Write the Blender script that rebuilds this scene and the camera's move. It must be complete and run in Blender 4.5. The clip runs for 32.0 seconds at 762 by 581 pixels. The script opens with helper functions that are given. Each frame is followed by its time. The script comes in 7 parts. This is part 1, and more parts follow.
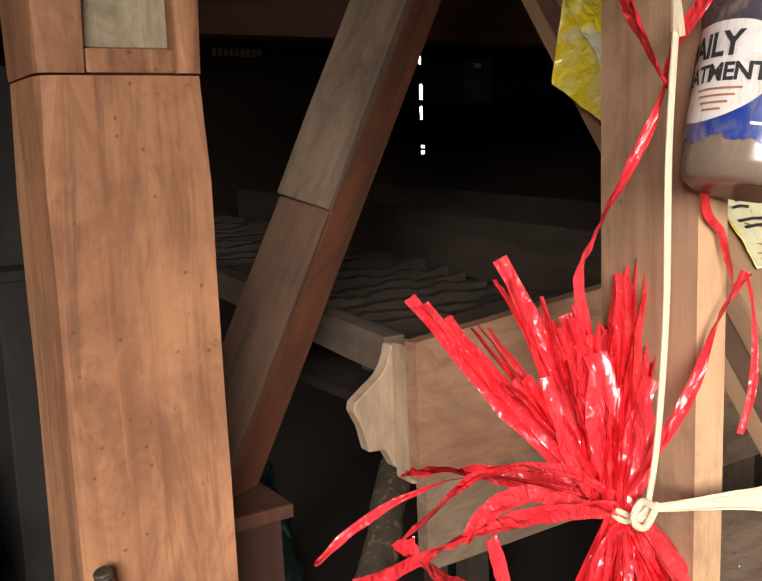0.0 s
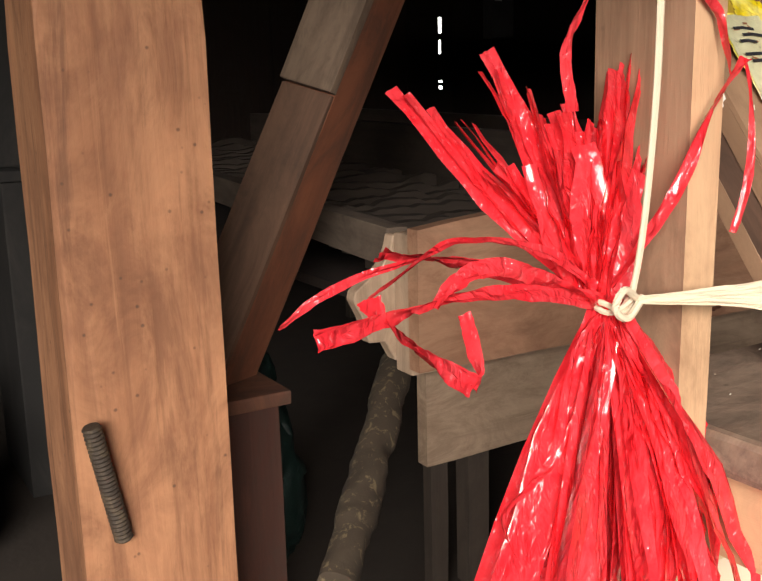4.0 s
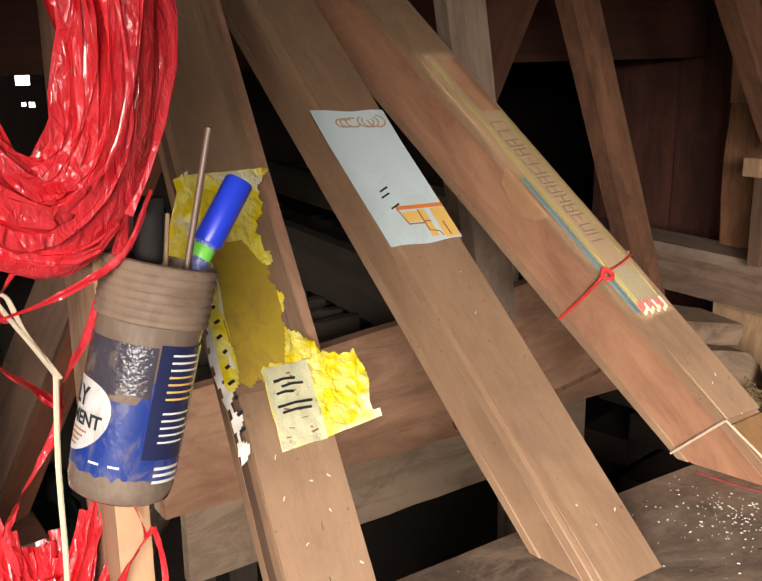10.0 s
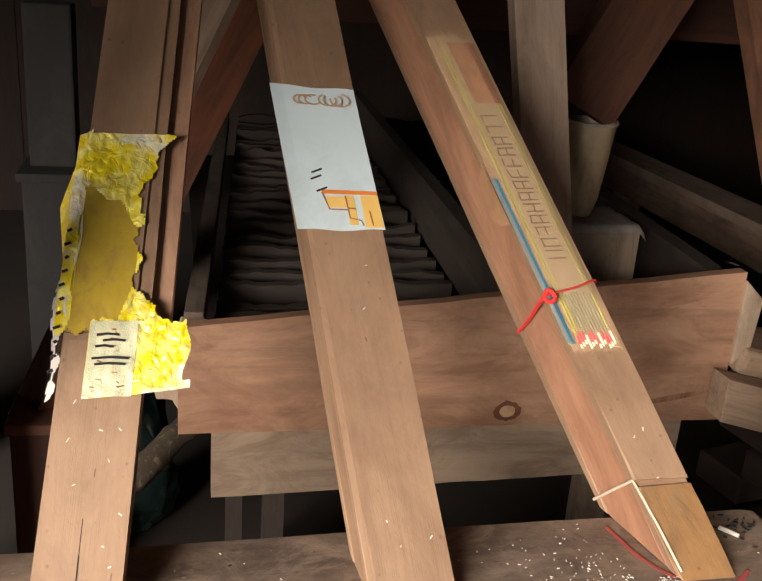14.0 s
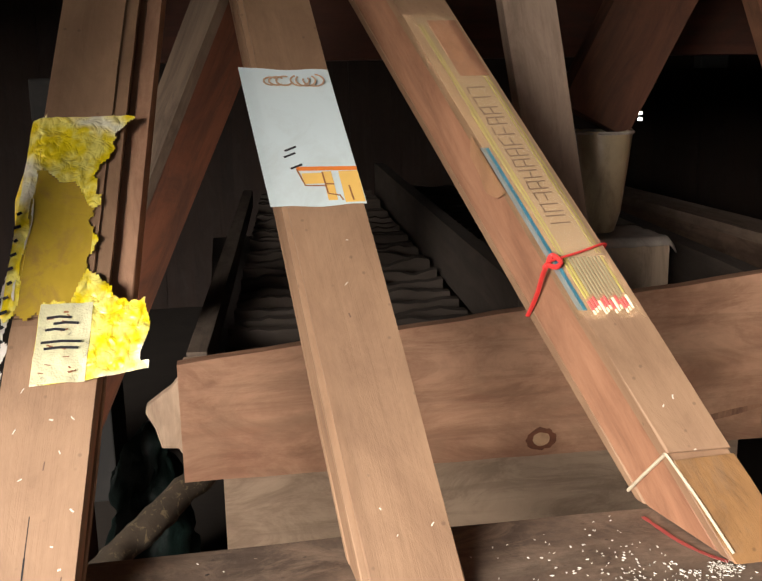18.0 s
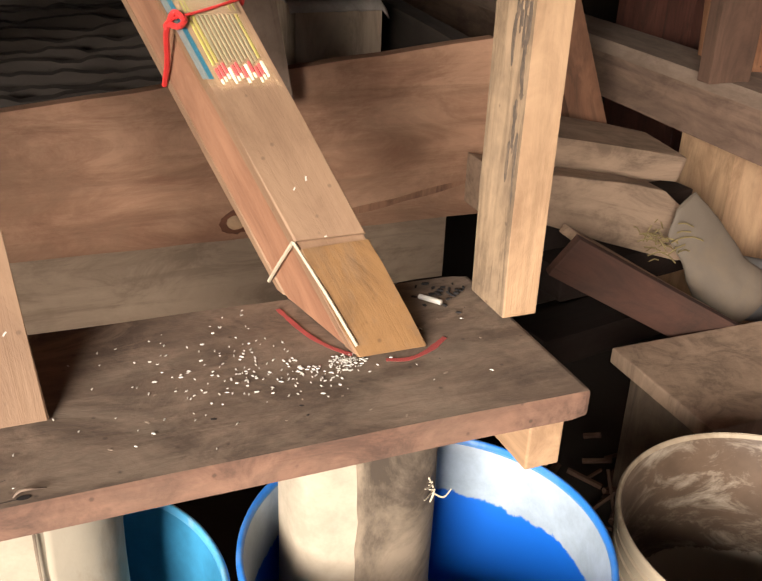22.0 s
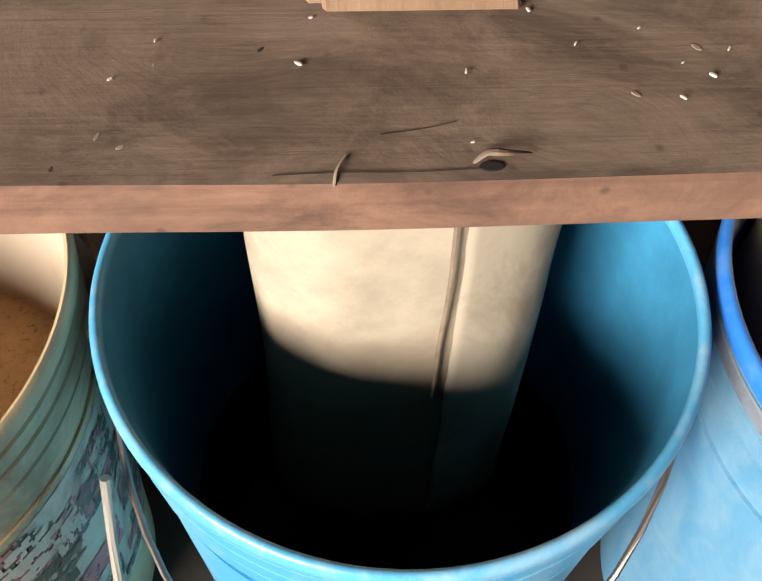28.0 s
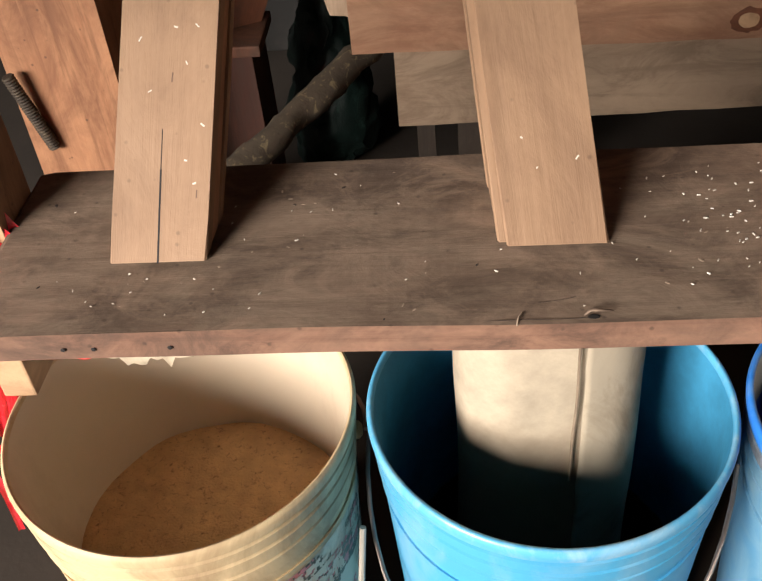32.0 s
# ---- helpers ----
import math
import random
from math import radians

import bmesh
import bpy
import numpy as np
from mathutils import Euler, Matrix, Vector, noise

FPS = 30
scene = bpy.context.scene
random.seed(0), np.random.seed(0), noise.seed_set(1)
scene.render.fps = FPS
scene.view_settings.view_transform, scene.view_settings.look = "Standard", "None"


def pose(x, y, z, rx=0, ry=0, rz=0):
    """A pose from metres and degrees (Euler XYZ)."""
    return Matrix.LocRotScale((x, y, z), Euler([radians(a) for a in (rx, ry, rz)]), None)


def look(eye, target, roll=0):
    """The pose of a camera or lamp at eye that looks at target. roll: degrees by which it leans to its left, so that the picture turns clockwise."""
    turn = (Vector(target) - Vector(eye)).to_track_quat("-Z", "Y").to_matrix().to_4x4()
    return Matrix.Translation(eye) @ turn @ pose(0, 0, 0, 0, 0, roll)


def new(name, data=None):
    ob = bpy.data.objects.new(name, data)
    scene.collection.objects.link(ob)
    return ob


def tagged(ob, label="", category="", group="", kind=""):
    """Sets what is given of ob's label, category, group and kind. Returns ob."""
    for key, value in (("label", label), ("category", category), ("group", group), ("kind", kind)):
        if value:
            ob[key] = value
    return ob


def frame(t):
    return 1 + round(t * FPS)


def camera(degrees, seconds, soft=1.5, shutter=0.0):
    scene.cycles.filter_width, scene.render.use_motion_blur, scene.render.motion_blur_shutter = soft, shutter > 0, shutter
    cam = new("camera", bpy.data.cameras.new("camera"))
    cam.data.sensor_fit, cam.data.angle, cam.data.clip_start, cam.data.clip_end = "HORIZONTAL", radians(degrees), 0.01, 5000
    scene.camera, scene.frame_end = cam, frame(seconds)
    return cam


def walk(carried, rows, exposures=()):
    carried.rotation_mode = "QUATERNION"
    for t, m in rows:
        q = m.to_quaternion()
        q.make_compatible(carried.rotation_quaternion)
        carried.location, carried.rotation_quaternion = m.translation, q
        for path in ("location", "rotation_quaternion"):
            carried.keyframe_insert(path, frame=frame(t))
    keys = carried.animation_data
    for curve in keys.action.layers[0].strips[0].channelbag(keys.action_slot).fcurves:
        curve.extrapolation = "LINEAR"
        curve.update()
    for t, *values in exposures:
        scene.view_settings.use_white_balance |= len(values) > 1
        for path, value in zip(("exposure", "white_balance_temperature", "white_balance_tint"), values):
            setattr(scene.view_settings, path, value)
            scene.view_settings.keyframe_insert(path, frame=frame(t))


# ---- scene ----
cam = camera(44.5, 32.0)
PATH = [
    (0, (-0.265, -0.176, 0.78), (0.791, 1.494, 0.47), -2.3),
    (0.5, (-0.258, -0.141, 0.747), (0.795, 1.537, 0.47), -1.8),
    (1, (-0.251, -0.144, 0.722), (0.778, 1.56, 0.531), -1.7),
    (1.5, (-0.253, -0.148, 0.729), (0.778, 1.549, 0.494), -0.2),
    (2, (-0.261, -0.155, 0.703), (0.784, 1.529, 0.436), -0.5),
    (2.5, (-0.257, -0.159, 0.691), (0.766, 1.525, 0.347), -1.7),
    (3, (-0.253, -0.173, 0.697), (0.738, 1.516, 0.293), -2.4),
    (3.5, (-0.248, -0.184, 0.698), (0.745, 1.503, 0.287), -2.0),
    (5.5, (-0.252, -0.17, 0.724), (0.817, 1.469, 0.311), 0.5),
    (6, (-0.25, -0.182, 0.753), (0.784, 1.468, 0.296), 0.9),
    (6.5, (-0.246, -0.181, 0.782), (0.794, 1.467, 0.331), 0.8),
    (7, (-0.25, -0.177, 0.817), (0.821, 1.457, 0.388), 0.8),
    (7.5, (-0.262, -0.179, 0.853), (0.835, 1.441, 0.437), 1.9),
    (8, (-0.261, -0.206, 0.876), (0.797, 1.435, 0.445), 2.2),
    (8.5, (-0.225, -0.257, 0.903), (0.763, 1.423, 0.451), 2.0),
    (9, (-0.173, -0.31, 0.946), (0.781, 1.383, 0.472), 1.1),
    (9.5, (-0.108, -0.352, 0.983), (0.878, 1.316, 0.49), -0.8),
    (10, (-0.053, -0.415, 1.006), (1.025, 1.19, 0.492), -0.6),
    (10.5, (-0.022, -0.46, 0.999), (1.115, 1.09, 0.448), -0.0),
    (11, (-0.021, -0.475, 1.005), (1.151, 1.042, 0.436), 3.3),
    (11.5, (0.016, -0.53, 1.02), (1.056, 1.079, 0.443), 4.7),
    (12, (0.086, -0.583, 1.044), (0.94, 1.11, 0.409), 1.1),
    (12.5, (0.148, -0.585, 1.053), (0.903, 1.148, 0.399), -0.6),
    (13, (0.224, -0.55, 1.068), (0.899, 1.205, 0.386), 1.5),
    (13.5, (0.283, -0.534, 1.065), (0.849, 1.265, 0.401), 4.0),
    (14, (0.347, -0.573, 1.07), (0.774, 1.264, 0.406), 4.2),
    (14.5, (0.436, -0.542, 1.045), (0.671, 1.329, 0.378), -2.3),
    (15, (0.405, -0.501, 0.972), (0.668, 1.392, 0.383), -1.3),
    (15.5, (0.353, -0.483, 0.886), (0.664, 1.429, 0.39), -2.0),
    (17.5, (0.346, -0.495, 0.918), (0.627, 1.425, 0.436), -0.8),
    (18, (0.425, -0.540, 0.921), (0.745, 1.387, 0.482), -1.1),
    (18.5, (0.457, -0.551, 0.982), (0.979, 1.308, 0.462), -1.5),
    (19, (0.523, -0.552, 0.986), (1.152, 1.283, 0.499), -2.3),
    (19.5, (0.556, -0.564, 0.994), (1.294, 1.234, 0.521), -1.9),
    (20, (0.563, -0.564, 0.997), (1.359, 1.21, 0.527), -2.1),
    (20.5, (0.565, -0.569, 0.968), (1.369, 1.196, 0.479), -0.9),
    (21, (0.59, -0.551, 0.945), (1.354, 1.195, 0.34), -0.3),
    (21.5, (0.599, -0.524, 0.918), (1.286, 1.186, 0.14), 0.9),
    (22, (0.594, -0.478, 0.892), (1.291, 1.175, 0.008), 2.4),
    (22.5, (0.601, -0.436, 0.867), (1.32, 1.139, -0.135), 3.7),
    (23, (0.65, -0.412, 0.832), (1.288, 1.126, -0.275), 3.3),
    (23.5, (0.702, -0.399, 0.816), (1.28, 1.103, -0.371), 3.5),
    (24, (0.703, -0.384, 0.811), (1.287, 1.071, -0.43), 4.9),
    (24.5, (0.682, -0.359, 0.801), (1.232, 1.077, -0.477), 5.9),
    (26.5, (0.647, -0.244, 0.772), (1.022, 0.961, -0.779), 7.9),
    (27, (0.606, -0.219, 0.783), (0.858, 0.879, -0.869), 4.9),
    (27.5, (0.556, -0.206, 0.764), (0.74, 0.931, -0.872), 4.2),
    (28, (0.521, -0.198, 0.751), (0.625, 0.95, -0.883), 2.6),
    (28.5, (0.489, -0.194, 0.753), (0.502, 0.937, -0.896), 1.0),
    (29, (0.451, -0.196, 0.761), (0.4, 0.912, -0.902), -0.1),
    (29.5, (0.423, -0.215, 0.764), (0.236, 0.958, -0.845), -4.7),
    (30, (0.398, -0.22, 0.764), (0.118, 0.962, -0.825), -5.9),
    (30.5, (0.38, -0.238, 0.78), (0.126, 0.957, -0.804), -4.6),
    (31, (0.385, -0.293, 0.826), (0.153, 1.001, -0.681), -4.6),
    (31.5, (0.424, -0.366, 0.891), (0.209, 1.039, -0.516), -5.0),
    (32, (0.485, -0.457, 0.957), (0.317, 1.051, -0.345), -5.8),
]
walk(cam, [(t, look(eye, target, roll)) for t, eye, target, roll in PATH], exposures=[(0, -0.02), (3, -0.15), (6, -0.16), (8, 0.08), (9, 0.1), (10, 0.03), (12, 0.03), (14, 0.12), (17, 0.12), (19, 0.4), (20, 0.56), (22, 0.28), (24, 0.08), (28, 0.05), (30, 0.02), (32, -0.05)])
from mathutils import geometry

# ---- world, sun, large lights ----
world = bpy.data.worlds.new("world")
scene.world = world
world.use_nodes = True
wn = world.node_tree
sky = wn.nodes.new("ShaderNodeTexSky")
sky.sky_type, sky.sun_disc = "NISHITA", False
sky.sun_elevation, sky.sun_rotation = radians(53), radians(-25)
wn.links.new(sky.outputs[0], wn.nodes["Background"].inputs[0])
wn.nodes["Background"].inputs[1].default_value = 0.022
sun = new("sun", bpy.data.lights.new("sun", "SUN"))
sun.data.energy, sun.data.angle, sun.data.color = 3.0, radians(0.6), (1.0, 0.93, 0.82)
sun.matrix_basis = look((-1.5, 3.2, 4.6), (0, 0, 0))
# the open front of the barn: skylight that comes in over the viewer's left shoulder
opening = new("front_opening_light", bpy.data.lights.new("front_opening_light", "AREA"))
opening.data.shape, opening.data.size, opening.data.size_y = "RECTANGLE", 2.75, 1.8
opening.data.energy, opening.data.color = 880.0, (1.0, 0.91, 0.835)
opening.matrix_basis = look((-2.75, -3.66, 2.20), (0.5, 0.15, 0.5))


# ---- helpers ----
def world_of(ob):
    m = ob.matrix_basis.copy()
    return world_of(ob.parent) @ ob.matrix_parent_inverse @ m if ob.parent else m


def mesh_of(name, bm, material, smooth=False):
    me = bpy.data.meshes.new(name)
    bmesh.ops.recalc_face_normals(bm, faces=bm.faces)
    bm.to_mesh(me)
    bm.free()
    for mat in material if isinstance(material, (list, tuple)) else [material]:
        me.materials.append(mat)
    if smooth:
        me.polygons.foreach_set("use_smooth", [True] * len(me.polygons))
        me.set_sharp_from_angle(angle=radians(smooth if smooth > 1 else 40))
    return me


def part(name, bm, material, parent, label="", m=None, smooth=False):
    """One mesh under a thing or a part; m is its place in the world."""
    ob = new(name, mesh_of(name, bm, material, smooth))
    ob.parent = parent
    ob.matrix_parent_inverse = world_of(parent).inverted()
    ob.matrix_basis = m or Matrix()
    return tagged(ob, label)


def pieces(name, bm, material, parent, smooth=False):
    """Every loose piece of bm becomes a part of its own."""
    seen = set()
    bm.verts.index_update()
    for first in bm.verts:
        if first.index in seen:
            continue
        seen.add(first.index)
        island, todo = [first], [first]
        while todo:
            for e in todo.pop().link_edges:
                for v in e.verts:
                    if v.index not in seen:
                        seen.add(v.index)
                        island.append(v)
                        todo.append(v)
        piece = bmesh.new()
        made = {v.index: piece.verts.new(v.co) for v in island}
        for f in {f for v in island for f in v.link_faces}:
            piece.faces.new([made[v.index] for v in f.verts])
        part(name, piece, material, parent, "", smooth=smooth)


def whole(name, bm, material, label, category, m=None, smooth=False, group="", kind=""):
    ob = new(name, mesh_of(name, bm, material, smooth))
    ob.matrix_basis = m or Matrix()
    return tagged(ob, label, category, group, kind)


def thing(name, at, label, category, group="", kind=""):
    ob = new(name)
    ob.empty_display_size = 0.03
    ob.matrix_basis = Matrix.Translation(at)
    return tagged(ob, label, category, group, kind)


def along(p, q, side=(1, 0, 0)):
    """A frame at p whose z runs to q and whose x lies near side."""
    z = (Vector(q) - Vector(p)).normalized()
    x = Vector(side) - z * z.dot(Vector(side))
    x.normalize()
    y = z.cross(x)
    m = Matrix((x, y, z)).transposed().to_4x4()
    m.translation = p
    return m


def bar(w, d, length, bevel=0.002, wobble=0.0012, seed=0, cuts=None, x0=None, y0=None, ends=True):
    """A sawn timber along z: w across x, d across y, with worn edges."""
    bm = bmesh.new()
    n = cuts if cuts is not None else max(2, int(length / 0.09))
    xs = (-w / 2, w / 2) if x0 is None else (x0, x0 + w)
    ys = (-d / 2, d / 2) if y0 is None else (y0, y0 + d)
    rings = []
    for k in range(n + 1):
        z = length * k / n
        ring = []
        for x, y in ((xs[0], ys[0]), (xs[1], ys[0]), (xs[1], ys[1]), (xs[0], ys[1])):
            v = noise.noise_vector(Vector((x * 9 + seed * 7.3, y * 9 + seed * 3.1, z * 7)))
            ring.append(bm.verts.new((x + v.x * wobble, y + v.y * wobble, z)))
        rings.append(ring)
    for a, b in zip(rings, rings[1:]):
        for i in range(4):
            bm.faces.new((a[i], a[(i + 1) % 4], b[(i + 1) % 4], b[i]))
    bm.faces.new(rings[0][::-1])
    bm.faces.new(rings[-1])
    if bevel:
        edges = [e for e in bm.edges if abs((e.verts[0].co - e.verts[1].co).normalized().z) > 0.7 or ends and
                 {round(e.verts[0].co.z, 5), round(e.verts[1].co.z, 5)} in ({0.0}, {round(length, 5)})]
        bmesh.ops.bevel(bm, geom=edges, offset=bevel, segments=2, profile=0.6, affect="EDGES")
    return bm


def timber(name, p, q, w, d, material, label, category="timber", side=(1, 0, 0), parent=None, seed=0, bevel=0.002, wobble=0.0012, kind="", group=""):
    m = along(p, q, side)
    bm = bar(w, d, (Vector(q) - Vector(p)).length, bevel, wobble, seed)
    if parent:
        return part(name, bm, material, parent, label, m)
    return whole(name, bm, material, label, category, m, kind=kind, group=group)


def block(x0, x1, y0, y1, z0, z1, bevel=0.002):
    bm = bmesh.new()
    bmesh.ops.create_cube(bm, size=1)
    for v in bm.verts:
        v.co = Vector(((x0, x1)[v.co.x > 0], (y0, y1)[v.co.y > 0], (z0, z1)[v.co.z > 0]))
    if bevel:
        bmesh.ops.bevel(bm, geom=bm.edges[:], offset=bevel, segments=2, profile=0.6, affect="EDGES")
    return bm


def lathe(profile, steps=64, closed=False):
    """A body of rotation about z from (radius, z) pairs."""
    bm = bmesh.new()
    rings = [[bm.verts.new((r * math.cos(2 * math.pi * k / steps), r * math.sin(2 * math.pi * k / steps), z)) for k in range(steps)] if r > 1e-6
             else [bm.verts.new((0, 0, z))] for r, z in profile]
    pairs = list(zip(rings, rings[1:])) + ([(rings[-1], rings[0])] if closed else [])
    for a, b in pairs:
        for k in range(steps):
            j = (k + 1) % steps
            if len(a) == 1 and len(b) > 1:
                bm.faces.new((a[0], b[j], b[k]))
            elif len(b) == 1 and len(a) > 1:
                bm.faces.new((a[k], a[j], b[0]))
            elif len(a) > 1:
                bm.faces.new((a[k], a[j], b[j], b[k]))
    return bm


def tube(bm, pts, r, sides=6, flat=1.0, taper=None):
    """A round (or flattened) strand along points, added to bm."""
    pts = [Vector(p) for p in pts]
    up = Vector((0.13, 0.2, 0.97)).normalized()
    rings = []
    for i, p in enumerate(pts):
        d = (pts[min(i + 1, len(pts) - 1)] - pts[max(i - 1, 0)]).normalized()
        a = d.cross(up)
        a = a.normalized() if a.length > 1e-4 else Vector((1, 0, 0))
        b = d.cross(a)
        rr = r * (taper(i / (len(pts) - 1)) if taper else 1)
        rings.append([bm.verts.new(p + (a * math.cos(2 * math.pi * k / sides) + b * math.sin(2 * math.pi * k / sides) * flat) * rr) for k in range(sides)])
    for a, b in zip(rings, rings[1:]):
        for k in range(sides):
            bm.faces.new((a[k], a[(k + 1) % sides], b[(k + 1) % sides], b[k]))
    bm.faces.new(rings[0][::-1])
    bm.faces.new(rings[-1])
    return bm


def spline(pts, n=12):
    """Points on a smooth curve through pts."""
    pts = [Vector(p) for p in pts]
    out = []
    for i in range(len(pts) - 1):
        p0, p1, p2, p3 = pts[max(i - 1, 0)], pts[i], pts[i + 1], pts[min(i + 2, len(pts) - 1)]
        for k in range(n):
            t = k / n
            out.append(0.5 * (2 * p1 + (p2 - p0) * t + (2 * p0 - 5 * p1 + 4 * p2 - p3) * t * t + (3 * p1 - p0 - 3 * p2 + p3) * t ** 3))
    return out + [pts[-1]]


# ---- materials ----
def material(name, rough=0.6, metal=0.0):
    mat = bpy.data.materials.new(name)
    mat.use_nodes = True
    b = mat.node_tree.nodes["Principled BSDF"]
    b.inputs["Roughness"].default_value, b.inputs["Metallic"].default_value = rough, metal
    return mat, mat.node_tree, b


def node(nt, kind, **values):
    n = nt.nodes.new("ShaderNode" + kind)
    for key, value in values.items():
        n.inputs[key.replace("_", " ")].default_value = value
    return n


def ramp(nt, source, stops):
    r = nt.nodes.new("ShaderNodeValToRGB")
    while len(r.color_ramp.elements) < len(stops):
        r.color_ramp.elements.new(0.5)
    for e, (p, c) in zip(r.color_ramp.elements, stops):
        e.position, e.color = p, (*c, 1) if len(c) == 3 else c
    nt.links.new(source, r.inputs[0])
    return r.outputs[0]


def mixed(nt, fac, a, b, mode="MIX"):
    m = nt.nodes.new("ShaderNodeMix")
    m.data_type, m.blend_type = "RGBA", mode
    for s, v in ((m.inputs[0], fac), (m.inputs[6], a), (m.inputs[7], b)):
        if isinstance(v, (int, float)):
            s.default_value = v
        elif isinstance(v, tuple):
            s.default_value = (*v, 1)
        else:
            nt.links.new(v, s)
    return m.outputs[2]


def mapped(nt, scale, coord="Object", offset=True):
    tc = nt.nodes.new("ShaderNodeTexCoord")
    mp = node(nt, "Mapping", Scale=scale)
    nt.links.new(tc.outputs[coord], mp.inputs[0])
    if offset:
        oi = nt.nodes.new("ShaderNodeObjectInfo")
        mul = nt.nodes.new("ShaderNodeVectorMath")
        mul.operation = "SCALE"
        mul.inputs[0].default_value, = ((3.1, 5.7, 9.3),)
        nt.links.new(oi.outputs["Random"], mul.inputs["Scale"])
        nt.links.new(mul.outputs[0], mp.inputs[1])
    return mp.outputs[0]


def bumped(nt, b, height, strength=0.3, distance=0.002):
    bp = node(nt, "Bump", Strength=strength, Distance=distance)
    nt.links.new(height, bp.inputs["Height"])
    nt.links.new(bp.outputs[0], b.inputs["Normal"])


def wood(name, dark, light, stain=(0.05, 0.035, 0.025), rough=0.72, stains=0.35, axis=2, grain=1.0, specks=0.0, gloss_var=0.15, fibre=0.4, dust=None, grime=0.7, gaxis=6.0, streaks=0.0, blotch=0.0):
    """Sawn timber with the grain along one local axis."""
    mat, nt, b = material(name, rough)
    sc = [60 * grain, 60 * grain, 60 * grain]
    sc[axis] = 3.0 * grain
    fine = node(nt, "TexNoise", Scale=1.0, Detail=6.0, Roughness=0.65, Distortion=0.4)
    nt.links.new(mapped(nt, sc), fine.inputs[0])
    sc2 = [11 * grain] * 3
    sc2[axis] = 0.9 * grain
    broad = node(nt, "TexNoise", Scale=1.0, Detail=3.0, Roughness=0.55, Distortion=1.2)
    nt.links.new(mapped(nt, sc2), broad.inputs[0])
    blot = node(nt, "TexNoise", Scale=7.0, Detail=5.0, Roughness=0.7)
    nt.links.new(mapped(nt, (1, 1, 1)), blot.inputs[0])
    base = mixed(nt, ramp(nt, broad.outputs[0], [(0.32, (0.2, 0.2, 0.2)), (0.68, (0.8, 0.8, 0.8))]), dark, light)
    base = mixed(nt, ramp(nt, fine.outputs[0], [(0.34, (fibre,) * 3), (0.50, (0, 0, 0))]), base, tuple(c * 0.6 for c in dark))
    base = mixed(nt, ramp(nt, blot.outputs[0], [(0.5, (0, 0, 0)), (0.78, (stains,) * 3)]), base, stain)
    # handled grime in uneven patches and paler scuffs along the grain
    gsc = [16.0] * 3
    gsc[axis] = gaxis
    gn = node(nt, "TexNoise", Scale=1.0, Detail=9.0, Roughness=0.72, Distortion=0.9)
    nt.links.new(mapped(nt, gsc), gn.inputs[0])
    base = mixed(nt, ramp(nt, gn.outputs[0], [(0.36, (grime,) * 3), (0.52, (0, 0, 0))]), base, tuple(0.38 * a + 0.5 * s for a, s in zip(dark, stain)))
    base = mixed(nt, ramp(nt, gn.outputs[0], [(0.53, (0, 0, 0)), (0.68, (grime * 0.6,) * 3)]), base, tuple(min(0.9, c * 1.22) for c in light))
    if dust:
        dn = node(nt, "TexNoise", Scale=16.0, Detail=8.0, Roughness=0.75, Distortion=0.8)
        nt.links.new(mapped(nt, (1, 1, 0.45)), dn.inputs[0])
        base = mixed(nt, ramp(nt, dn.outputs[0], [(0.47, (0, 0, 0)), (0.72, (0.75, 0.75, 0.75))]), base, dust)
    if specks:
        vor = node(nt, "TexVoronoi", Scale=55.0)
        nt.links.new(mapped(nt, (1, 1, 1)), vor.inputs[0])
        base = mixed(nt, ramp(nt, vor.outputs["Distance"], [(0.05, (specks,) * 3), (0.12, (0, 0, 0))]), base, (0.03, 0.02, 0.015))
    if blotch:
        for size, tone in ((9.0, tuple(0.55 * c for c in dark)), (23.0, tuple(min(0.9, 1.25 * c) for c in light))):
            bn = node(nt, "TexNoise", Scale=size, Detail=8.0, Roughness=0.72, Distortion=1.1)
            nt.links.new(mapped(nt, (1, 1, 0.55)), bn.inputs[0])
            base = mixed(nt, ramp(nt, bn.outputs[0], [(0.50, (0, 0, 0)), (0.66, (blotch,) * 3)]), base, tone)
    if streaks:
        ssc = [38.0] * 3
        ssc[axis] = 2.2
        sn = node(nt, "TexNoise", Scale=1.0, Detail=7.0, Roughness=0.7, Distortion=0.5)
        nt.links.new(mapped(nt, ssc), sn.inputs[0])
        base = mixed(nt, ramp(nt, sn.outputs[0], [(0.56, (0, 0, 0)), (0.66, (streaks,) * 3)]), base, tuple(0.55 * c for c in stain))
        base = mixed(nt, ramp(nt, sn.outputs[0], [(0.30, (streaks * 0.7,) * 3), (0.42, (0, 0, 0))]), base, tuple(min(0.9, c * 1.3) for c in light))
    nt.links.new(base, b.inputs["Base Color"])
    rv = node(nt, "MapRange")
    rv.inputs[3].default_value, rv.inputs[4].default_value = rough - gloss_var, min(1.0, rough + gloss_var)
    nt.links.new(blot.outputs[0], rv.inputs[0])
    nt.links.new(rv.outputs[0], b.inputs["Roughness"])
    both = nt.nodes.new("ShaderNodeMath")
    both.operation = "ADD"
    nt.links.new(fine.outputs[0], both.inputs[0])
    nt.links.new(gn.outputs[0], both.inputs[1])
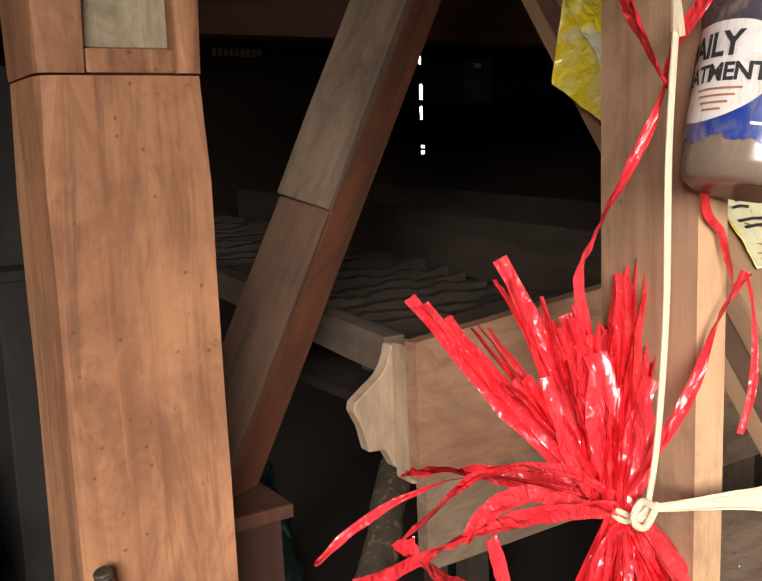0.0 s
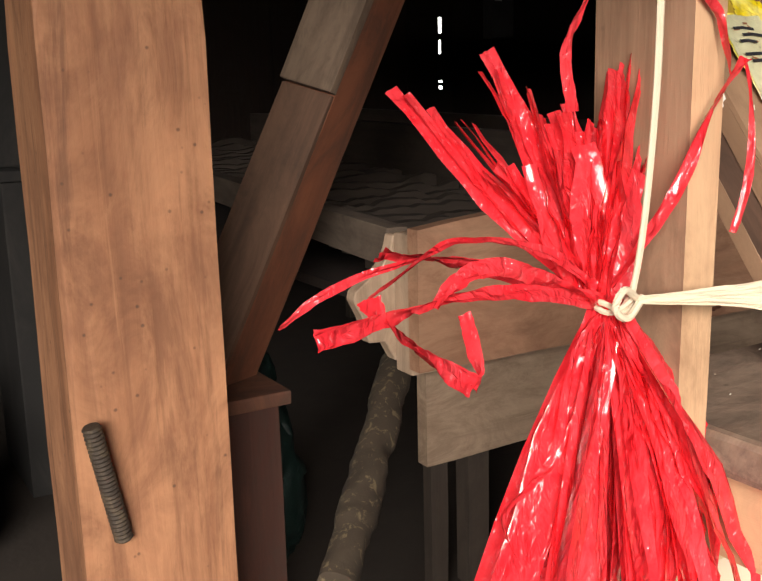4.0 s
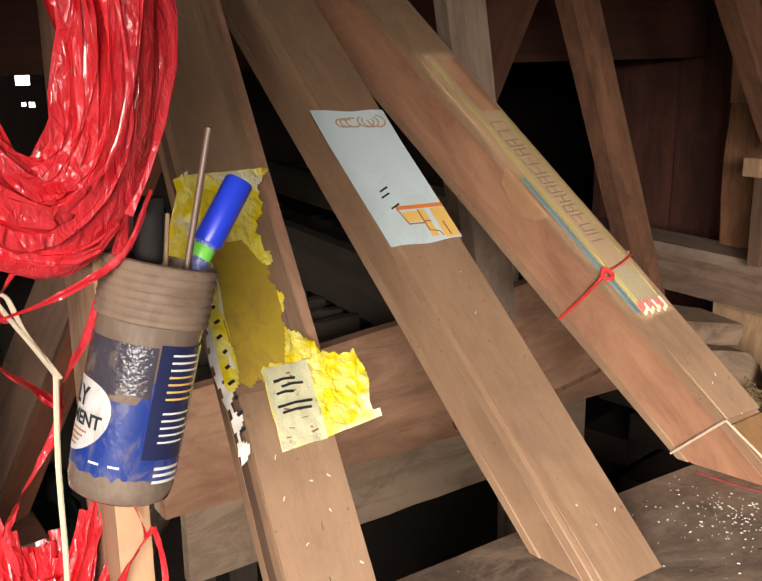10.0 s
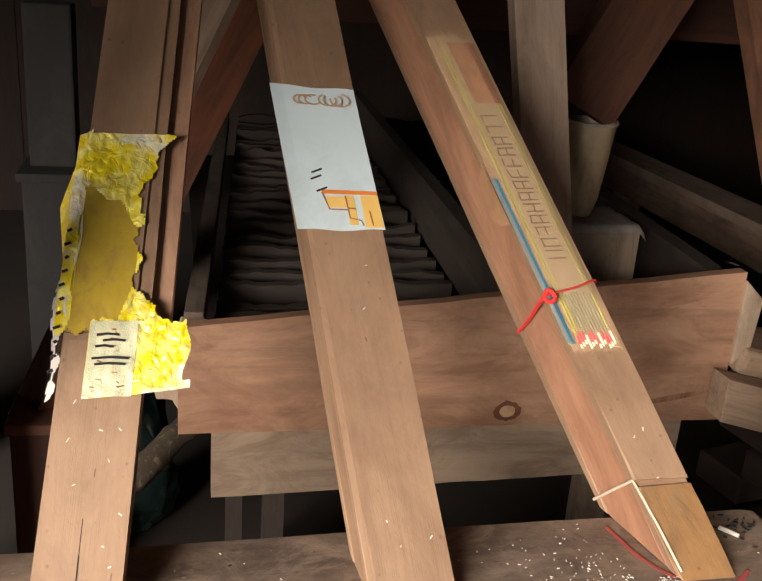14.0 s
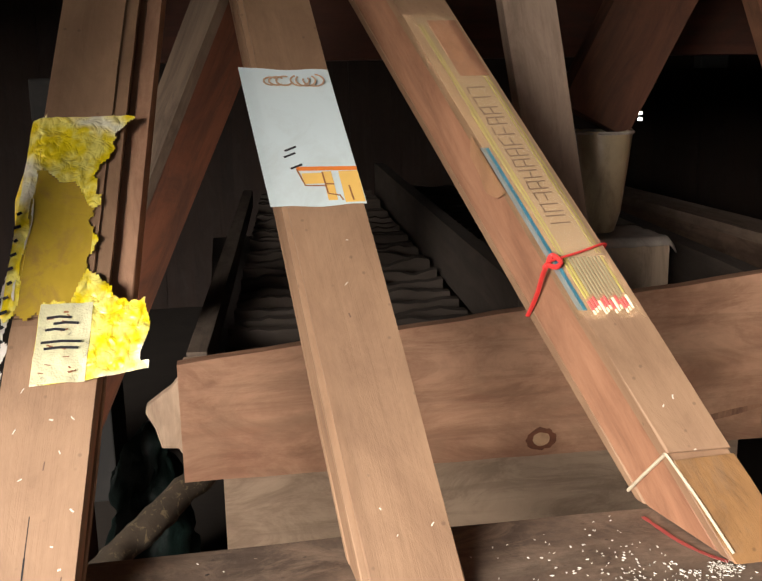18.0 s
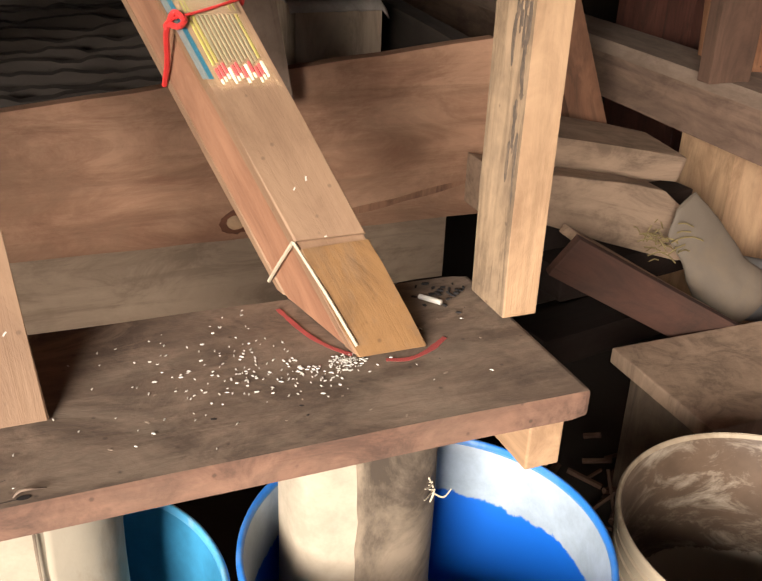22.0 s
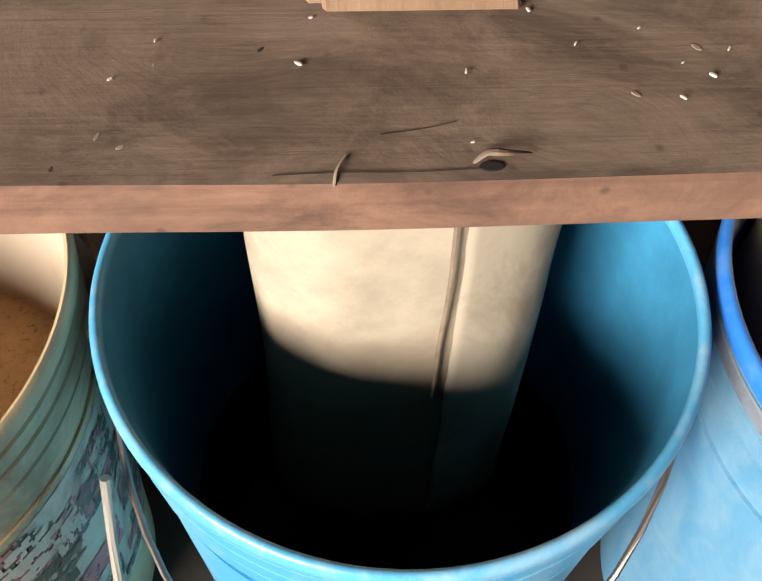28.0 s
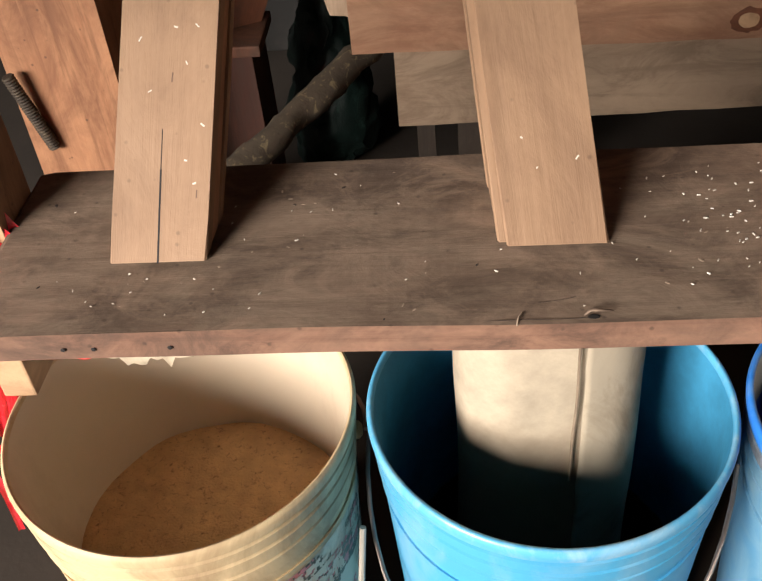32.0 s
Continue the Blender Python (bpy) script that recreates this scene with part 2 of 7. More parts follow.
    bumped(nt, b, both.outputs[0], 0.45, 0.002)
    return mat


def plain(name, colour, rough=0.5, metal=0.0, vary=0.15, scale=14.0, dirt=None, dirt_amount=0.5, bump=0.15, dirt_scale=5.0, dirt_edge=(0.48, 0.66)):
    """A coated or moulded surface with broad and fine variation and optional dirt."""
    mat, nt, b = material(name, rough, metal)
    n1 = node(nt, "TexNoise", Scale=scale, Detail=5.0, Roughness=0.6)
    nt.links.new(mapped(nt, (1, 1, 1)), n1.inputs[0])
    col = mixed(nt, n1.outputs[0], tuple(c * (1 - vary) for c in colour), tuple(min(1, c * (1 + vary)) for c in colour))
    if dirt:
        n2 = node(nt, "TexNoise", Scale=dirt_scale, Detail=7.0, Roughness=0.7, Distortion=0.6)
        nt.links.new(mapped(nt, (1, 1, 0.6)), n2.inputs[0])
        col = mixed(nt, ramp(nt, n2.outputs[0], [(dirt_edge[0], (0, 0, 0)), (dirt_edge[1], (dirt_amount,) * 3)]), col, dirt)
    nt.links.new(col, b.inputs["Base Color"])
    if bump:
        n3 = node(nt, "TexNoise", Scale=scale * 9, Detail=4.0)
        nt.links.new(mapped(nt, (1, 1, 1)), n3.inputs[0])
        bumped(nt, b, n3.outputs[0], bump, 0.001)
    return mat


M_POST = wood("salmon post wood", (0.25, 0.105, 0.048), (0.44, 0.22, 0.11), stain=(0.11, 0.045, 0.022), stains=0.6, specks=0.6, fibre=0.6, dust=(0.21, 0.09, 0.045), streaks=0.5)
M_CHUTE = wood("tan chute wood", (0.265, 0.155, 0.088), (0.36, 0.225, 0.135), stain=(0.16, 0.085, 0.05), stains=0.35, rough=0.66, fibre=0.10, specks=0.35, streaks=0.08, blotch=0.15, grime=0.5)
M_CHUTE_EDGE = wood("pinkish chute side wood", (0.33, 0.155, 0.085), (0.45, 0.24, 0.14), stain=(0.17, 0.07, 0.04), stains=0.45, rough=0.7, fibre=0.2, streaks=0.2)
M_PALE = wood("pale pine, fresh wood and lit fronts", (0.42, 0.25, 0.135), (0.57, 0.37, 0.215), stain=(0.22, 0.12, 0.065), stains=0.4, rough=0.65)
M_GREYWOOD = wood("grey dusty wood", (0.14, 0.098, 0.066), (0.24, 0.175, 0.12), stains=0.3, rough=0.85)
M_RED = wood("red-brown timber", (0.105, 0.034, 0.016), (0.205, 0.074, 0.034), stains=0.35, rough=0.75, streaks=0.3)
M_BOARD = wood("reddish sieve board", (0.36, 0.185, 0.105), (0.52, 0.305, 0.19), stain=(0.20, 0.075, 0.04), stains=0.6, dust=(0.30, 0.175, 0.105), rough=0.75)
M_BOARD2 = wood("pale dusty board", (0.40, 0.285, 0.195), (0.52, 0.385, 0.27), stain=(0.18, 0.12, 0.075), stains=0.5, rough=0.8)
M_BOARD3 = wood("dusty tan board", (0.30, 0.21, 0.14), (0.42, 0.305, 0.21), stain=(0.14, 0.09, 0.055), stains=0.5, rough=0.8)
M_PLANK = wood("dark weathered plank", (0.12, 0.080, 0.056), (0.245, 0.172, 0.122), stain=(0.06, 0.042, 0.032), stains=0.9, rough=0.75, grain=0.8, fibre=0.12, streaks=0.12, blotch=0.75, dust=(0.33, 0.25, 0.18), specks=0.5, grime=0.62, gaxis=11.0)
M_PLANK_EDGE = wood("sawn plank edge", (0.17, 0.084, 0.054), (0.29, 0.162, 0.105), stain=(0.06, 0.04, 0.03), stains=0.9, rough=0.78, fibre=0.6, specks=0.5, dust=(0.115, 0.072, 0.050), grime=0.95, gaxis=12.0)
# near-black base puts the unlit depth of the barn into the colour
M_DARKWOOD = wood("wall board darkened for missing light", (0.012, 0.0065, 0.0045), (0.030, 0.015, 0.009), stains=0.3, rough=0.85)
M_MAROON = wood("maroon wall board", (0.085, 0.028, 0.019), (0.19, 0.070, 0.045), stains=0.4, rough=0.8, streaks=0.4)
M_EARTH = plain("packed earth", (0.034, 0.025, 0.018), 0.95, vary=0.3, scale=9, dirt=(0.022, 0.016, 0.012), bump=0.6)
M_BLUE_LIGHT = plain("sky blue plastic", (0.075, 0.36, 0.60), 0.33, vary=0.1, dirt=(0.38, 0.52, 0.6), dirt_amount=0.35, dirt_scale=9, bump=0.05)
M_BLUE_WORN = plain("chalky worn blue plastic", (0.10, 0.27, 0.42), 0.45, vary=0.12, dirt=(0.20, 0.35, 0.44), dirt_amount=0.8, dirt_scale=26, dirt_edge=(0.40, 0.66), bump=0.08)
M_CREAM = plain("dusty cream plastic", (0.60, 0.46, 0.27), 0.62, vary=0.08, dirt=(0.27, 0.17, 0.09), dirt_amount=0.8, dirt_scale=9, dirt_edge=(0.45, 0.64), bump=0.12)
M_CREAM_IN = plain("stained cream plastic inside", (0.60, 0.50, 0.37), 0.45, vary=0.08, dirt=(0.36, 0.24, 0.13), dirt_amount=0.5, dirt_scale=3, bump=0.05)
M_BRAN = plain("rice bran", (0.60, 0.37, 0.175), 0.95, vary=0.4, scale=45, dirt=(0.16, 0.08, 0.035), dirt_amount=0.8, dirt_scale=190, dirt_edge=(0.56, 0.68), bump=1.0)
M_SLEEVE_PLAIN = plain("dusty white paper", (0.47, 0.39, 0.285), 0.9, vary=0.06, scale=10, dirt=(0.27, 0.205, 0.135), dirt_amount=0.7, dirt_scale=8, dirt_edge=(0.5, 0.72), bump=0.3)
M_BROWN = wood("dark brown board", (0.10, 0.052, 0.032), (0.18, 0.10, 0.064), stains=0.4, rough=0.8)
M_DARKBROWN = wood("dark red-brown board wood", (0.055, 0.024, 0.016), (0.115, 0.052, 0.034), stains=0.4, rough=0.8, streaks=0.4)
M_TAN = plain("tan muddy plastic", (0.38, 0.305, 0.215), 0.5, vary=0.15, dirt=(0.19, 0.13, 0.08), dirt_amount=0.85, dirt_scale=9, dirt_edge=(0.45, 0.6), bump=0.1)
M_DARKRED = wood("dark red board", (0.045, 0.014, 0.008), (0.09, 0.030, 0.016), stains=0.35, rough=0.8)
M_RAIL = wood("pale dusty rail wood", (0.245, 0.172, 0.122), (0.375, 0.272, 0.20), stain=(0.14, 0.09, 0.06), stains=0.5, rough=0.85)
M_RAILDIM = wood("brown-grey dusty rail wood", (0.19, 0.118, 0.08), (0.31, 0.20, 0.138), stain=(0.09, 0.052, 0.034), stains=0.6, rough=0.85, streaks=0.3)
M_STRUT = wood("dusty red-brown strut", (0.19, 0.082, 0.042), (0.31, 0.15, 0.082), stains=0.4, rough=0.8)
M_STEEL = plain("dull galvanised wire", (0.22, 0.20, 0.19), 0.4, 0.9, dirt=(0.2, 0.12, 0.07), dirt_amount=0.5, dirt_scale=20)
M_MOULDSPOT = plain("black mould", (0.13, 0.098, 0.072), 0.9, vary=0.5, scale=80, dirt=(0.25, 0.175, 0.115), dirt_amount=0.9, dirt_scale=90, bump=0.3)
M_BLACK = plain("black cavity paint", (0.015, 0.012, 0.011), 0.8)


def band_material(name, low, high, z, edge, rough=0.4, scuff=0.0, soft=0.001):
    """Two tones parted by a ragged line at height z."""
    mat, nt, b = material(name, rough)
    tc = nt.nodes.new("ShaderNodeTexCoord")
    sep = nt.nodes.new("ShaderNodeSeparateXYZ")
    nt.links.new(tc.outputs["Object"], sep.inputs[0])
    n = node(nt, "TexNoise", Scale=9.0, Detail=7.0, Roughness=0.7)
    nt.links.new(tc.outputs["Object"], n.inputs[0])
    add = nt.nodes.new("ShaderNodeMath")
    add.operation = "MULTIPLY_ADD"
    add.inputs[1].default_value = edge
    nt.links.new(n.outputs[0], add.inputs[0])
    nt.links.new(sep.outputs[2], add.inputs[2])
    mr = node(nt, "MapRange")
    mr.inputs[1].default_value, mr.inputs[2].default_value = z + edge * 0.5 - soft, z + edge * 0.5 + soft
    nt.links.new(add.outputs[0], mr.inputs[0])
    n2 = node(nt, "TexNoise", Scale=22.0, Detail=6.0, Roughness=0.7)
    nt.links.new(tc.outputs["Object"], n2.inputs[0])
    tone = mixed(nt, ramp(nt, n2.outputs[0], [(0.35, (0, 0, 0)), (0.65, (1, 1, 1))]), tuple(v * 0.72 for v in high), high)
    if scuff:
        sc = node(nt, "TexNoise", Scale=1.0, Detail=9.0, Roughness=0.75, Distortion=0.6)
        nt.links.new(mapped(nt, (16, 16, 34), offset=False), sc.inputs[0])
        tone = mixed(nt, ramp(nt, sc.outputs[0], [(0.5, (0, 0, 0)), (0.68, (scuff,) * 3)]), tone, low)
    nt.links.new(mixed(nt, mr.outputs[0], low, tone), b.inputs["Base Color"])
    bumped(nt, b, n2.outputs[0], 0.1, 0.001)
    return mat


# the brown lower tone paints the bucket rim's cast shadow onto the sleeves
M_SLEEVE = band_material("white sacking with shadow painted brown low down", (0.24, 0.165, 0.105), (0.50, 0.42, 0.31), 0.335, 0.09, 0.9, soft=0.05)
M_BLUE_IN = band_material("blue plastic with a chalky tide band", (0.008, 0.13, 0.60), (0.42, 0.50, 0.58), 0.335, 0.05)
M_MUD_IN = band_material("mud-stained bucket inside", (0.44, 0.37, 0.28), (0.12, 0.078, 0.05), 0.205, 0.075, 0.5, scuff=0.7)
# brown low on the lining: bran residue plus the bucket's inner shade, painted in
M_BLUE_BRAN_SHADE = band_material("sky blue plastic, bran and painted shade low down", (0.085, 0.055, 0.034), (0.05, 0.28, 0.49), 0.15, 0.06)

# ---- the large structure ----
GROUND = whole("ground", block(-9, 10, -12, 9.0, -0.3, 0.0, 0), M_EARTH, "packed earth floor of the barn", "ground", kind="structure")


def board_wall(name, p, q, height, width, mat, label, gaps=0.004, thick=0.02, seed=1, z0=0.0, skip=None):
    """A wall of upright boards from p to q, one board a part."""
    rnd = random.Random(seed)
    p, q = Vector((*p, z0)), Vector((*q, z0))
    length, way = (q - p).length, (q - p).normalized()
    wall = thing(name, p, label, "wall", kind="structure")
    s, n = 0.0, 0
    while s < length:
        w = min(width * rnd.uniform(0.8, 1.2), length - s + 0.01)
        c = p + way * (s + w / 2) + Vector((0, 0, 1)).cross(way) * rnd.uniform(-0.006, 0.006)
        for z1, z2 in skip(s, w, height) if skip else ((0, height),):
            timber("wall_board", c + Vector((0, 0, z1)), c + Vector((0, 0, z2)), w - gaps, thick, mat, "", side=way, parent=wall, seed=n, bevel=0.0, wobble=0.003)
        s, n = s + w, n + 1
    return wall


def pierced_boards(wall, x0, x1, y, height, holes):
    """Thin old boards between x0 and x1 with openings (xa, xb, za, zb) through which daylight shows."""
    xs = sorted({x0, x1, *[v for h in holes for v in h[:2]]})
    for xa, xb in zip(xs, xs[1:]):
        z = 0.0
        for za, zb in sorted(h[2:] for h in holes if h[0] <= xa and h[1] >= xb) + [(height, height)]:
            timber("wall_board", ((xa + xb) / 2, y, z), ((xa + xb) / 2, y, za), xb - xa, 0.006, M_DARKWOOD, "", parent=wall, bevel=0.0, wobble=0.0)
            z = zb


NORTH = 3.4
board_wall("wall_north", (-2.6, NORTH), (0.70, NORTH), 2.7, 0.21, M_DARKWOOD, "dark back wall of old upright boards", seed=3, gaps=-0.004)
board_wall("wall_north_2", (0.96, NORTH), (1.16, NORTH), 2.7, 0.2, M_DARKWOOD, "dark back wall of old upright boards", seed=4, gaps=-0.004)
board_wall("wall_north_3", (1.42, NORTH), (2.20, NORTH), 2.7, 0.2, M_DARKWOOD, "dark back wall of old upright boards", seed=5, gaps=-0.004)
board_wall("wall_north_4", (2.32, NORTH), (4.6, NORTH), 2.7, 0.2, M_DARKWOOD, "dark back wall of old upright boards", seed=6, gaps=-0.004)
chinks = thing("wall_north_5", (2.26, NORTH, 0), "old boards with chinks of daylight", "wall", kind="structure")
pierced_boards(chinks, 0.695, 0.965, NORTH, 2.7, [(0.83, 0.885, 0.862, 0.90), (0.845, 0.862, 0.782, 0.797), (0.872, 0.895, 0.778, 0.797)])
pierced_boards(chinks, 1.155, 1.425, NORTH, 2.7, [(1.205, 1.235, 1.465, 1.50), (1.262, 1.292, 1.462, 1.50), (1.318, 1.355, 1.455, 1.502)])
pierced_boards(chinks, 2.195, 2.325, NORTH, 2.7, [(2.246, 2.268, 0.728, 0.742), (2.246, 2.268, 0.756, 0.768), (2.246, 2.262, 0.885, 0.945), (2.246, 2.266, 0.975, 1.045), (2.246, 2.262, 1.135, 1.20)])
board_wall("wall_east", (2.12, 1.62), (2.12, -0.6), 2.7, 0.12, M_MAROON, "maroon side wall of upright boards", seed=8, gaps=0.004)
# outer side walls added only to close the barn against stray light
board_wall("wall_east_2", (4.6, NORTH), (4.6, -0.6), 2.7, 0.3, M_DARKWOOD, "added dark board side wall, closes the barn to light", seed=9, gaps=-0.004)
board_wall("wall_east_3", (4.6, -0.6), (2.14, -0.6), 2.7, 0.3, M_DARKWOOD, "added dark board side wall, closes the barn to light", seed=10, gaps=-0.004)
board_wall("wall_west", (-2.6, -1.0), (-2.6, NORTH), 2.7, 0.2, M_DARKWOOD, "added dark board side wall, closes the barn to light", seed=11, gaps=-0.004)
# unseen eave added in front; it keeps the lamp off the upper parts
SHADE_BOARD = whole("wall_south_lintel", block(-2.7, 4.7, -1.06, -1.0, 1.29, 2.7, 0), M_DARKWOOD, "unseen dark eave board added to shade the upper parts", "wall", kind="structure")
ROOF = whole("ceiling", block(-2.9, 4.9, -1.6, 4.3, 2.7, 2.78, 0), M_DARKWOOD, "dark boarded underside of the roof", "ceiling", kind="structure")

M_OUTSIDE = bpy.data.materials.new("bright outdoors")
M_OUTSIDE.use_nodes = True
M_OUTSIDE.node_tree.nodes["Principled BSDF"].inputs["Emission Color"].default_value = (1.0, 0.98, 0.93, 1)
M_OUTSIDE.node_tree.nodes["Principled BSDF"].inputs["Emission Strength"].default_value = 6.0
whole("backdrop", block(0.2, 3.6, 4.2, 4.25, 0.2, 2.1, 0), M_OUTSIDE, "bright daylight outside the back wall", "backdrop", kind="structure")

# ---- house posts with a mortise ----
def mortised_post(name, x0, x1, y0, y1, z0, z_ledge, z_top, hole, label, chamfer=0.016):
    """A square house post: below z_ledge full, above it a mortise with a pale backing."""
    post = thing(name, ((x0 + x1) / 2, (y0 + y1) / 2, z0), label, "post")
    w, d = x1 - x0, y1 - y0
    low = bar(w, d, z_ledge - z0, chamfer, 0.0015, 3, ends=False)
    part("lower_shaft", low, M_POST, post, "", Matrix.Translation(((x0 + x1) / 2, (y0 + y1) / 2, z0)))
    hx0, hx1, hz0, hz1 = hole
    g = 0.002
    c = Matrix.Translation(((x0 + x1) / 2, (y0 + y1) / 2, z_ledge + g))
    part("stile", bar(hx0 - x0, d, z_top - z_ledge, 0.009, 0.001, 5, x0=-w / 2, y0=-d / 2, ends=False), M_POST, post, "", c)
    part("stile", bar(x1 - hx1, d, z_top - z_ledge, 0.009, 0.001, 6, x0=w / 2 - (x1 - hx1), y0=-d / 2, ends=False), M_POST, post, "", c)
    part("sill", block(hx0, hx1, y0 + 0.004, y1 - 0.002, z_ledge + g, hz0, 0.004), M_POST, post)
    part("head", block(hx0, hx1, y0 + 0.004, y1 - 0.002, hz1, z_top, 0.004), M_POST, post)
    part("tenon", block(hx0 + 0.001, hx1 - 0.001, y0 + 0.016, y1 - 0.004, hz0 + 0.001, hz1 - 0.001, 0.002), M_TENON, post, "pale end grain of a tenon")
    return post


M_TENON = wood("pale tenon end", (0.34, 0.28, 0.18), (0.42, 0.36, 0.245), stains=0.3, grain=2.0)
left_post = mortised_post("house_post", -0.086, 0.0555, 0.605, 0.72, 0.0, 0.845, 1.9, (-0.045, 0.032, 0.868, 1.05), "square salmon-brown house post with an open mortise")
far_post = mortised_post("house_post", 1.795, 1.955, 0.77, 0.92, 0.5435, 0.865, 1.9, (1.83, 1.915, 0.884, 1.022), "square salmon-brown house post standing on a rail")
far_base = timber("post_base", (1.875, 0.845, 0.0), (1.875, 0.845, 0.424), 0.15, 0.15, M_PALE, "pale square post base under the rail", "post")

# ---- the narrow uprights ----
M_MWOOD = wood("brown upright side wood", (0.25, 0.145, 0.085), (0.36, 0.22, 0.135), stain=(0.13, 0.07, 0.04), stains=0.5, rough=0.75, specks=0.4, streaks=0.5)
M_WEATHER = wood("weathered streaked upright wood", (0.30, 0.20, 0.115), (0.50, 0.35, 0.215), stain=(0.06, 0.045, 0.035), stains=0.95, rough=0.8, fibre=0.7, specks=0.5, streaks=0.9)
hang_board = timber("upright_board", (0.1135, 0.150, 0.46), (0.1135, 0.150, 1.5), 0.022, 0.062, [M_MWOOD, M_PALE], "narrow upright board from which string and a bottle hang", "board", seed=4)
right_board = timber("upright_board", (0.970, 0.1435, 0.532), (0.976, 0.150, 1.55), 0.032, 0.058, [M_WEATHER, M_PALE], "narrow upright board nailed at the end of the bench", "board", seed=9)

# fronts take a paler wood: the light falling on them is in the colour
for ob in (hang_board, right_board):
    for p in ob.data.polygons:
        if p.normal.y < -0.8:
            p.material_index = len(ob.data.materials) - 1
mould_rnd = random.Random(21)
bm = bmesh.new()
for k in range(46):
    z = mould_rnd.triangular(0.60, 0.93, 0.78)
    ln, wd = mould_rnd.uniform(0.004, 0.040), mould_rnd.uniform(0.0005, 0.0020)
    y = 0.1200 + abs(mould_rnd.gauss(0, 0.012)) + 0.0065 * (z - 0.532)
    x = 0.9537 + 0.0058 * (z - 0.532) - 0.0003
    ring = [bm.verts.new((x, y + wd * math.sin(a) * (1 + 0.4 * math.sin(3 * a + k)), z + ln / 2 * math.cos(a))) for a in [q * math.pi / 5 for q in range(10)]]
    f = bm.faces.new(ring)
    ext = bmesh.ops.extrude_face_region(bm, geom=[f])
    bmesh.ops.translate(bm, verts=[e for e in ext["geom"] if isinstance(e, bmesh.types.BMVert)], vec=(0.0012, 0, 0))
pieces("mould_streak", bm, M_MOULDSPOT, right_board)
# ---- the bench plank with its bearers ----
bench = thing("bench", (0.54, 0.1, 0), "dark weathered plank bench over the buckets", "bench")
pm = along((0.125, 0.1035, 0.518), (0.968, 0.1035, 0.518), (0, 1, 0))
plank_bm = bar(0.207, 0.0235, 0.843, 0.0042, 0.0014, 2, cuts=60)
plank = part("plank", plank_bm, [M_PLANK, M_PLANK_EDGE], bench, "", pm)
for p in plank.data.polygons:
    if p.normal.x < -0.8:
        p.material_index = 1
timber("bearer", (0.151, 0.012, 0.481), (0.151, 0.205, 0.481), 0.026, 0.05, M_PALE, "", side=(1, 0, 0), parent=bench, seed=1)
timber("bearer", (0.945, 0.018, 0.479), (0.945, 0.205, 0.479), 0.03, 0.054, M_PALE, "", side=(1, 0, 0), parent=bench, seed=2)
for x in (0.151, 0.945):
    timber("leg", (x, 0.215, 0.0), (x, 0.215, 0.50), 0.04, 0.035, M_GREYWOOD, "", parent=bench, seed=int(x * 10))

# ---- the three grain chutes ----
def chute_board(x0, y0, a, b, u0, u1, v0, v1, s0, s1, cut=True, bevel=0.0015, seed=0, n=14):
    """A board along the chute: u across, v into the chute's depth, s along; its foot is cut level with the bench."""
    D = Vector((a, 1, b))
    X, N = Vector((1, 0, 0)), Vector((0, b, -1)).normalized()
    o = Vector((x0, y0, 0.5315))
    bm = bmesh.new()
    rings = []
    for k in range(n + 1):
        ring = []
        for u, v in ((u0, v0), (u1, v0), (u1, v1), (u0, v1)):
            p = o + X * u + N * v
            low = (0.5315 - p.z) / b if cut else s0
            s = low + (s1 - low) * k / n
            w = noise.noise_vector(Vector((u * 30 + seed, v * 30, s * 9))) * 0.0012
            ring.append(bm.verts.new(p + D * s + (w if 0 < k else Vector())))
        rings.append(ring)
    for p, q in zip(rings, rings[1:]):
        for i in range(4):
            bm.faces.new((p[i], p[(i + 1) % 4], q[(i + 1) % 4], q[i]))
    bm.faces.new(rings[0][::-1])
    bm.faces.new(rings[-1])
    if bevel:
        bmesh.ops.bevel(bm, geom=[e for e in bm.edges if abs((e.verts[0].co - e.verts[1].co).normalized().dot(D.normalized())) > 0.9], offset=bevel, segments=1, affect="EDGES")
    frame_m = along(o, o + D, (1, 0, 0))
    inv = frame_m.inverted()
    for v in bm.verts:
        v.co = inv @ v.co
    return bm, frame_m


def chute(x0, y0, a, b, w, depth, s_top, label, front=M_CHUTE, side_l=M_CHUTE_EDGE, side_r=M_CHUTE_EDGE, t=0.012):
    c = thing("grain_chute", (x0 + w / 2, y0, 0.53), label, "chute", group="chutes on the bench")
    for name, args, mat in (("front_board", (0, w, 0, t), front), ("side_board", (0.0008, t, t + 0.0006, depth - t), side_l),
                            ("side_board", (w - t, w - 0.0008, t + 0.0006, depth - t), side_r), ("back_board", (0, w, depth - t + 0.0006, depth), front)):
        bm, m = chute_board(x0, y0, a, b, *args, 0, s_top, seed=len(c.children) + x0 * 10)
        part(name, bm, mat, c, "", m)
    return c


C1 = (0.2235, 0.080, 0.137, 1.22)
C2 = (0.514, 0.086, -0.141, 1.05)
C3 = (0.818, 0.098, -0.425, 1.057)
# dark brown left side paints in the shade of the things hanging beside it
chute_1 = chute(*C1, 0.074, 0.042, 0.98, "upright tan wooden grain chute wrapped with yellow foil", side_l=M_BROWN, side_r=M_BOARD)
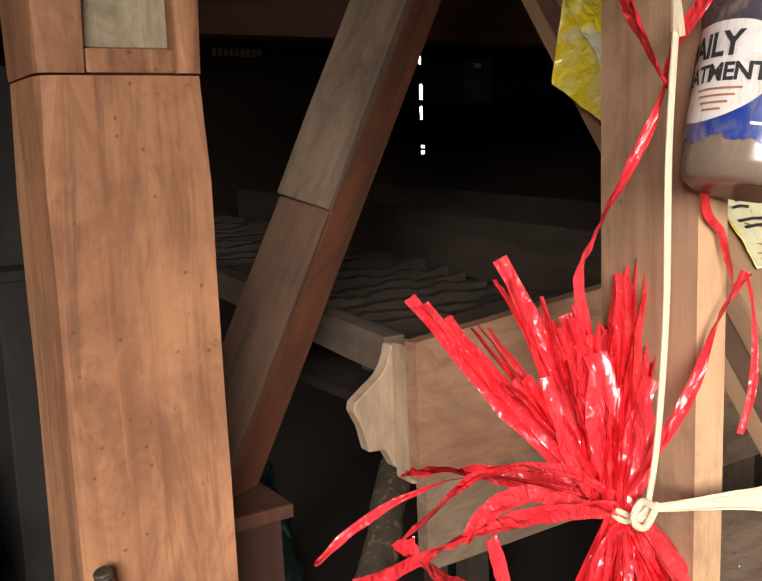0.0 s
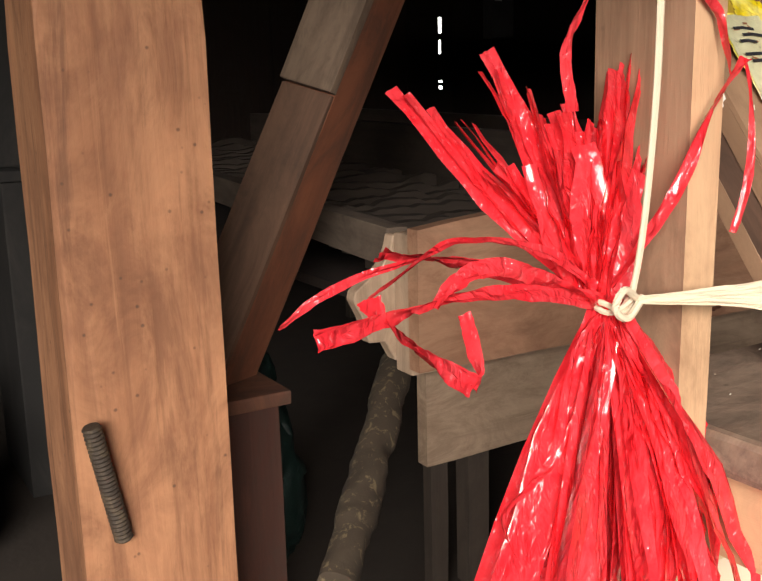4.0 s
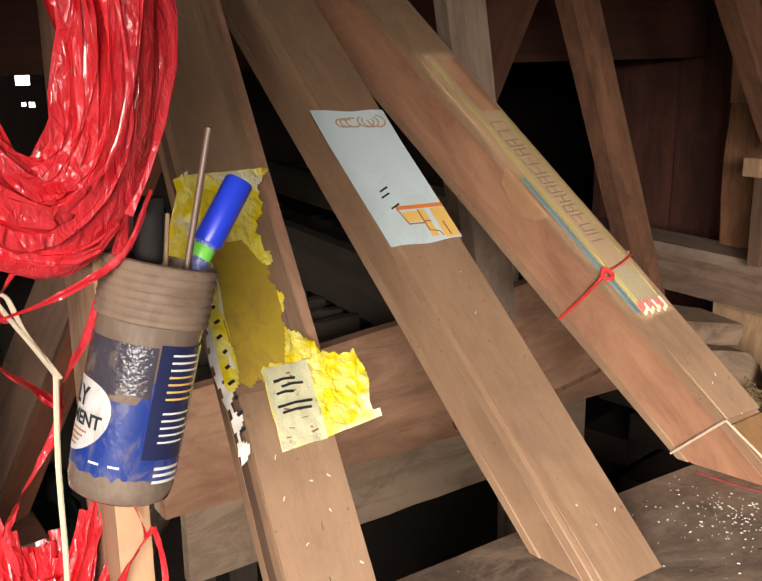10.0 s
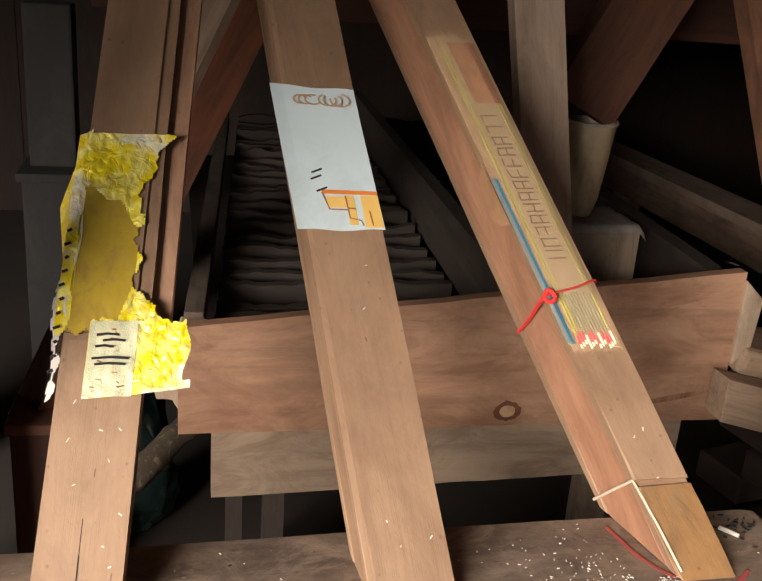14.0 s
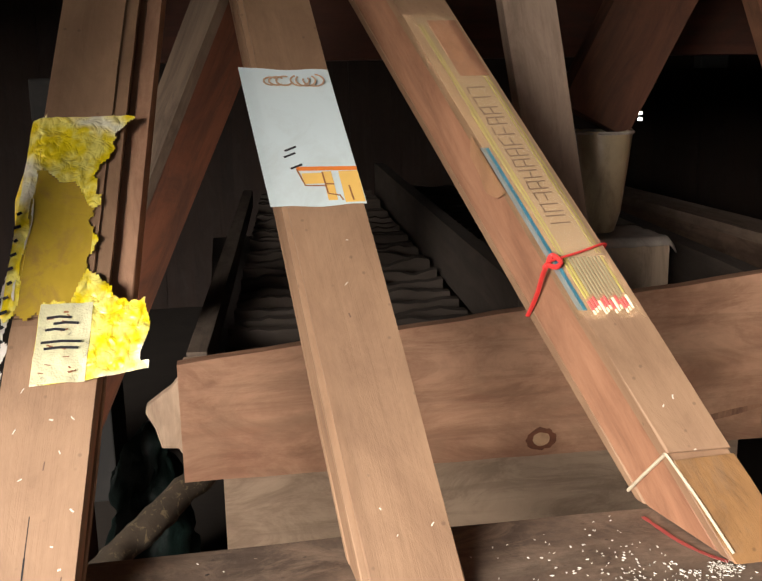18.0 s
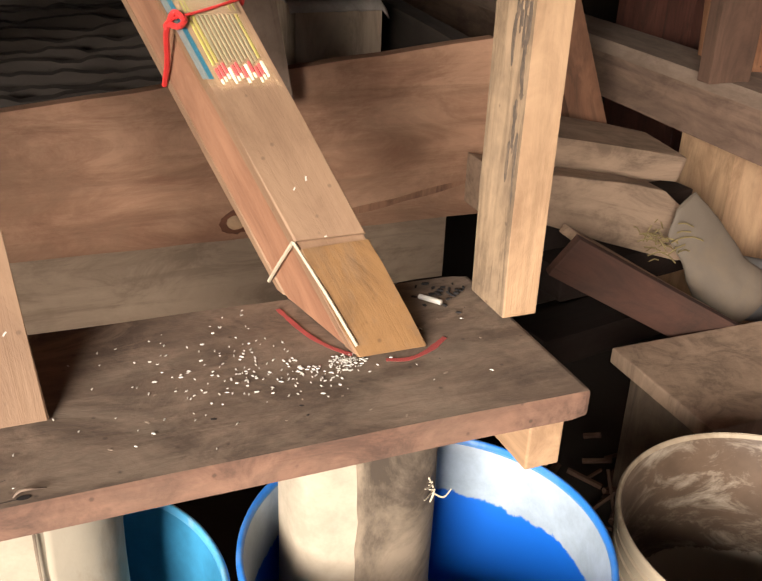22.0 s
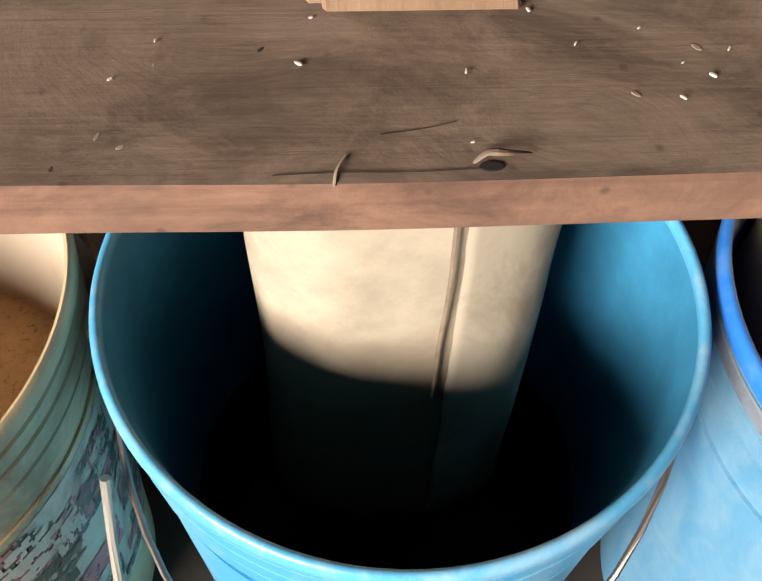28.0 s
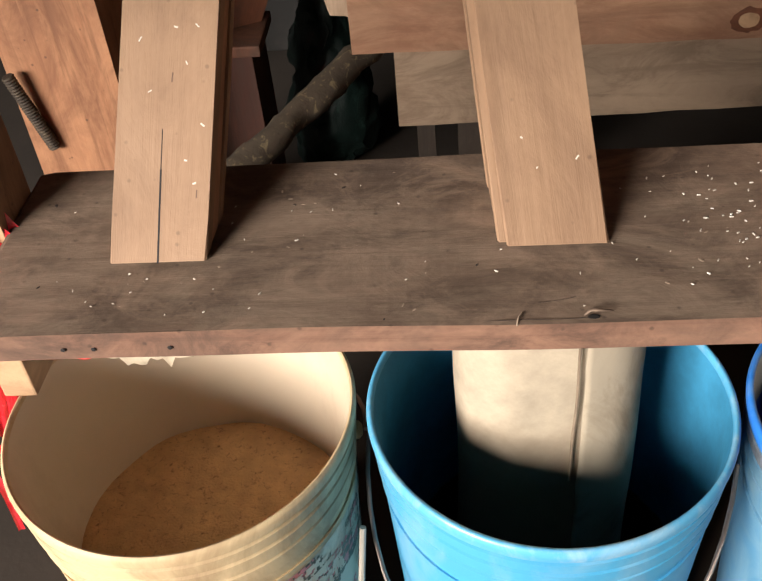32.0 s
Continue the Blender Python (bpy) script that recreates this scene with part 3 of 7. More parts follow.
chute_2 = chute(*C2, 0.079, 0.062, 1.12, "tan wooden grain chute with a printed card", side_l=M_CHUTE)
chute_3 = chute(*C3, 0.057, 0.094, 1.10, "slanting tan wooden grain chute with pencils tied on")

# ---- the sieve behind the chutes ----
# sieve wood is darkened: the shade behind and under it is in the colour
M_SIEVE = wood("dusty sieve wood darkened for shade", (0.026, 0.019, 0.014), (0.066, 0.049, 0.036), stains=0.6, rough=0.85)
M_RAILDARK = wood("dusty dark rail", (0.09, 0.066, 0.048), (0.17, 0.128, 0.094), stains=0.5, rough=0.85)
sieve = thing("grain_sieve", (0.85, 1.4, 0.0), "large wooden grain sieve with a dusty tray", "sieve")
def side_board(name, x0, x1, za0, za1, zb0, zb1, y, t, mat, label, ear=None, seed=0):
    """A board in a plane of constant y whose top and bottom edges may slope; ear: an extra ragged left end."""
    bm = bmesh.new()
    n = 16
    cols = []
    for k in range(n + 1):
        f = k / n
        x = x0 + (x1 - x0) * f
        lo, hi = za0 + (zb0 - za0) * f, za1 + (zb1 - za1) * f
        j = noise.noise(Vector((x * 14, seed, 0))) * 0.003
        cols.append([bm.verts.new((x, yy, zz)) for yy, zz in ((y, lo + j), (y, hi + j), (y + t, hi + j), (y + t, lo + j))])
    for p, q in zip(cols, cols[1:]):
        for i in range(4):
            bm.faces.new((p[i], q[i], q[(i + 1) % 4], p[(i + 1) % 4]))
    bm.faces.new(cols[0])
    bm.faces.new(cols[-1][::-1])
    c = Vector(((x0 + x1) / 2, y, (za0 + zb1) / 2))
    m = along(c, c + Vector((1, 0, 0)), (0, 0, 1))
    for v in bm.verts:
        v.co = m.inverted() @ v.co
    return part(name, bm, mat, sieve, label, m)


side_board("upper_board", 0.347, 1.262, 0.371, 0.545, 0.362, 0.632, 0.72, 0.022, M_BOARD, "reddish upper side board")
side_board("lower_board", 0.400, 1.236, 0.215, 0.368, 0.228, 0.360, 0.785, 0.022, M_BOARD3, "pale dusty lower side board")
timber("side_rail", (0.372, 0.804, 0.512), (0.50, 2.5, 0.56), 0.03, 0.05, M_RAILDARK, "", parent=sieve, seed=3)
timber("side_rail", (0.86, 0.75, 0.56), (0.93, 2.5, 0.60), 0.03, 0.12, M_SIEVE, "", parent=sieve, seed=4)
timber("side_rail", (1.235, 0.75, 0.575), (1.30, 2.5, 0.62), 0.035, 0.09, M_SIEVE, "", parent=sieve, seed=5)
slat_rnd = random.Random(5)
def wavy_slat(xa, xb, y, z, seed):
    """A dusty cross slat with a scalloped top, lying across the tray."""
    bm = bmesh.new()
    cols = []
    n = 26
    for i in range(n + 1):
        x = xa + (xb - xa) * i / n
        top = z + 0.010 + 0.010 * noise.noise(Vector((x * 17, seed, 0))) + 0.005 * noise.noise(Vector((x * 55, seed, 5)))
        cols.append([bm.verts.new((x, y + dy + 0.012 * noise.noise(Vector((x * 13, seed, 3))), zz)) for dy, zz in ((-0.014, z - 0.03), (-0.012, top), (0.004, top + 0.002), (0.012, top - 0.012), (0.012, z - 0.03))])
    for p, q in zip(cols, cols[1:]):
        for k in range(5):
            bm.faces.new((p[k], q[k], q[(k + 1) % 5], p[(k + 1) % 5]))
    bm.faces.new(cols[0])
    bm.faces.new(cols[-1][::-1])
    c = Vector(((xa + xb) / 2, y, z))
    m = along(c, c + Vector((1, 0, 0)), (0, 0, 1))
    for v in bm.verts:
        v.co = m.inverted() @ v.co
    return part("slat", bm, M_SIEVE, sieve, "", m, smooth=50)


for k in range(24):
    y = 0.80 + k * 0.07
    z = 0.488 + 0.0035 * k + slat_rnd.uniform(-0.006, 0.006)
    for xa, xb in ((0.40 + 0.006 * k, 0.842 + 0.002 * k), (0.882 + 0.002 * k, 1.215)):
        wavy_slat(xa, xb, y + slat_rnd.uniform(-0.008, 0.008), z, k + xa)
# near-black floor paints the shade in the gaps between the slats
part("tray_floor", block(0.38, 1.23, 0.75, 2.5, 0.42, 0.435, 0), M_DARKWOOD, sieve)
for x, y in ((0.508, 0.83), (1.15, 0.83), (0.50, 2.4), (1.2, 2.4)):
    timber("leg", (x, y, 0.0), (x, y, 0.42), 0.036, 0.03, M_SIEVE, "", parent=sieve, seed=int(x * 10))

# ---- braces and frame timbers ----
def brace(p, q, w, d, mat, label, side=(1, 0, 0), seed=0):
    return timber("diagonal_brace", p, q, w, d, mat, label, "brace", side=side, seed=seed)


M_SLANT = wood("dark red slanting wood", (0.085, 0.032, 0.017), (0.165, 0.066, 0.034), stains=0.35, rough=0.8)
M_BRACETOP = wood("grey-brown dusty strip wood", (0.115, 0.078, 0.052), (0.20, 0.142, 0.096), stains=0.4, rough=0.85, streaks=0.3)
M_BRACELOW = wood("brown dusty strip wood", (0.085, 0.044, 0.026), (0.165, 0.094, 0.058), stains=0.4, rough=0.85, streaks=0.3)
bz = thing("diagonal_brace", (0.15, 0.86, 0.0), "red-brown diagonal brace with a grey lapped strip", "brace")
b_side = Vector((0.9, 0.43, 0.0)).normalized()
b_low, b_high = Vector((0.105, 0.893, 0.27)), Vector((0.4784, 0.831, 1.08))
timber("main_timber", b_low, b_high, 0.064, 0.077, M_RED, "", side=b_side, parent=bz, seed=2)
bw = (b_high - b_low).normalized()
bs = (b_side - bw * bw.dot(b_side)).normalized()
timber("lapped_strip", b_low - bs * 0.0392 + bw * 0.475, b_low - bs * 0.0392 + bw * 0.89, 0.014, 0.078, M_BRACETOP, "grey dusty lapped strip", side=bs, parent=bz, seed=3)
timber("lapped_strip", b_low - bs * 0.0357 + bw * 0.03, b_low - bs * 0.0357 + bw * 0.473, 0.007, 0.0765, M_BRACELOW, "brown dusty lapped strip", side=bs, parent=bz, seed=4)
timber("foot_block", (0.142, 0.845, 0.0), (0.142, 0.845, 0.342), 0.10, 0.11, M_DARKRED, "dark red foot block", parent=bz, seed=8)
part("foot_cap", block(0.086, 0.206, 0.783, 0.905, 0.3424, 0.36, 0.003), M_SLANT, bz, "dark red cap on the foot block")
brace((1.60, 0.925, 0.36), (1.24, 0.925, 1.25), 0.07, 0.045, M_STRUT, "pinkish-brown slanting strut on a slab", seed=4)
brace((1.70, 0.72, 0.80), (1.40, 0.72, 1.25), 0.06, 0.045, M_STRUT, "pinkish-brown slanting strut over a bracket", seed=5)
brace((1.04, 0.98, 0.85), (1.25, 0.98, 1.25), 0.13, 0.05, M_SLANT, "wide dark red slanting board", seed=6)
brace((0.912, 0.69, 0.565), (0.778, 0.66, 1.25), 0.07, 0.03, M_RAIL, "grey dusty leaning board", seed=7)
timber("cross_beam", (0.2, 1.25, 1.03), (2.1, 1.25, 1.03), 0.14, 0.06, M_DARKRED, "dark red cross beam", "beam", side=(0, 0, 1))
rail = thing("wall_rail", (1.77, 0.6, 0.0), "grey dusty double rail along the side wall", "rail")
timber("upper_rail", (1.765, -0.2, 0.53), (1.765, 2.95, 0.53), 0.12, 0.026, M_RAIL, "", parent=rail, seed=1)
# browner lower rail, its colour darkened further for the shadow under the upper one
timber("lower_rail", (1.758, -0.2, 0.471), (1.758, 2.95, 0.471), 0.07, 0.09, M_RAILDIM, "", parent=rail, seed=2)
timber("rail_post", (1.80, 2.2, 0.0), (1.80, 2.2, 0.425), 0.07, 0.07, M_GREYWOOD, "", parent=rail, seed=3)

# ---- buckets ----
M_RIM_GREY = plain("grimy grey-blue plastic", (0.20, 0.235, 0.27), 0.6, vary=0.25, scale=40, dirt=(0.10, 0.095, 0.09), dirt_amount=0.7, dirt_scale=30, bump=0.2)
M_GROOVE = plain("dark grey groove ring", (0.04, 0.05, 0.06), 0.85, vary=0.4, scale=30)
M_LIP_BLUE = plain("bright blue rubbed plastic", (0.03, 0.20, 0.66), 0.3, vary=0.15, dirt=(0.20, 0.38, 0.64), dirt_amount=0.4, dirt_scale=30, bump=0.05)
M_LIP_SKY = plain("bright sky blue rubbed plastic", (0.10, 0.40, 0.66), 0.3, vary=0.12, dirt=(0.45, 0.60, 0.68), dirt_amount=0.5, dirt_scale=30, bump=0.05)
M_GROOVE_BROWN = plain("brown dirt in a groove", (0.17, 0.10, 0.05), 0.9, vary=0.5, scale=30)
def bucket(x, y, z, outer, inner, label, fill=None, r=0.145, base=0.124, rim=None, groove_mat=None, lip=None, band=None):
    b = thing("bucket", (x, y, 0), label, "bucket", group="buckets under the bench")
    m = Matrix.Translation((x, y, 0))
    h = z
    groove_mat = groove_mat or M_GROOVE
    prof = [(base * 0.98, 0.004), (base, 0.0), (base + 0.002, 0.006)]
    taper = (r - 0.0 - base) / h
    for k in range(1, 8):
        zz = h * k / 9
        prof.append((base + 0.0015 + taper * zz, zz))
    q = base + taper * h
    for dz, extra in ((0.086, -0.0006), (0.070, -0.0006), (0.068, 0.0030), (0.0525, 0.0030), (0.051, 0.0004), (0.0485, 0.0004), (0.047, 0.0038), (0.0335, 0.0038), (0.032, 0.0010),
                      (0.0295, 0.0010), (0.028, 0.0042), (0.0175, 0.0042), (0.016, 0.0014), (0.0135, 0.0014), (0.012, 0.0048), (0.004, 0.0048), (0.0012, 0.0036), (0.0, 0.0018), (0.0008, 0.0002), (0.005, -0.0004)):
        prof.append((q + extra - taper * dz, h - dz))
    part("shell", lathe(prof, 96), outer if not rim else rim, b, "", m, smooth=50)
    inside = [(q + 0.0006, h - 0.0048), (q - 0.0006, h - 0.007)] + [(base + taper * h * f - 0.0034, 0.006 + (h - 0.012) * f) for f in (0.95, 0.8, 0.6, 0.4, 0.2, 0.02)] + [(0, 0.008)]
    part("lining", lathe(inside, 96), inner, b, "", m, smooth=50)
    if lip:
        part("lip", lathe([(q + 0.0049 - taper * 0.0118, h - 0.0118), (q + 0.0053, h - 0.006), (q + 0.0050, h - 0.003), (q + 0.0037, h + 0.0004), (q + 0.0016, h + 0.0010), (q - 0.0001, h + 0.0002), (q - 0.0007, h - 0.006)], 96), lip, b, "bright worn lip", m, smooth=60)
    if band:
        part("rim_band", lathe([(q + 0.0036 - taper * 0.0288, h - 0.0288), (q + 0.0046 - taper * 0.0283, h - 0.0280), (q + 0.0046 - taper * 0.0172, h - 0.0175), (q + 0.0036 - taper * 0.0167, h - 0.0167)], 96), band, b, "grey grimy rim band", m, smooth=40)
    # darker rings laid in the rim grooves
    for dz, extra in ((0.0148, 0.0017), (0.0308, 0.0013), (0.0498, 0.0007)):
        rg = q + extra - taper * dz
        part("groove_dirt", lathe([(rg - 0.001, h - dz - 0.0011), (rg, h - dz - 0.001), (rg, h - dz + 0.001), (rg - 0.001, h - dz + 0.0011)], 96, closed=True), groove_mat, b, "dark ring in a rim groove", m, smooth=50)
    if fill:
        mat, level, lab = fill
        rr = base + taper * level - 0.002
        bm = bmesh.new()
        rings = []
        for i in range(19):
            rad = rr * i / 18
            rings.append([bm.verts.new((rad * math.cos(2 * math.pi * k / 72), rad * math.sin(2 * math.pi * k / 72),
                                        level + 0.006 * noise.noise(Vector((rad * math.cos(2 * math.pi * k / 72) * 14, rad * math.sin(2 * math.pi * k / 72) * 14, 2))) +
                                        0.0006 * noise.noise(Vector((rad * math.cos(k / 11.459) * 120, rad * math.sin(k / 11.459) * 120, 5))))) for k in range(72)] if i else [bm.verts.new((0, 0, level))])
        for p, qq in zip(rings, rings[1:]):
            for k in range(72):
                j = (k + 1) % 72
                bm.faces.new((p[0], qq[k], qq[j]) if len(p) == 1 else (p[k], qq[k], qq[j], p[j]))
        part("bran", bm, mat, b, lab, m, smooth=80)
    return b


bucket_0 = bucket(0.246, 0.066, 0.382, M_CREAM, M_CREAM_IN, "dusty cream plastic bucket a third full of rice bran", (M_BRAN, 0.209, "brown rice bran"), groove_mat=M_GROOVE_BROWN)
bucket_1 = bucket(0.555, 0.068, 0.385, M_BLUE_LIGHT, M_BLUE_BRAN_SHADE, "sky-blue plastic bucket under a chute sleeve", lip=M_LIP_SKY)
bucket_2 = bucket(0.859, 0.035, 0.389, M_BLUE_WORN, M_BLUE_IN, "worn blue plastic bucket with a grimy grey rim", lip=M_LIP_BLUE, band=M_RIM_GREY)
bucket_3 = bucket(1.195, -0.011, 0.345, M_TAN, M_MUD_IN, "muddy cream plastic bucket with a printed label", groove_mat=M_GROOVE_BROWN)

# ---- cloth sleeves below the chutes ----
def sleeve(x, y, w, d, z0, label, seed):
    bm = bmesh.new()
    n, rows = 48, 16
    rings = []
    for r in range(rows + 1):
        z = 0.504 + (z0 - 0.504) * r / rows
        ring = []
        for k in range(n):
            t = 2 * math.pi * k / n
            cx, sx = math.cos(t), math.sin(t)
            px = w / 2 * math.copysign(abs(cx) ** 0.72, cx)
            py = d / 2 * math.copysign(abs(sx) ** 0.72, sx)
            f = 0.004 * noise.noise(Vector((cx * 2.2 + seed, sx * 2.2, z * 6))) * min(1, r / 3)
            ring.append(bm.verts.new((x + px * (1 + 0.05 * r / rows) + f * cx, y + py * (1 + 0.05 * r / rows) + f * sx, z)))
        rings.append(ring)
    for a, b in zip(rings, rings[1:]):
        for k in range(n):
            bm.faces.new((a[k], a[(k + 1) % n], b[(k + 1) % n], b[k]))
    hung = thing("chute_sleeve", (x, y, z0), label, "sleeve", group="sleeves under the bench")
    ob = part("tube", bm, M_SLEEVE, hung, "", smooth=60)
    ob.modifiers.new("thickness", "SOLIDIFY").thickness = 0.0015
    return hung


sleeve_1 = sleeve(0.5555, 0.105, 0.150, 0.11, 0.12, "dusty white cloth sleeve hanging into a bucket", 1)
sleeve_2 = sleeve(0.824, 0.105, 0.122, 0.10, 0.12, "half-soiled white cloth sleeve hanging into a bucket", 5)

# ---- things fixed to the chutes ----
def on_chute(c, u, s, v=0.0):
    """A place on a chute's front: u across, s up along it, v out of the face."""
    x0, y0, a, b = c
    n = Vector((0, -b, 1)).normalized()
    return Vector((x0 + u, y0, 0.5315)) + Vector((a, 1, b)) * s * (0.872 if c is C1 else 1.0) + n * v


def sheet(c, nu, ns, place, keep, two_sided=0.0004):
    """A thin bent sheet: place(i, j) gives (u, s, v) on chute c for i, j in 0..1; keep(i, j) cuts its outline."""
    bm = bmesh.new()
    grid = {}
    for i in range(nu + 1):
        for j in range(ns + 1):
            grid[i, j] = bm.verts.new(on_chute(c, *place(i / nu, j / ns)))
    for i in range(nu):
        for j in range(ns):
            if keep((i + 0.5) / nu, (j + 0.5) / ns):
                bm.faces.new((grid[i, j], grid[i + 1, j], grid[i + 1, j + 1], grid[i, j + 1]))
    bmesh.ops.delete(bm, geom=[v for v in bm.verts if not v.link_faces], context="VERTS")
    ext = bmesh.ops.extrude_face_region(bm, geom=bm.faces[:])
    n = Vector((0, -c[3], 1)).normalized()
    bmesh.ops.translate(bm, verts=[g for g in ext["geom"] if isinstance(g, bmesh.types.BMVert)], vec=n * two_sided)
    return bm


def stroke(c, pts, width, v, thick=0.00025):
    """A printed line, laid as a thin raised strip along (u, s) points."""
    bm = bmesh.new()
    P = [Vector((u, s)) for u, s in pts]
    left, right = [], []
    for i, p in enumerate(P):
        d = (P[min(i + 1, len(P) - 1)] - P[max(i - 1, 0)]).normalized()
        nrm = Vector((-d.y, d.x)) * width / 2
        for row, q in ((left, p + nrm), (right, p - nrm)):
            row.append((bm.verts.new(on_chute(c, q.x, q.y / 1.457, v)), bm.verts.new(on_chute(c, q.x, q.y / 1.457, v + thick))))
    for i in range(len(P) - 1):
        (a0, a1), (b0, b1), (c0, c1), (d0, d1) = left[i], left[i + 1], right[i + 1], right[i]
        for f in ((a1, b1, c1, d1), (a0, d0, c0, b0), (a0, b0, b1, a1), (d0, d1, c1, c0)):
            bm.faces.new(f)
    return bm


M_PAPER = plain("blue-white glossy card", (0.62, 0.72, 0.74), 0.4, vary=0.06, scale=7, dirt=(0.45, 0.5, 0.48), dirt_amount=0.35, dirt_scale=18, bump=0.05)
M_INK_ORANGE = plain("orange ink", (0.75, 0.22, 0.04), 0.5, bump=0)
M_INK_YELLOW = plain("yellow ink", (0.82, 0.52, 0.14), 0.5, bump=0)
M_INK_BROWN = plain("brown ink", (0.35, 0.15, 0.06), 0.5, bump=0)
M_INK_BLACK = plain("black ink", (0.018, 0.018, 0.022), 0.85, bump=0)
M_INK_WHITE = plain("white ink", (0.82, 0.82, 0.8), 0.5, bump=0)


def card_v(j, u):
    return 0.0048 + 0.004 * max(0, j - 0.75) * 2 + 0.0015 * max(0.0, -u - 0.002) * 90


card = thing("printed_card", on_chute(C2, 0.03, 0.26, 0.001), "blue-white printed card tacked on a chute", "card")
K = 1.457


def card_place(i, j):
    u = -0.0105 + i * 0.0925 - 0.004 * j
    s = 0.2585 + j * 0.1225 - 0.003 * i * j + 0.0008 * math.sin(i * 9)
    return u, s, card_v(j, u)


part("paper", sheet(C2, 14, 12, card_place, lambda i, j: True, 0.0005), M_PAPER, card)
V = 0.0055
part("print", stroke(C2, [(0.022, 0.2895 * K), (0.081, 0.2885 * K)], 0.0048, V), M_INK_ORANGE, card, "orange printed bar")
part("print", stroke(C2, [(0.026, 0.281 * K), (0.046, 0.281 * K)], 0.013, V - 0.0001), M_INK_YELLOW, card, "yellow printed field")
part("print", stroke(C2, [(0.0505, 0.2625 * K), (0.0505, 0.2865 * K)], 0.009, V - 0.0001), M_INK_YELLOW, card, "yellow printed field")
part("print", stroke(C2, [(0.0715, 0.2605 * K), (0.0715, 0.2865 * K)], 0.019, V - 0.0001), M_INK_YELLOW, card, "yellow printed field")
for pts in ([(0.022, 0.289), (0.027, 0.275), (0.046, 0.2745)], [(0.046, 0.286), (0.047, 0.268), (0.058, 0.266), (0.06, 0.262)], [(0.055, 0.2755), (0.047, 0.276)], [(0.069, 0.274), (0.07, 0.262)]):
    part("print", stroke(C2, [(u, s * K) for u, s in pts], 0.0016, V + 0.0003), M_INK_BROWN, card, "brown printed line")
for u0, s0 in ((0.0125, 0.2995), (0.0145, 0.305), (0.0165, 0.2895)):
    part("print", stroke(C2, [(u0, s0 * K), (u0 + 0.012, (s0 + 0.0035) * K)], 0.0022, V + 0.0003), M_INK_BLACK, card, "short black printed bar")
M_INK_TAN = plain("faded tan ink", (0.52, 0.34, 0.22), 0.5, bump=0)
for cx in (0.016, 0.022, 0.030, 0.046, 0.052, 0.060):
    pts = [(cx + (0.006 + cx * 0.08) * math.cos(t / 4 + cx * 60), (0.3675 + (0.003 + cx * 0.045) * math.sin(t / 4 + cx * 60)) * K) for t in range(-3, 17)]
    part("print", stroke(C2, pts, 0.0019, 0.0085), M_INK_TAN, card, "tan printed scroll")

# ---- crumpled foil on the first chute ----
def foil_material():
    mat, nt, b = material("crumpled yellow foil", 0.3)
    n = node(nt, "TexNoise", Scale=60.0, Detail=4.0, Roughness=0.6)
    nt.links.new(mapped(nt, (1, 1, 1)), n.inputs[0])
    n2 = node(nt, "TexNoise", Scale=16.0, Detail=3.0)
    nt.links.new(mapped(nt, (1, 1, 1)), n2.inputs[0])
    col = mixed(nt, ramp(nt, n.outputs[0], [(0.42, (0, 0, 0)), (0.58, (1, 1, 1))]), (0.90, 0.70, 0.012), (0.95, 0.83, 0.20))
    col = mixed(nt, ramp(nt, n2.outputs[0], [(0.52, (0, 0, 0)), (0.60, (0.85, 0.85, 0.85))]), col, (0.90, 0.87, 0.72))
    nt.links.new(col, b.inputs["Base Color"])
    b.inputs["Metallic"].default_value = 0.08
    n3 = node(nt, "TexNoise", Scale=95.0, Detail=2.0, Roughness=0.4, Distortion=0.6)
    nt.links.new(mapped(nt, (1, 1, 1)), n3.inputs[0])
    bumped(nt, b, n3.outputs[0], 0.75, 0.006)
    return mat


M_FOIL = foil_material()
M_FOIL_PALE = plain("pale foil print", (0.90, 0.82, 0.50), 0.35, 0.2, vary=0.3, scale=60, dirt=(0.10, 0.07, 0.03), dirt_amount=0.5, dirt_scale=130, dirt_edge=(0.58, 0.66), bump=0.5)
M_FOIL_WHITE = plain("white wrapper edge", (0.80, 0.76, 0.68), 0.35, 0.1, vary=0.15, scale=60, bump=0.4)
M_FOIL_AMBER = plain("smooth amber wrapper film", (0.52, 0.36, 0.04), 0.33, 0.05, vary=0.3, scale=22, dirt=(0.36, 0.21, 0.085), dirt_amount=0.85, dirt_scale=18, dirt_edge=(0.46, 0.6), bump=0.06)


def crumple(u, s, k=1.0):
    return k * (0.0022 * noise.noise(Vector((u * 60, s * 60, 1))) + 0.0016 * noise.noise(Vector((u * 140, s * 140, 4))) + 0.001 * abs(noise.noise(Vector((u * 260, s * 200, 7)))))


foil = thing("foil_wrapper", on_chute(C1, 0.04, 0.17, 0.001), "crumpled torn yellow foil wrapper round a chute", "wrapper")


def foil_main(i, j):
    u, s = -0.009 + i * 0.092, 0.186 + j * 0.151
    side = max(0.0, -u - 0.001)
    return u, s, 0.0058 + crumple(u, s) - side * 0.5


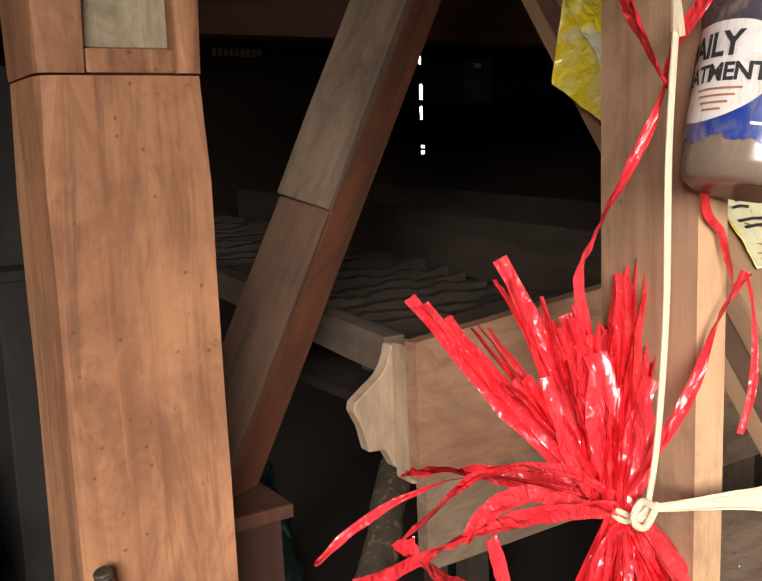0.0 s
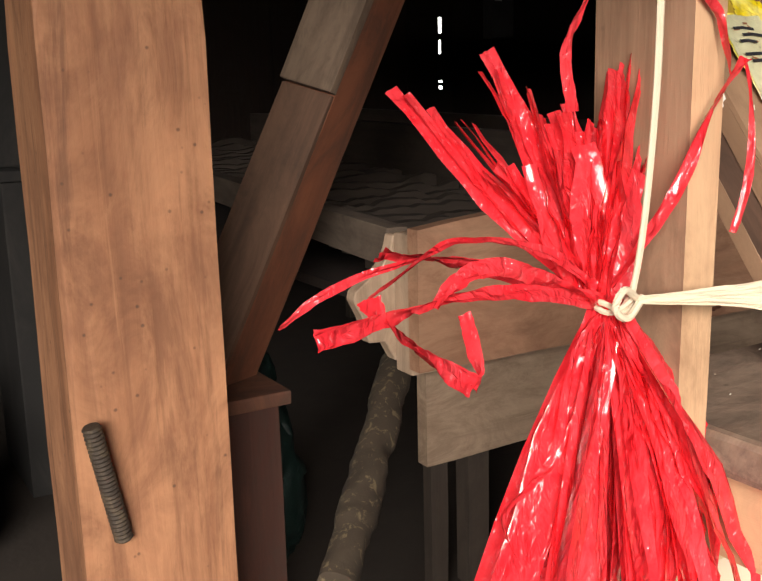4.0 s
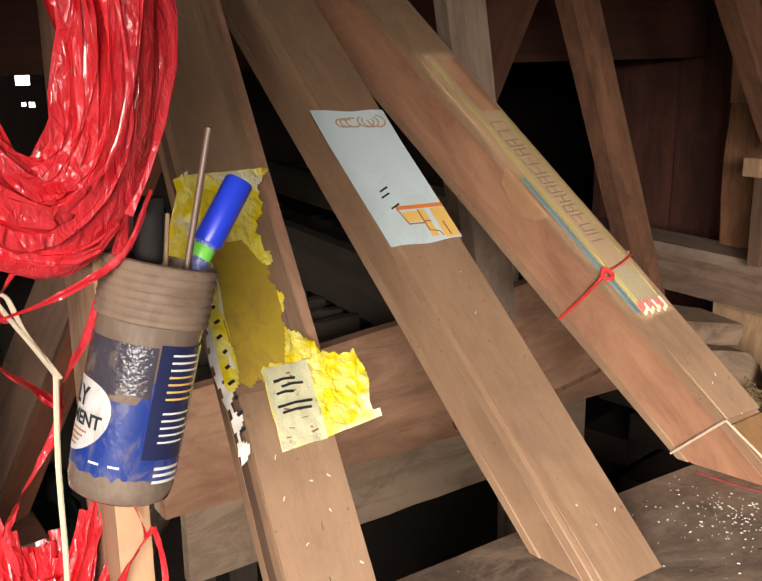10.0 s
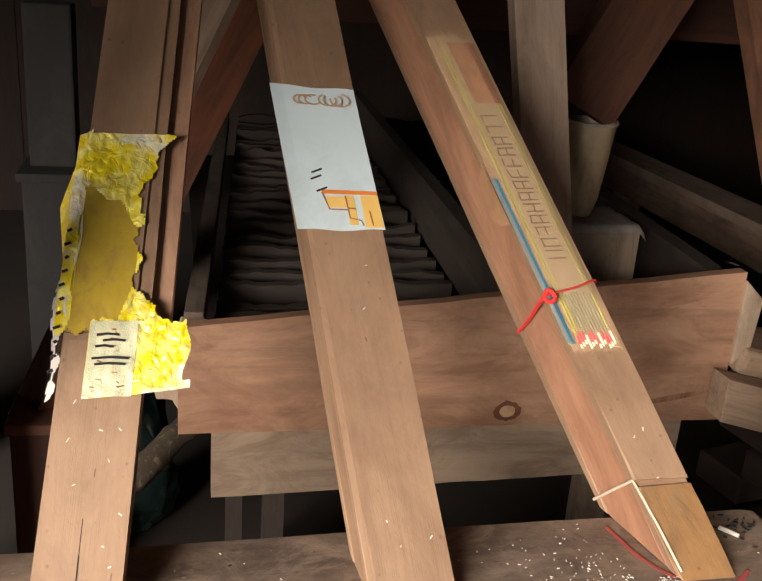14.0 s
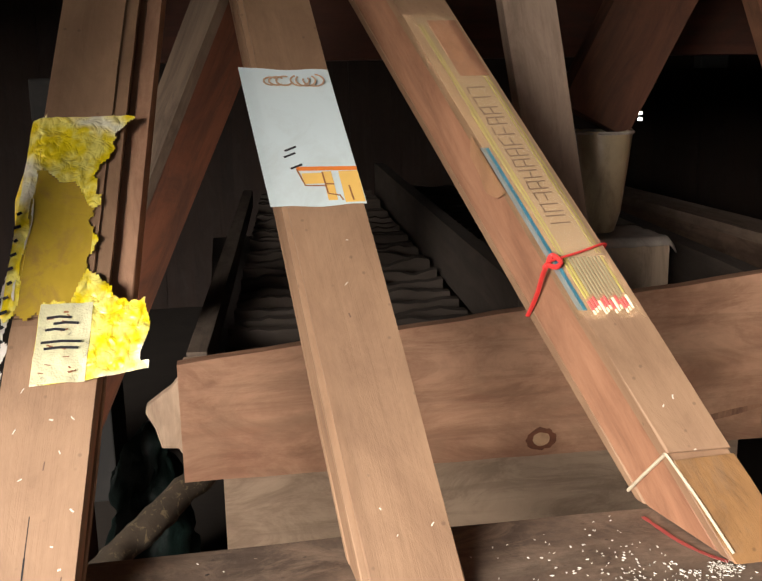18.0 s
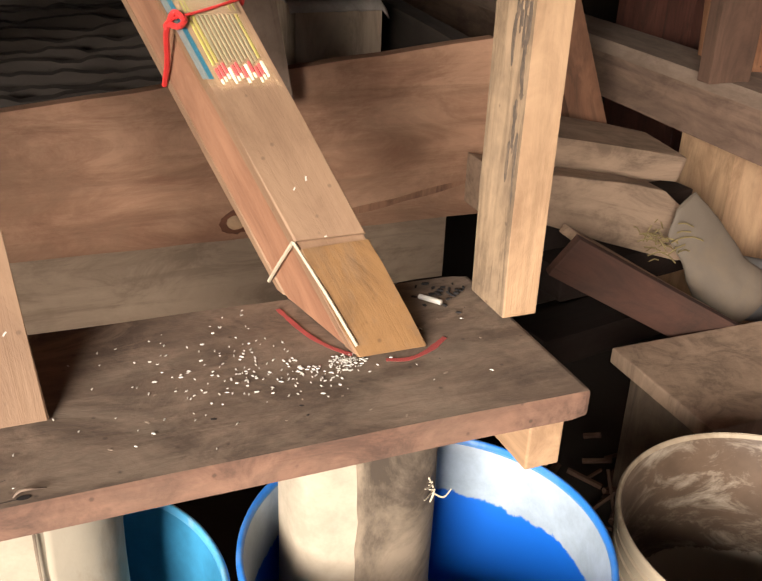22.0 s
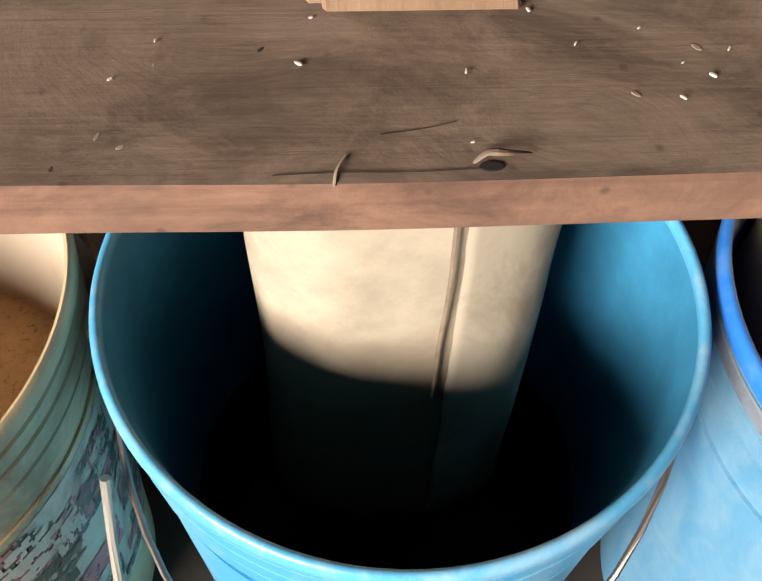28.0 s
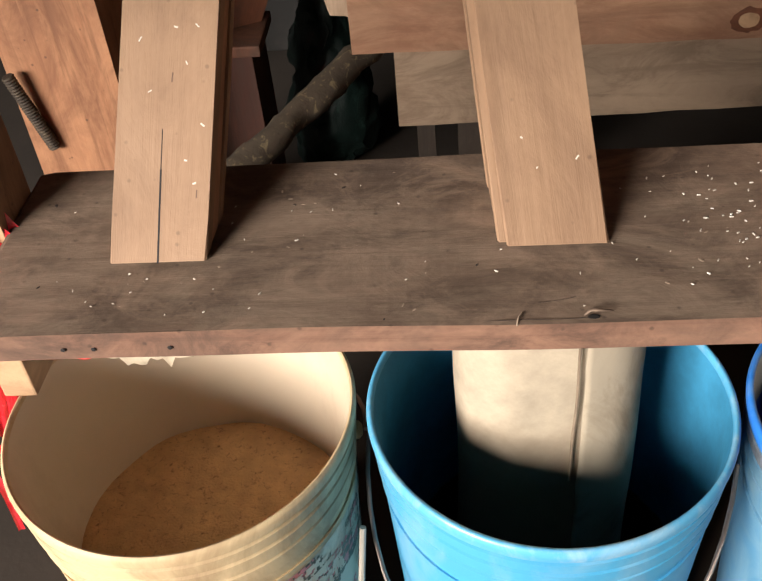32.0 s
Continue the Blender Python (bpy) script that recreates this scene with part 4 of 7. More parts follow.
def foil_keep(i, j):
    u, s = -0.009 + i * 0.092, 0.186 + j * 0.151
    right = 0.058 + 0.022 * max(0, (s - 0.30) / 0.036) + 0.026 * max(0, (0.225 - s) / 0.03) + 0.004 * math.sin(s * 190) + 0.0012 * math.sin(s * 733)
    low = 0.19 + 0.002 * math.sin(u * 400)
    return u < right and s > low and not (u > 0.05 and 0.275 < s < 0.29 and u > 0.056)


def amber(i, j):
    u, s = -0.009 + i * 0.092, 0.186 + j * 0.151
    top = 0.292 - 0.02 * max(0, u - 0.02) / 0.03 + 0.004 * math.sin(u * 210)
    return 0.003 + 0.002 * math.sin(s * 160) < u < 0.057 - 0.012 * max(0, (0.225 - s) / 0.03) and s < top


part("sheet", sheet(C1, 69, 90, foil_main, lambda i, j: foil_keep(i, j) and not amber(i, j)), M_FOIL, foil, "", smooth=35)
part("amber_film", sheet(C1, 69, 90, lambda i, j: (*foil_main(i, j)[:2], 0.0056 + 0.35 * crumple(foil_main(i, j)[0] * 0.5, foil_main(i, j)[1] * 0.5)), lambda i, j: foil_keep(i, j) and amber(i, j)), M_FOIL_AMBER, foil, "smooth amber see-through part", smooth=60)

def flap(i, j):
    u, s = 0.023 + i * 0.093, 0.1445 + j * 0.056
    return u, s + 0.004 * i * (1 - j), 0.0075 + crumple(u + 3, s, 0.8) + 0.010 * max(0, u - 0.07) / 0.045


part("flap", sheet(C1, 100, 70, flap, lambda i, j: not (i > 0.95 - 0.03 * math.sin(j * 9) and j > 0.1) and j < 0.92 + 0.05 * math.sin(i * 13) + 0.015 * math.sin(i * 71)), [M_FOIL], foil, "", smooth=35)
part("pale_panel", sheet(C1, 16, 16, lambda i, j: (0.0235 + i * 0.042, 0.1455 + j * 0.051, 0.0084 + crumple(0.0235 + i * 0.042 + 3, 0.1445 + j * 0.053, 0.8)), lambda i, j: True, 0.0003), M_FOIL_PALE, foil, "pale printed panel", smooth=35)
for u0, u1, s0 in ((0.030, 0.050, 0.1865), (0.036, 0.056, 0.1825), (0.030, 0.046, 0.1785), (0.028, 0.060, 0.1705), (0.031, 0.058, 0.1665)):
    part("print", stroke(C1, [(u0, s0 * 1.46), ((u0 + u1) / 2, (s0 + 0.0006) * 1.46), (u1, (s0 - 0.0003) * 1.46)], 0.0024, 0.0102), M_INK_BLACK, foil, "black printed bar")


def side_flap(i, j):
    s = 0.150 + j * 0.123
    u = -0.011 + 0.003 * math.sin(j * 9) + i * 0.014
    return u, s - 0.006 * (1 - i), 0.006 - (1 - i) * 0.012 + crumple(u + 7, s)


part("side_flap", sheet(C1, 8, 60, side_flap, lambda i, j: (i < 0.42 + 0.2 * math.sin(j * 40) or j > 0.42) and not (i < 0.12 and math.sin(j * 55) > 0.3)), M_FOIL_WHITE, foil, "white hanging side strip", smooth=35)
for k in range(11):
    s0 = 0.162 + k * 0.0098
    part("print", stroke(C1, [(-0.0085 + 0.0012 * (k % 3), s0 * 1.46), (-0.0035 + 0.001 * (k % 2), (s0 + 0.0016) * 1.46)], 0.0030, 0.0088), M_INK_BLACK, foil, "short black printed bar")


def wing(i, j):
    """The yellow corner that stands off the chute's left edge and bends back along its side."""
    s = 0.205 + j * 0.135
    reach = 0.024 * max(0.0, 1 - abs(s - 0.292) / (0.088 if s < 0.292 else 0.05))
    return 0.004 - (1 - i) * (reach + 0.004), s, 0.0062 - (1 - i) * (0.004 + 1.5 * reach) + crumple(i * 0.03 + 5, s, 0.6)


part("wing", sheet(C1, 14, 50, wing, lambda i, j: True), M_FOIL, foil, "yellow corner bent back along the side", smooth=35)

# ---- pencils in a clear sleeve on the third chute ----
M_CLEAR = bpy.data.materials.new("thin clear plastic")
M_CLEAR.use_nodes = True
_b = M_CLEAR.node_tree.nodes["Principled BSDF"]
_b.inputs["Roughness"].default_value, _b.inputs["Transmission Weight"].default_value, _b.inputs["IOR"].default_value = 0.12, 1.0, 1.12
_b.inputs["Base Color"].default_value = (0.93, 0.95, 0.9, 1)
M_STICK = plain("olive stick paint", (0.34, 0.29, 0.07), 0.4, vary=0.3)
M_INLAY = plain("brown-tan paper inlay", (0.30, 0.20, 0.125), 0.6, vary=0.15, scale=30, dirt=(0.25, 0.17, 0.10), dirt_amount=0.6, dirt_scale=14)
M_STICK2 = plain("grey-green stick paint", (0.21, 0.18, 0.11), 0.45, vary=0.2)
M_INK_DULL = plain("dull brown ink", (0.14, 0.08, 0.05), 0.6)
M_TIP = plain("red stick tip", (0.48, 0.07, 0.07), 0.5)
M_TIPW = plain("cream stick end", (0.75, 0.68, 0.5), 0.6)
M_TEAL = plain("teal-blue stripe print", (0.03, 0.14, 0.21), 0.3)
M_SILVER = plain("silver stripe print", (0.65, 0.68, 0.66), 0.22, 0.7)
M_WRAP = plain("brownish crinkled wrapping", (0.40, 0.22, 0.12), 0.3, vary=0.3, scale=40, bump=0.4)
M_REDSTRING = plain("red plastic string", (0.72, 0.05, 0.045), 0.35, vary=0.25, scale=60, bump=0.3)
pack = thing("stick_packet", on_chute(C3, 0.03, 0.16, 0.001), "clear packet of coloured sticks tied with red string", "packet")
for k in range(12):
    u = 0.0105 + k * 0.0036
    s0 = 0.1615 + 0.0016 * ((k * 7) % 3)
    bm = tube(bmesh.new(), [on_chute(C3, u + 0.0006 * math.sin(q), s0 + 0.012 + q * 0.032, 0.0036) for q in range(6)], 0.0017, 7)
    st = part("stick", bm, M_STICK if k in (0, 1, 11) else M_STICK2, pack)
    part("tip", tube(bmesh.new(), [on_chute(C3, u, s0 + 0.003, 0.0036), on_chute(C3, u, s0 + 0.010, 0.0036)], 0.0019, 7), M_TIPW if k % 4 == 3 else M_TIP, st, "cream stick tip" if k % 4 == 3 else "red stick tip")
    part("tip_end", tube(bmesh.new(), [on_chute(C3, u, s0, 0.0036), on_chute(C3, u, s0 + 0.003, 0.0036)], 0.0016, 7), M_TIPW, st, "cream cut end")
part("stripe", sheet(C3, 2, 20, lambda i, j: (0.0004 + i * 0.0042, 0.165 + j * 0.135, 0.0046), lambda i, j: True, 0.0004), M_TEAL, pack, "teal printed strip")
part("stripe", sheet(C3, 2, 20, lambda i, j: (-0.0045 + i * 0.005, 0.165 + j * 0.135, 0.0050), lambda i, j: True, 0.0004), M_SILVER, pack, "silver printed strip")
part("inlay", sheet(C3, 4, 16, lambda i, j: (0.009 + i * 0.045, 0.205 + j * 0.225, 0.0062 - 0.0008 * j), lambda i, j: True, 0.0004), M_INLAY, pack, "olive-tan paper inlay")
for u0, mt in ((0.0095, M_STICK), (0.0125, M_STICK), (0.0465, M_STICK), (0.0505, M_STICK)):
    part("stripe", sheet(C3, 1, 12, lambda i, j: (u0 + i * 0.0012, 0.207 + j * 0.215, 0.0068 - 0.0008 * j), lambda i, j: True, 0.0003), mt, pack, "thin printed stripe")
rr = random.Random(4)
for k in range(13):
    s0, w = 0.232 + k * 0.0098, 0.0062
    for ua, ub, sa, sb in ((0.020, 0.040, 0.0, 0.0), (0.020, 0.040, w, w), (0.020, 0.020, 0.0, w), (0.031, 0.031, 0.0, w)):
        if rr.random() < 0.8:
            part("print", stroke(C3, [(ua + rr.uniform(-0.0015, 0.0015), (s0 + sa) * 1.457), (ub + rr.uniform(-0.001, 0.001), (s0 + sb + 0.0006) * 1.457)], 0.0015, 0.0070), M_INK_DULL, pack, "unreadable printed bar")
part("top_print", sheet(C3, 3, 6, lambda i, j: (0.021 + i * 0.0325, 0.368 + j * 0.058, 0.0066 - 0.0002 * j), lambda i, j: True, 0.0003), M_STRUT, pack, "pinkish-brown printed top")
part("loose_wrap", sheet(C3, 6, 12, lambda i, j: (-0.0035 - 0.0025 * math.sin(j * 7) * i, 0.262 + j * 0.052 + 0.012 * i * (0.5 - j), 0.001 - 0.034 * i * (0.6 + 0.4 * math.sin(j * 3.1))), lambda i, j: True, 0.0003), M_WRAP, pack, "loose brownish wrapping at the side")


def film_place(i, j):
    u = -0.0085 + i * 0.067
    return u, 0.158 + j * 0.275 + 0.002 * math.sin(i * 17) * (1 - j), 0.0080 - 0.0008 * j - 0.005 * (2 * i - 1) ** 4 + 0.0006 * noise.noise(Vector((i * 8, j * 30, 3)))


film = part("clear_film", sheet(C3, 18, 40, film_place, lambda i, j: True, 0.0002), M_CLEAR, pack, "clear crinkled film", smooth=60)
film.visible_shadow = False
bm = tube(bmesh.new(), spline([on_chute(C3, 0.064, 0.2155, -0.004), on_chute(C3, 0.060, 0.2145, 0.006), on_chute(C3, 0.03, 0.2075, 0.0095), on_chute(C3, -0.006, 0.2015, 0.008), on_chute(C3, -0.011, 0.199, 0.002)], 6), 0.0021, 6, 0.6)
part("string", bm, M_REDSTRING, pack, "red plastic string")
bm = tube(bmesh.new(), spline([on_chute(C3, -0.008, 0.201, 0.005), on_chute(C3, -0.004, 0.196, 0.0105), on_chute(C3, 0.004, 0.2, 0.0105), on_chute(C3, 0.0, 0.206, 0.009), on_chute(C3, -0.008, 0.2, 0.006)], 5), 0.0027, 6)
part("knot", bm, M_REDSTRING, pack, "red string knot")
bm = tube(bmesh.new(), spline([on_chute(C3, -0.008, 0.2, 0.006), on_chute(C3, -0.0095, 0.199, -0.008), on_chute(C3, -0.005, 0.199, -0.05), on_chute(C3, -0.004, 0.199, -0.09)], 5), 0.0026, 6, 0.6)
part("string", bm, M_REDSTRING, pack, "red plastic string")

# the lower front piece of the third chute and its string
M_ORANGE = wood("orange-brown worn wood", (0.215, 0.108, 0.040), (0.31, 0.165, 0.065), stain=(0.10, 0.06, 0.032), stains=0.7, rough=0.6, fibre=0.25, dust=(0.19, 0.13, 0.085), specks=0.4, grime=0.8, gaxis=12.0)
bm, m = chute_board(*C3, 0.0, 0.058, -0.003, -0.0006, 0, 0.062, seed=30, n=4)
part("foot_piece", bm, M_ORANGE, chute_3, "orange-brown worn foot piece", m)
bm, m = chute_board(*C3, -0.001, 0.0585, -0.0045, -0.0006, 0.066, 1.05, cut=False, seed=31)
part("cover_strip", bm, M_CHUTE, chute_3, "", m)
M_STRING = plain("cream twine", (0.60, 0.51, 0.37), 0.8, vary=0.15, scale=80, bump=0.4)
bm = tube(bmesh.new(), [on_chute(C3, -0.0015, 0.066, 0.0015), on_chute(C3, 0.001, 0.035, 0.0045), on_chute(C3, 0.003, 0.004, 0.0045)], 0.0014, 6)
tube(bm, [on_chute(C3, -0.002, 0.066, 0.0), on_chute(C3, -0.003, 0.066, -0.05), on_chute(C3, -0.003, 0.066, -0.092)], 0.0017, 6)
part("twine", bm, M_STRING, chute_3, "cream twine")
# extra strips on the first and second chutes
bm, m = chute_board(*C1, 0.0, 0.0742, -0.0035, -0.0006, 0, 0.161, seed=40, n=8)
part("cover_strip", bm, M_CHUTE, chute_1, "", m)
part("crack", stroke(C1, [(0.0372, -0.004), (0.0366, 0.035), (0.0362, 0.070)], 0.0013, 0.0035, 0.0002), M_INK_BLACK, chute_1, "dark crack from the foot")
part("crack", stroke(C1, [(0.0362, 0.070), (0.0360, 0.102)], 0.0006, 0.0035, 0.0002), M_INK_BLACK, chute_1, "fine end of the crack")
bm, m = chute_board(*C1, 0.001, 0.062, -0.0032, -0.0006, 0.166, 0.96, cut=False, seed=42)
part("cover_strip", bm, M_CHUTE, chute_1, "", m)
bm, m = chute_board(*C1, 0.074, 0.094, 0.012, 0.042, 0.175, 0.96, cut=False, seed=43)
part("batten", bm, M_BOARD, chute_1, "brown side batten", m)
bm, m = chute_board(*C2, 0.006, 0.0795, -0.0035, -0.0006, 0, 1.08, seed=44)
part("cover_strip", bm, M_CHUTE, chute_2, "", m)

# ---- pieces on the bench ----
M_CRAYON = plain("red crayon", (0.42, 0.075, 0.065), 0.85, vary=0.3, scale=90, bump=0.3)
M_SCRATCH = plain("pale scratch in the plank", (0.33, 0.25, 0.18), 0.8, vary=0.2, bump=0)
M_DARKSPOT = plain("dark spot on the plank", (0.035, 0.025, 0.02), 0.8, vary=0.2, bump=0)
M_GRAIN = plain("white rice grains", (0.72, 0.68, 0.6), 0.5, vary=0.15, scale=40)
def flat_stroke(pts, width, z=0.5309):
    bm = bmesh.new()
    P = spline([Vector((*p, z)) for p in pts], 6)
    rows = []
    for i, p in enumerate(P):
        d = (P[min(i + 1, len(P) - 1)] - P[max(i - 1, 0)]).normalized()
        nrm = Vector((-d.y, d.x, 0)) * width / 2 * (0.6 + 0.8 * abs(noise.noise(p * 90)))
        rows.append([bm.verts.new(q) for q in (p - nrm, p + nrm, p + nrm + Vector((0, 0, 0.0002)), p - nrm + Vector((0, 0, 0.0002)))])
    for a, b in zip(rows, rows[1:]):
        for k in range(4):
            bm.faces.new((a[k], b[k], b[(k + 1) % 4], a[(k + 1) % 4]))
    return bm


part("crayon_mark", flat_stroke([(0.783, 0.190), (0.792, 0.145), (0.803, 0.118), (0.816, 0.100)], 0.0055), M_CRAYON, bench, "red crayon line")
part("crayon_mark", flat_stroke([(0.838, 0.085), (0.855, 0.081), (0.875, 0.088), (0.896, 0.103)], 0.006), M_CRAYON, bench, "red crayon line")

rnd = random.Random(12)
bm = bmesh.new()
def grain(bm, x, y, size):
    t, a = rnd.uniform(0, math.pi), size * rnd.uniform(0.8, 1.5)
    ring = []
    for q, r, z in ((-1, 0.35, 0.4), (-0.5, 0.8, 0), (0.5, 0.8, 0), (1, 0.35, 0.4)):
        for k in range(4):
            f = math.pi / 4 + k * math.pi / 2
            lx, ly, lz = q * a, size * 0.62 * r * math.cos(f), size * 0.55 * (1 + r * math.sin(f))
            ring.append(bm.verts.new((x + lx * math.cos(t) - ly * math.sin(t), y + lx * math.sin(t) + ly * math.cos(t), 0.5302 + lz)))
    for q in range(3):
        for k in range(4):
            bm.faces.new((ring[4 * q + k], ring[4 * q + (k + 1) % 4], ring[4 * q + 4 + (k + 1) % 4], ring[4 * q + 4 + k]))
    bm.faces.new(ring[:4][::-1])
    bm.faces.new(ring[12:])


def clear_of_chutes(x, y):
    for (x0, y0, a, b), w, d in ((C1, 0.074, 0.09), (C2, 0.079, 0.09), (C3, 0.058, 0.105)):
        if x0 - 0.045 < x < x0 + w + 0.004 and y0 - 0.004 < y < y0 + d:
            return False
    return 0.13 < x < 0.965 and 0.006 < y < 0.2


for k in range(300):
    f = rnd.random() ** 1.9
    x, y = 0.805 - 0.19 * f * rnd.uniform(0.3, 1.0) + rnd.gauss(0, 0.014), 0.098 + rnd.gauss(0, 0.012 + 0.03 * f) + 0.012 * f
    if clear_of_chutes(x, y):
        grain(bm, x, y, rnd.uniform(0.0008, 0.0014))
for k in range(70):
    x, y = rnd.uniform(0.15, 0.96), rnd.uniform(0.01, 0.195)
    if clear_of_chutes(x, y):
        grain(bm, x, y, rnd.uniform(0.0006, 0.0012))
for k in range(90):
    x, y = 0.810 + rnd.gauss(0, 0.007), 0.094 + rnd.gauss(0, 0.005)
    grain(bm, x, y, rnd.uniform(0.0008, 0.0013))
whole("spilled_grains", bm, M_GRAIN, "scattered white rice grains on the bench", "grains", kind="stuff")
bm = bmesh.new()
for k in range(26):
    x, y = 0.922 + rnd.gauss(0, 0.013), 0.178 + rnd.gauss(0, 0.016)
    if 0.9 < x < 0.96 and y < 0.2:
        grain(bm, x, y, rnd.uniform(0.0018, 0.0035))
whole("dark_droppings", bm, M_BLACK, "dark crumbs scattered on the bench", "crumbs", kind="stuff")
bm = tube(bmesh.new(), [(0.905, 0.174, 0.5325), (0.911, 0.166, 0.5325), (0.918, 0.157, 0.5325)], 0.0024, 8)
whole("cigarette_stub", bm, M_GRAIN, "white paper stub lying on the bench", "stub")
bm = lathe([(0.0, 0.0002), (0.0030, 0.00018), (0.0040, 0.0)], 16)
part("hollow", bm, M_BLACK, bench, "dark hollow under a splinter", Matrix.Translation((0.5735, 0.0052, 0.5298)) @ Matrix.Diagonal((1.05, 0.6, 1, 1)))
bm = tube(bmesh.new(), spline([(0.5675, 0.0062, 0.5302), (0.572, 0.0080, 0.5330), (0.578, 0.0072, 0.5338), (0.587, 0.0098, 0.5306)], 5), 0.0021, 8, 0.5, lambda f: 1 - abs(2 * f - 1) * 0.7)
part("splinter", bm, M_PLANK, bench, "raised splinter at the plank edge")
part("edge_crack", flat_stroke([(0.503, 0.0030), (0.525, 0.0037), (0.548, 0.0032), (0.570, 0.0042)], 0.0004, 0.52985), M_DARKSPOT, bench, "fine dark crack along the edge")
part("edge_crack", flat_stroke([(0.538, 0.020), (0.553, 0.0225), (0.564, 0.0255)], 0.0003, 0.52985), M_DARKSPOT, bench, "fine dark crack")
part("fibre", tube(bmesh.new(), spline([(0.5225, -0.0012, 0.529), (0.5235, 0.004, 0.5308), (0.5265, 0.0105, 0.5303)], 5), 0.0006, 6), M_SCRATCH, bench, "fine pale plant fibre")
for x in (0.206, 0.228, 0.283):
    part("nail_hole", lathe([(0.0, 0.0003), (0.0014, 0.0002), (0.0018, 0.0)], 10), M_BLACK, bench, "dark nail hole", Matrix.Translation((x, -0.0008, 0.516)) @ pose(0, 0, 0, 90, 0, 0))
# paint flecks and small dark dents on the chutes
M_FLECK = plain("pale paint fleck", (0.74, 0.68, 0.58), 0.6, vary=0.1, bump=0)
fl = random.Random(17)
for c, owner, spots in ((C1, chute_1, 9), (C2, chute_2, 5), (C3, chute_3, 3)):
    for k in range(spots):
        u, s = fl.uniform(0.012, 0.05 if c is C3 else 0.068), fl.uniform(0.02, 0.15) if c is not C2 else fl.uniform(0.02, 0.24)
        du, ds = fl.uniform(0.0012, 0.003), fl.uniform(-0.003, 0.004)
        part("fleck", stroke(c, [(u, s * 1.457), (u + du * 0.5, s * 1.457 + ds * 0.6), (u + du, s * 1.457 + ds)], fl.uniform(0.0006, 0.0014), 0.0046 if c is C3 else 0.0036), M_FLECK, owner, "pale paint fleck")
    for k in range(spots):
        u, s = fl.uniform(0.006, 0.05 if c is C3 else 0.07), fl.uniform(0.02, 0.6)
        if c is C1 and 0.13 < s < 0.34 or c is C3 and 0.15 < s < 0.38 or c is C2 and 0.25 < s < 0.39:
            continue
        part("dent", stroke(c, [(u, s * 1.457), (u + fl.uniform(-0.001, 0.001), s * 1.457 + fl.uniform(0.003, 0.008))], fl.uniform(0.0007, 0.0015), 0.0046 if c is C3 else 0.0034, 0.0001), M_INK_DULL, owner, "dark dent")
for k in range(70):
    x, y = fl.uniform(0.06, 0.98), fl.uniform(0.006, 0.19)
    if clear_of_chutes(x, y):
        w = fl.uniform(0.0010, 0.0034)
        part("spot", lathe([(0.0, 0.0002), (w * 0.4, 0.00018), (w * 0.5, 0.0)], 7), M_SCRATCH if k % 3 else M_DARKSPOT, bench, "pale dried spot" if k % 3 else "dark spot", Matrix.Translation((x, y, 0.5299)) @ pose(0, 0, 0, 0, 0, fl.uniform(0, 180)) @ Matrix.Diagonal((1.5, fl.uniform(0.5, 1.0), 1, 1)))
# more print on the pale foil panel
for k in range(14):
    u0, s0 = fl.uniform(0.0255, 0.054), fl.uniform(0.150, 0.192)
    part("print", stroke(C1, [(u0, s0 * 1.46), (u0 + fl.uniform(0.002, 0.008), (s0 + fl.uniform(-0.0015, 0.0015)) * 1.46)], fl.uniform(0.0007, 0.0016), 0.0100), M_INK_BROWN, foil, "small unreadable print mark")

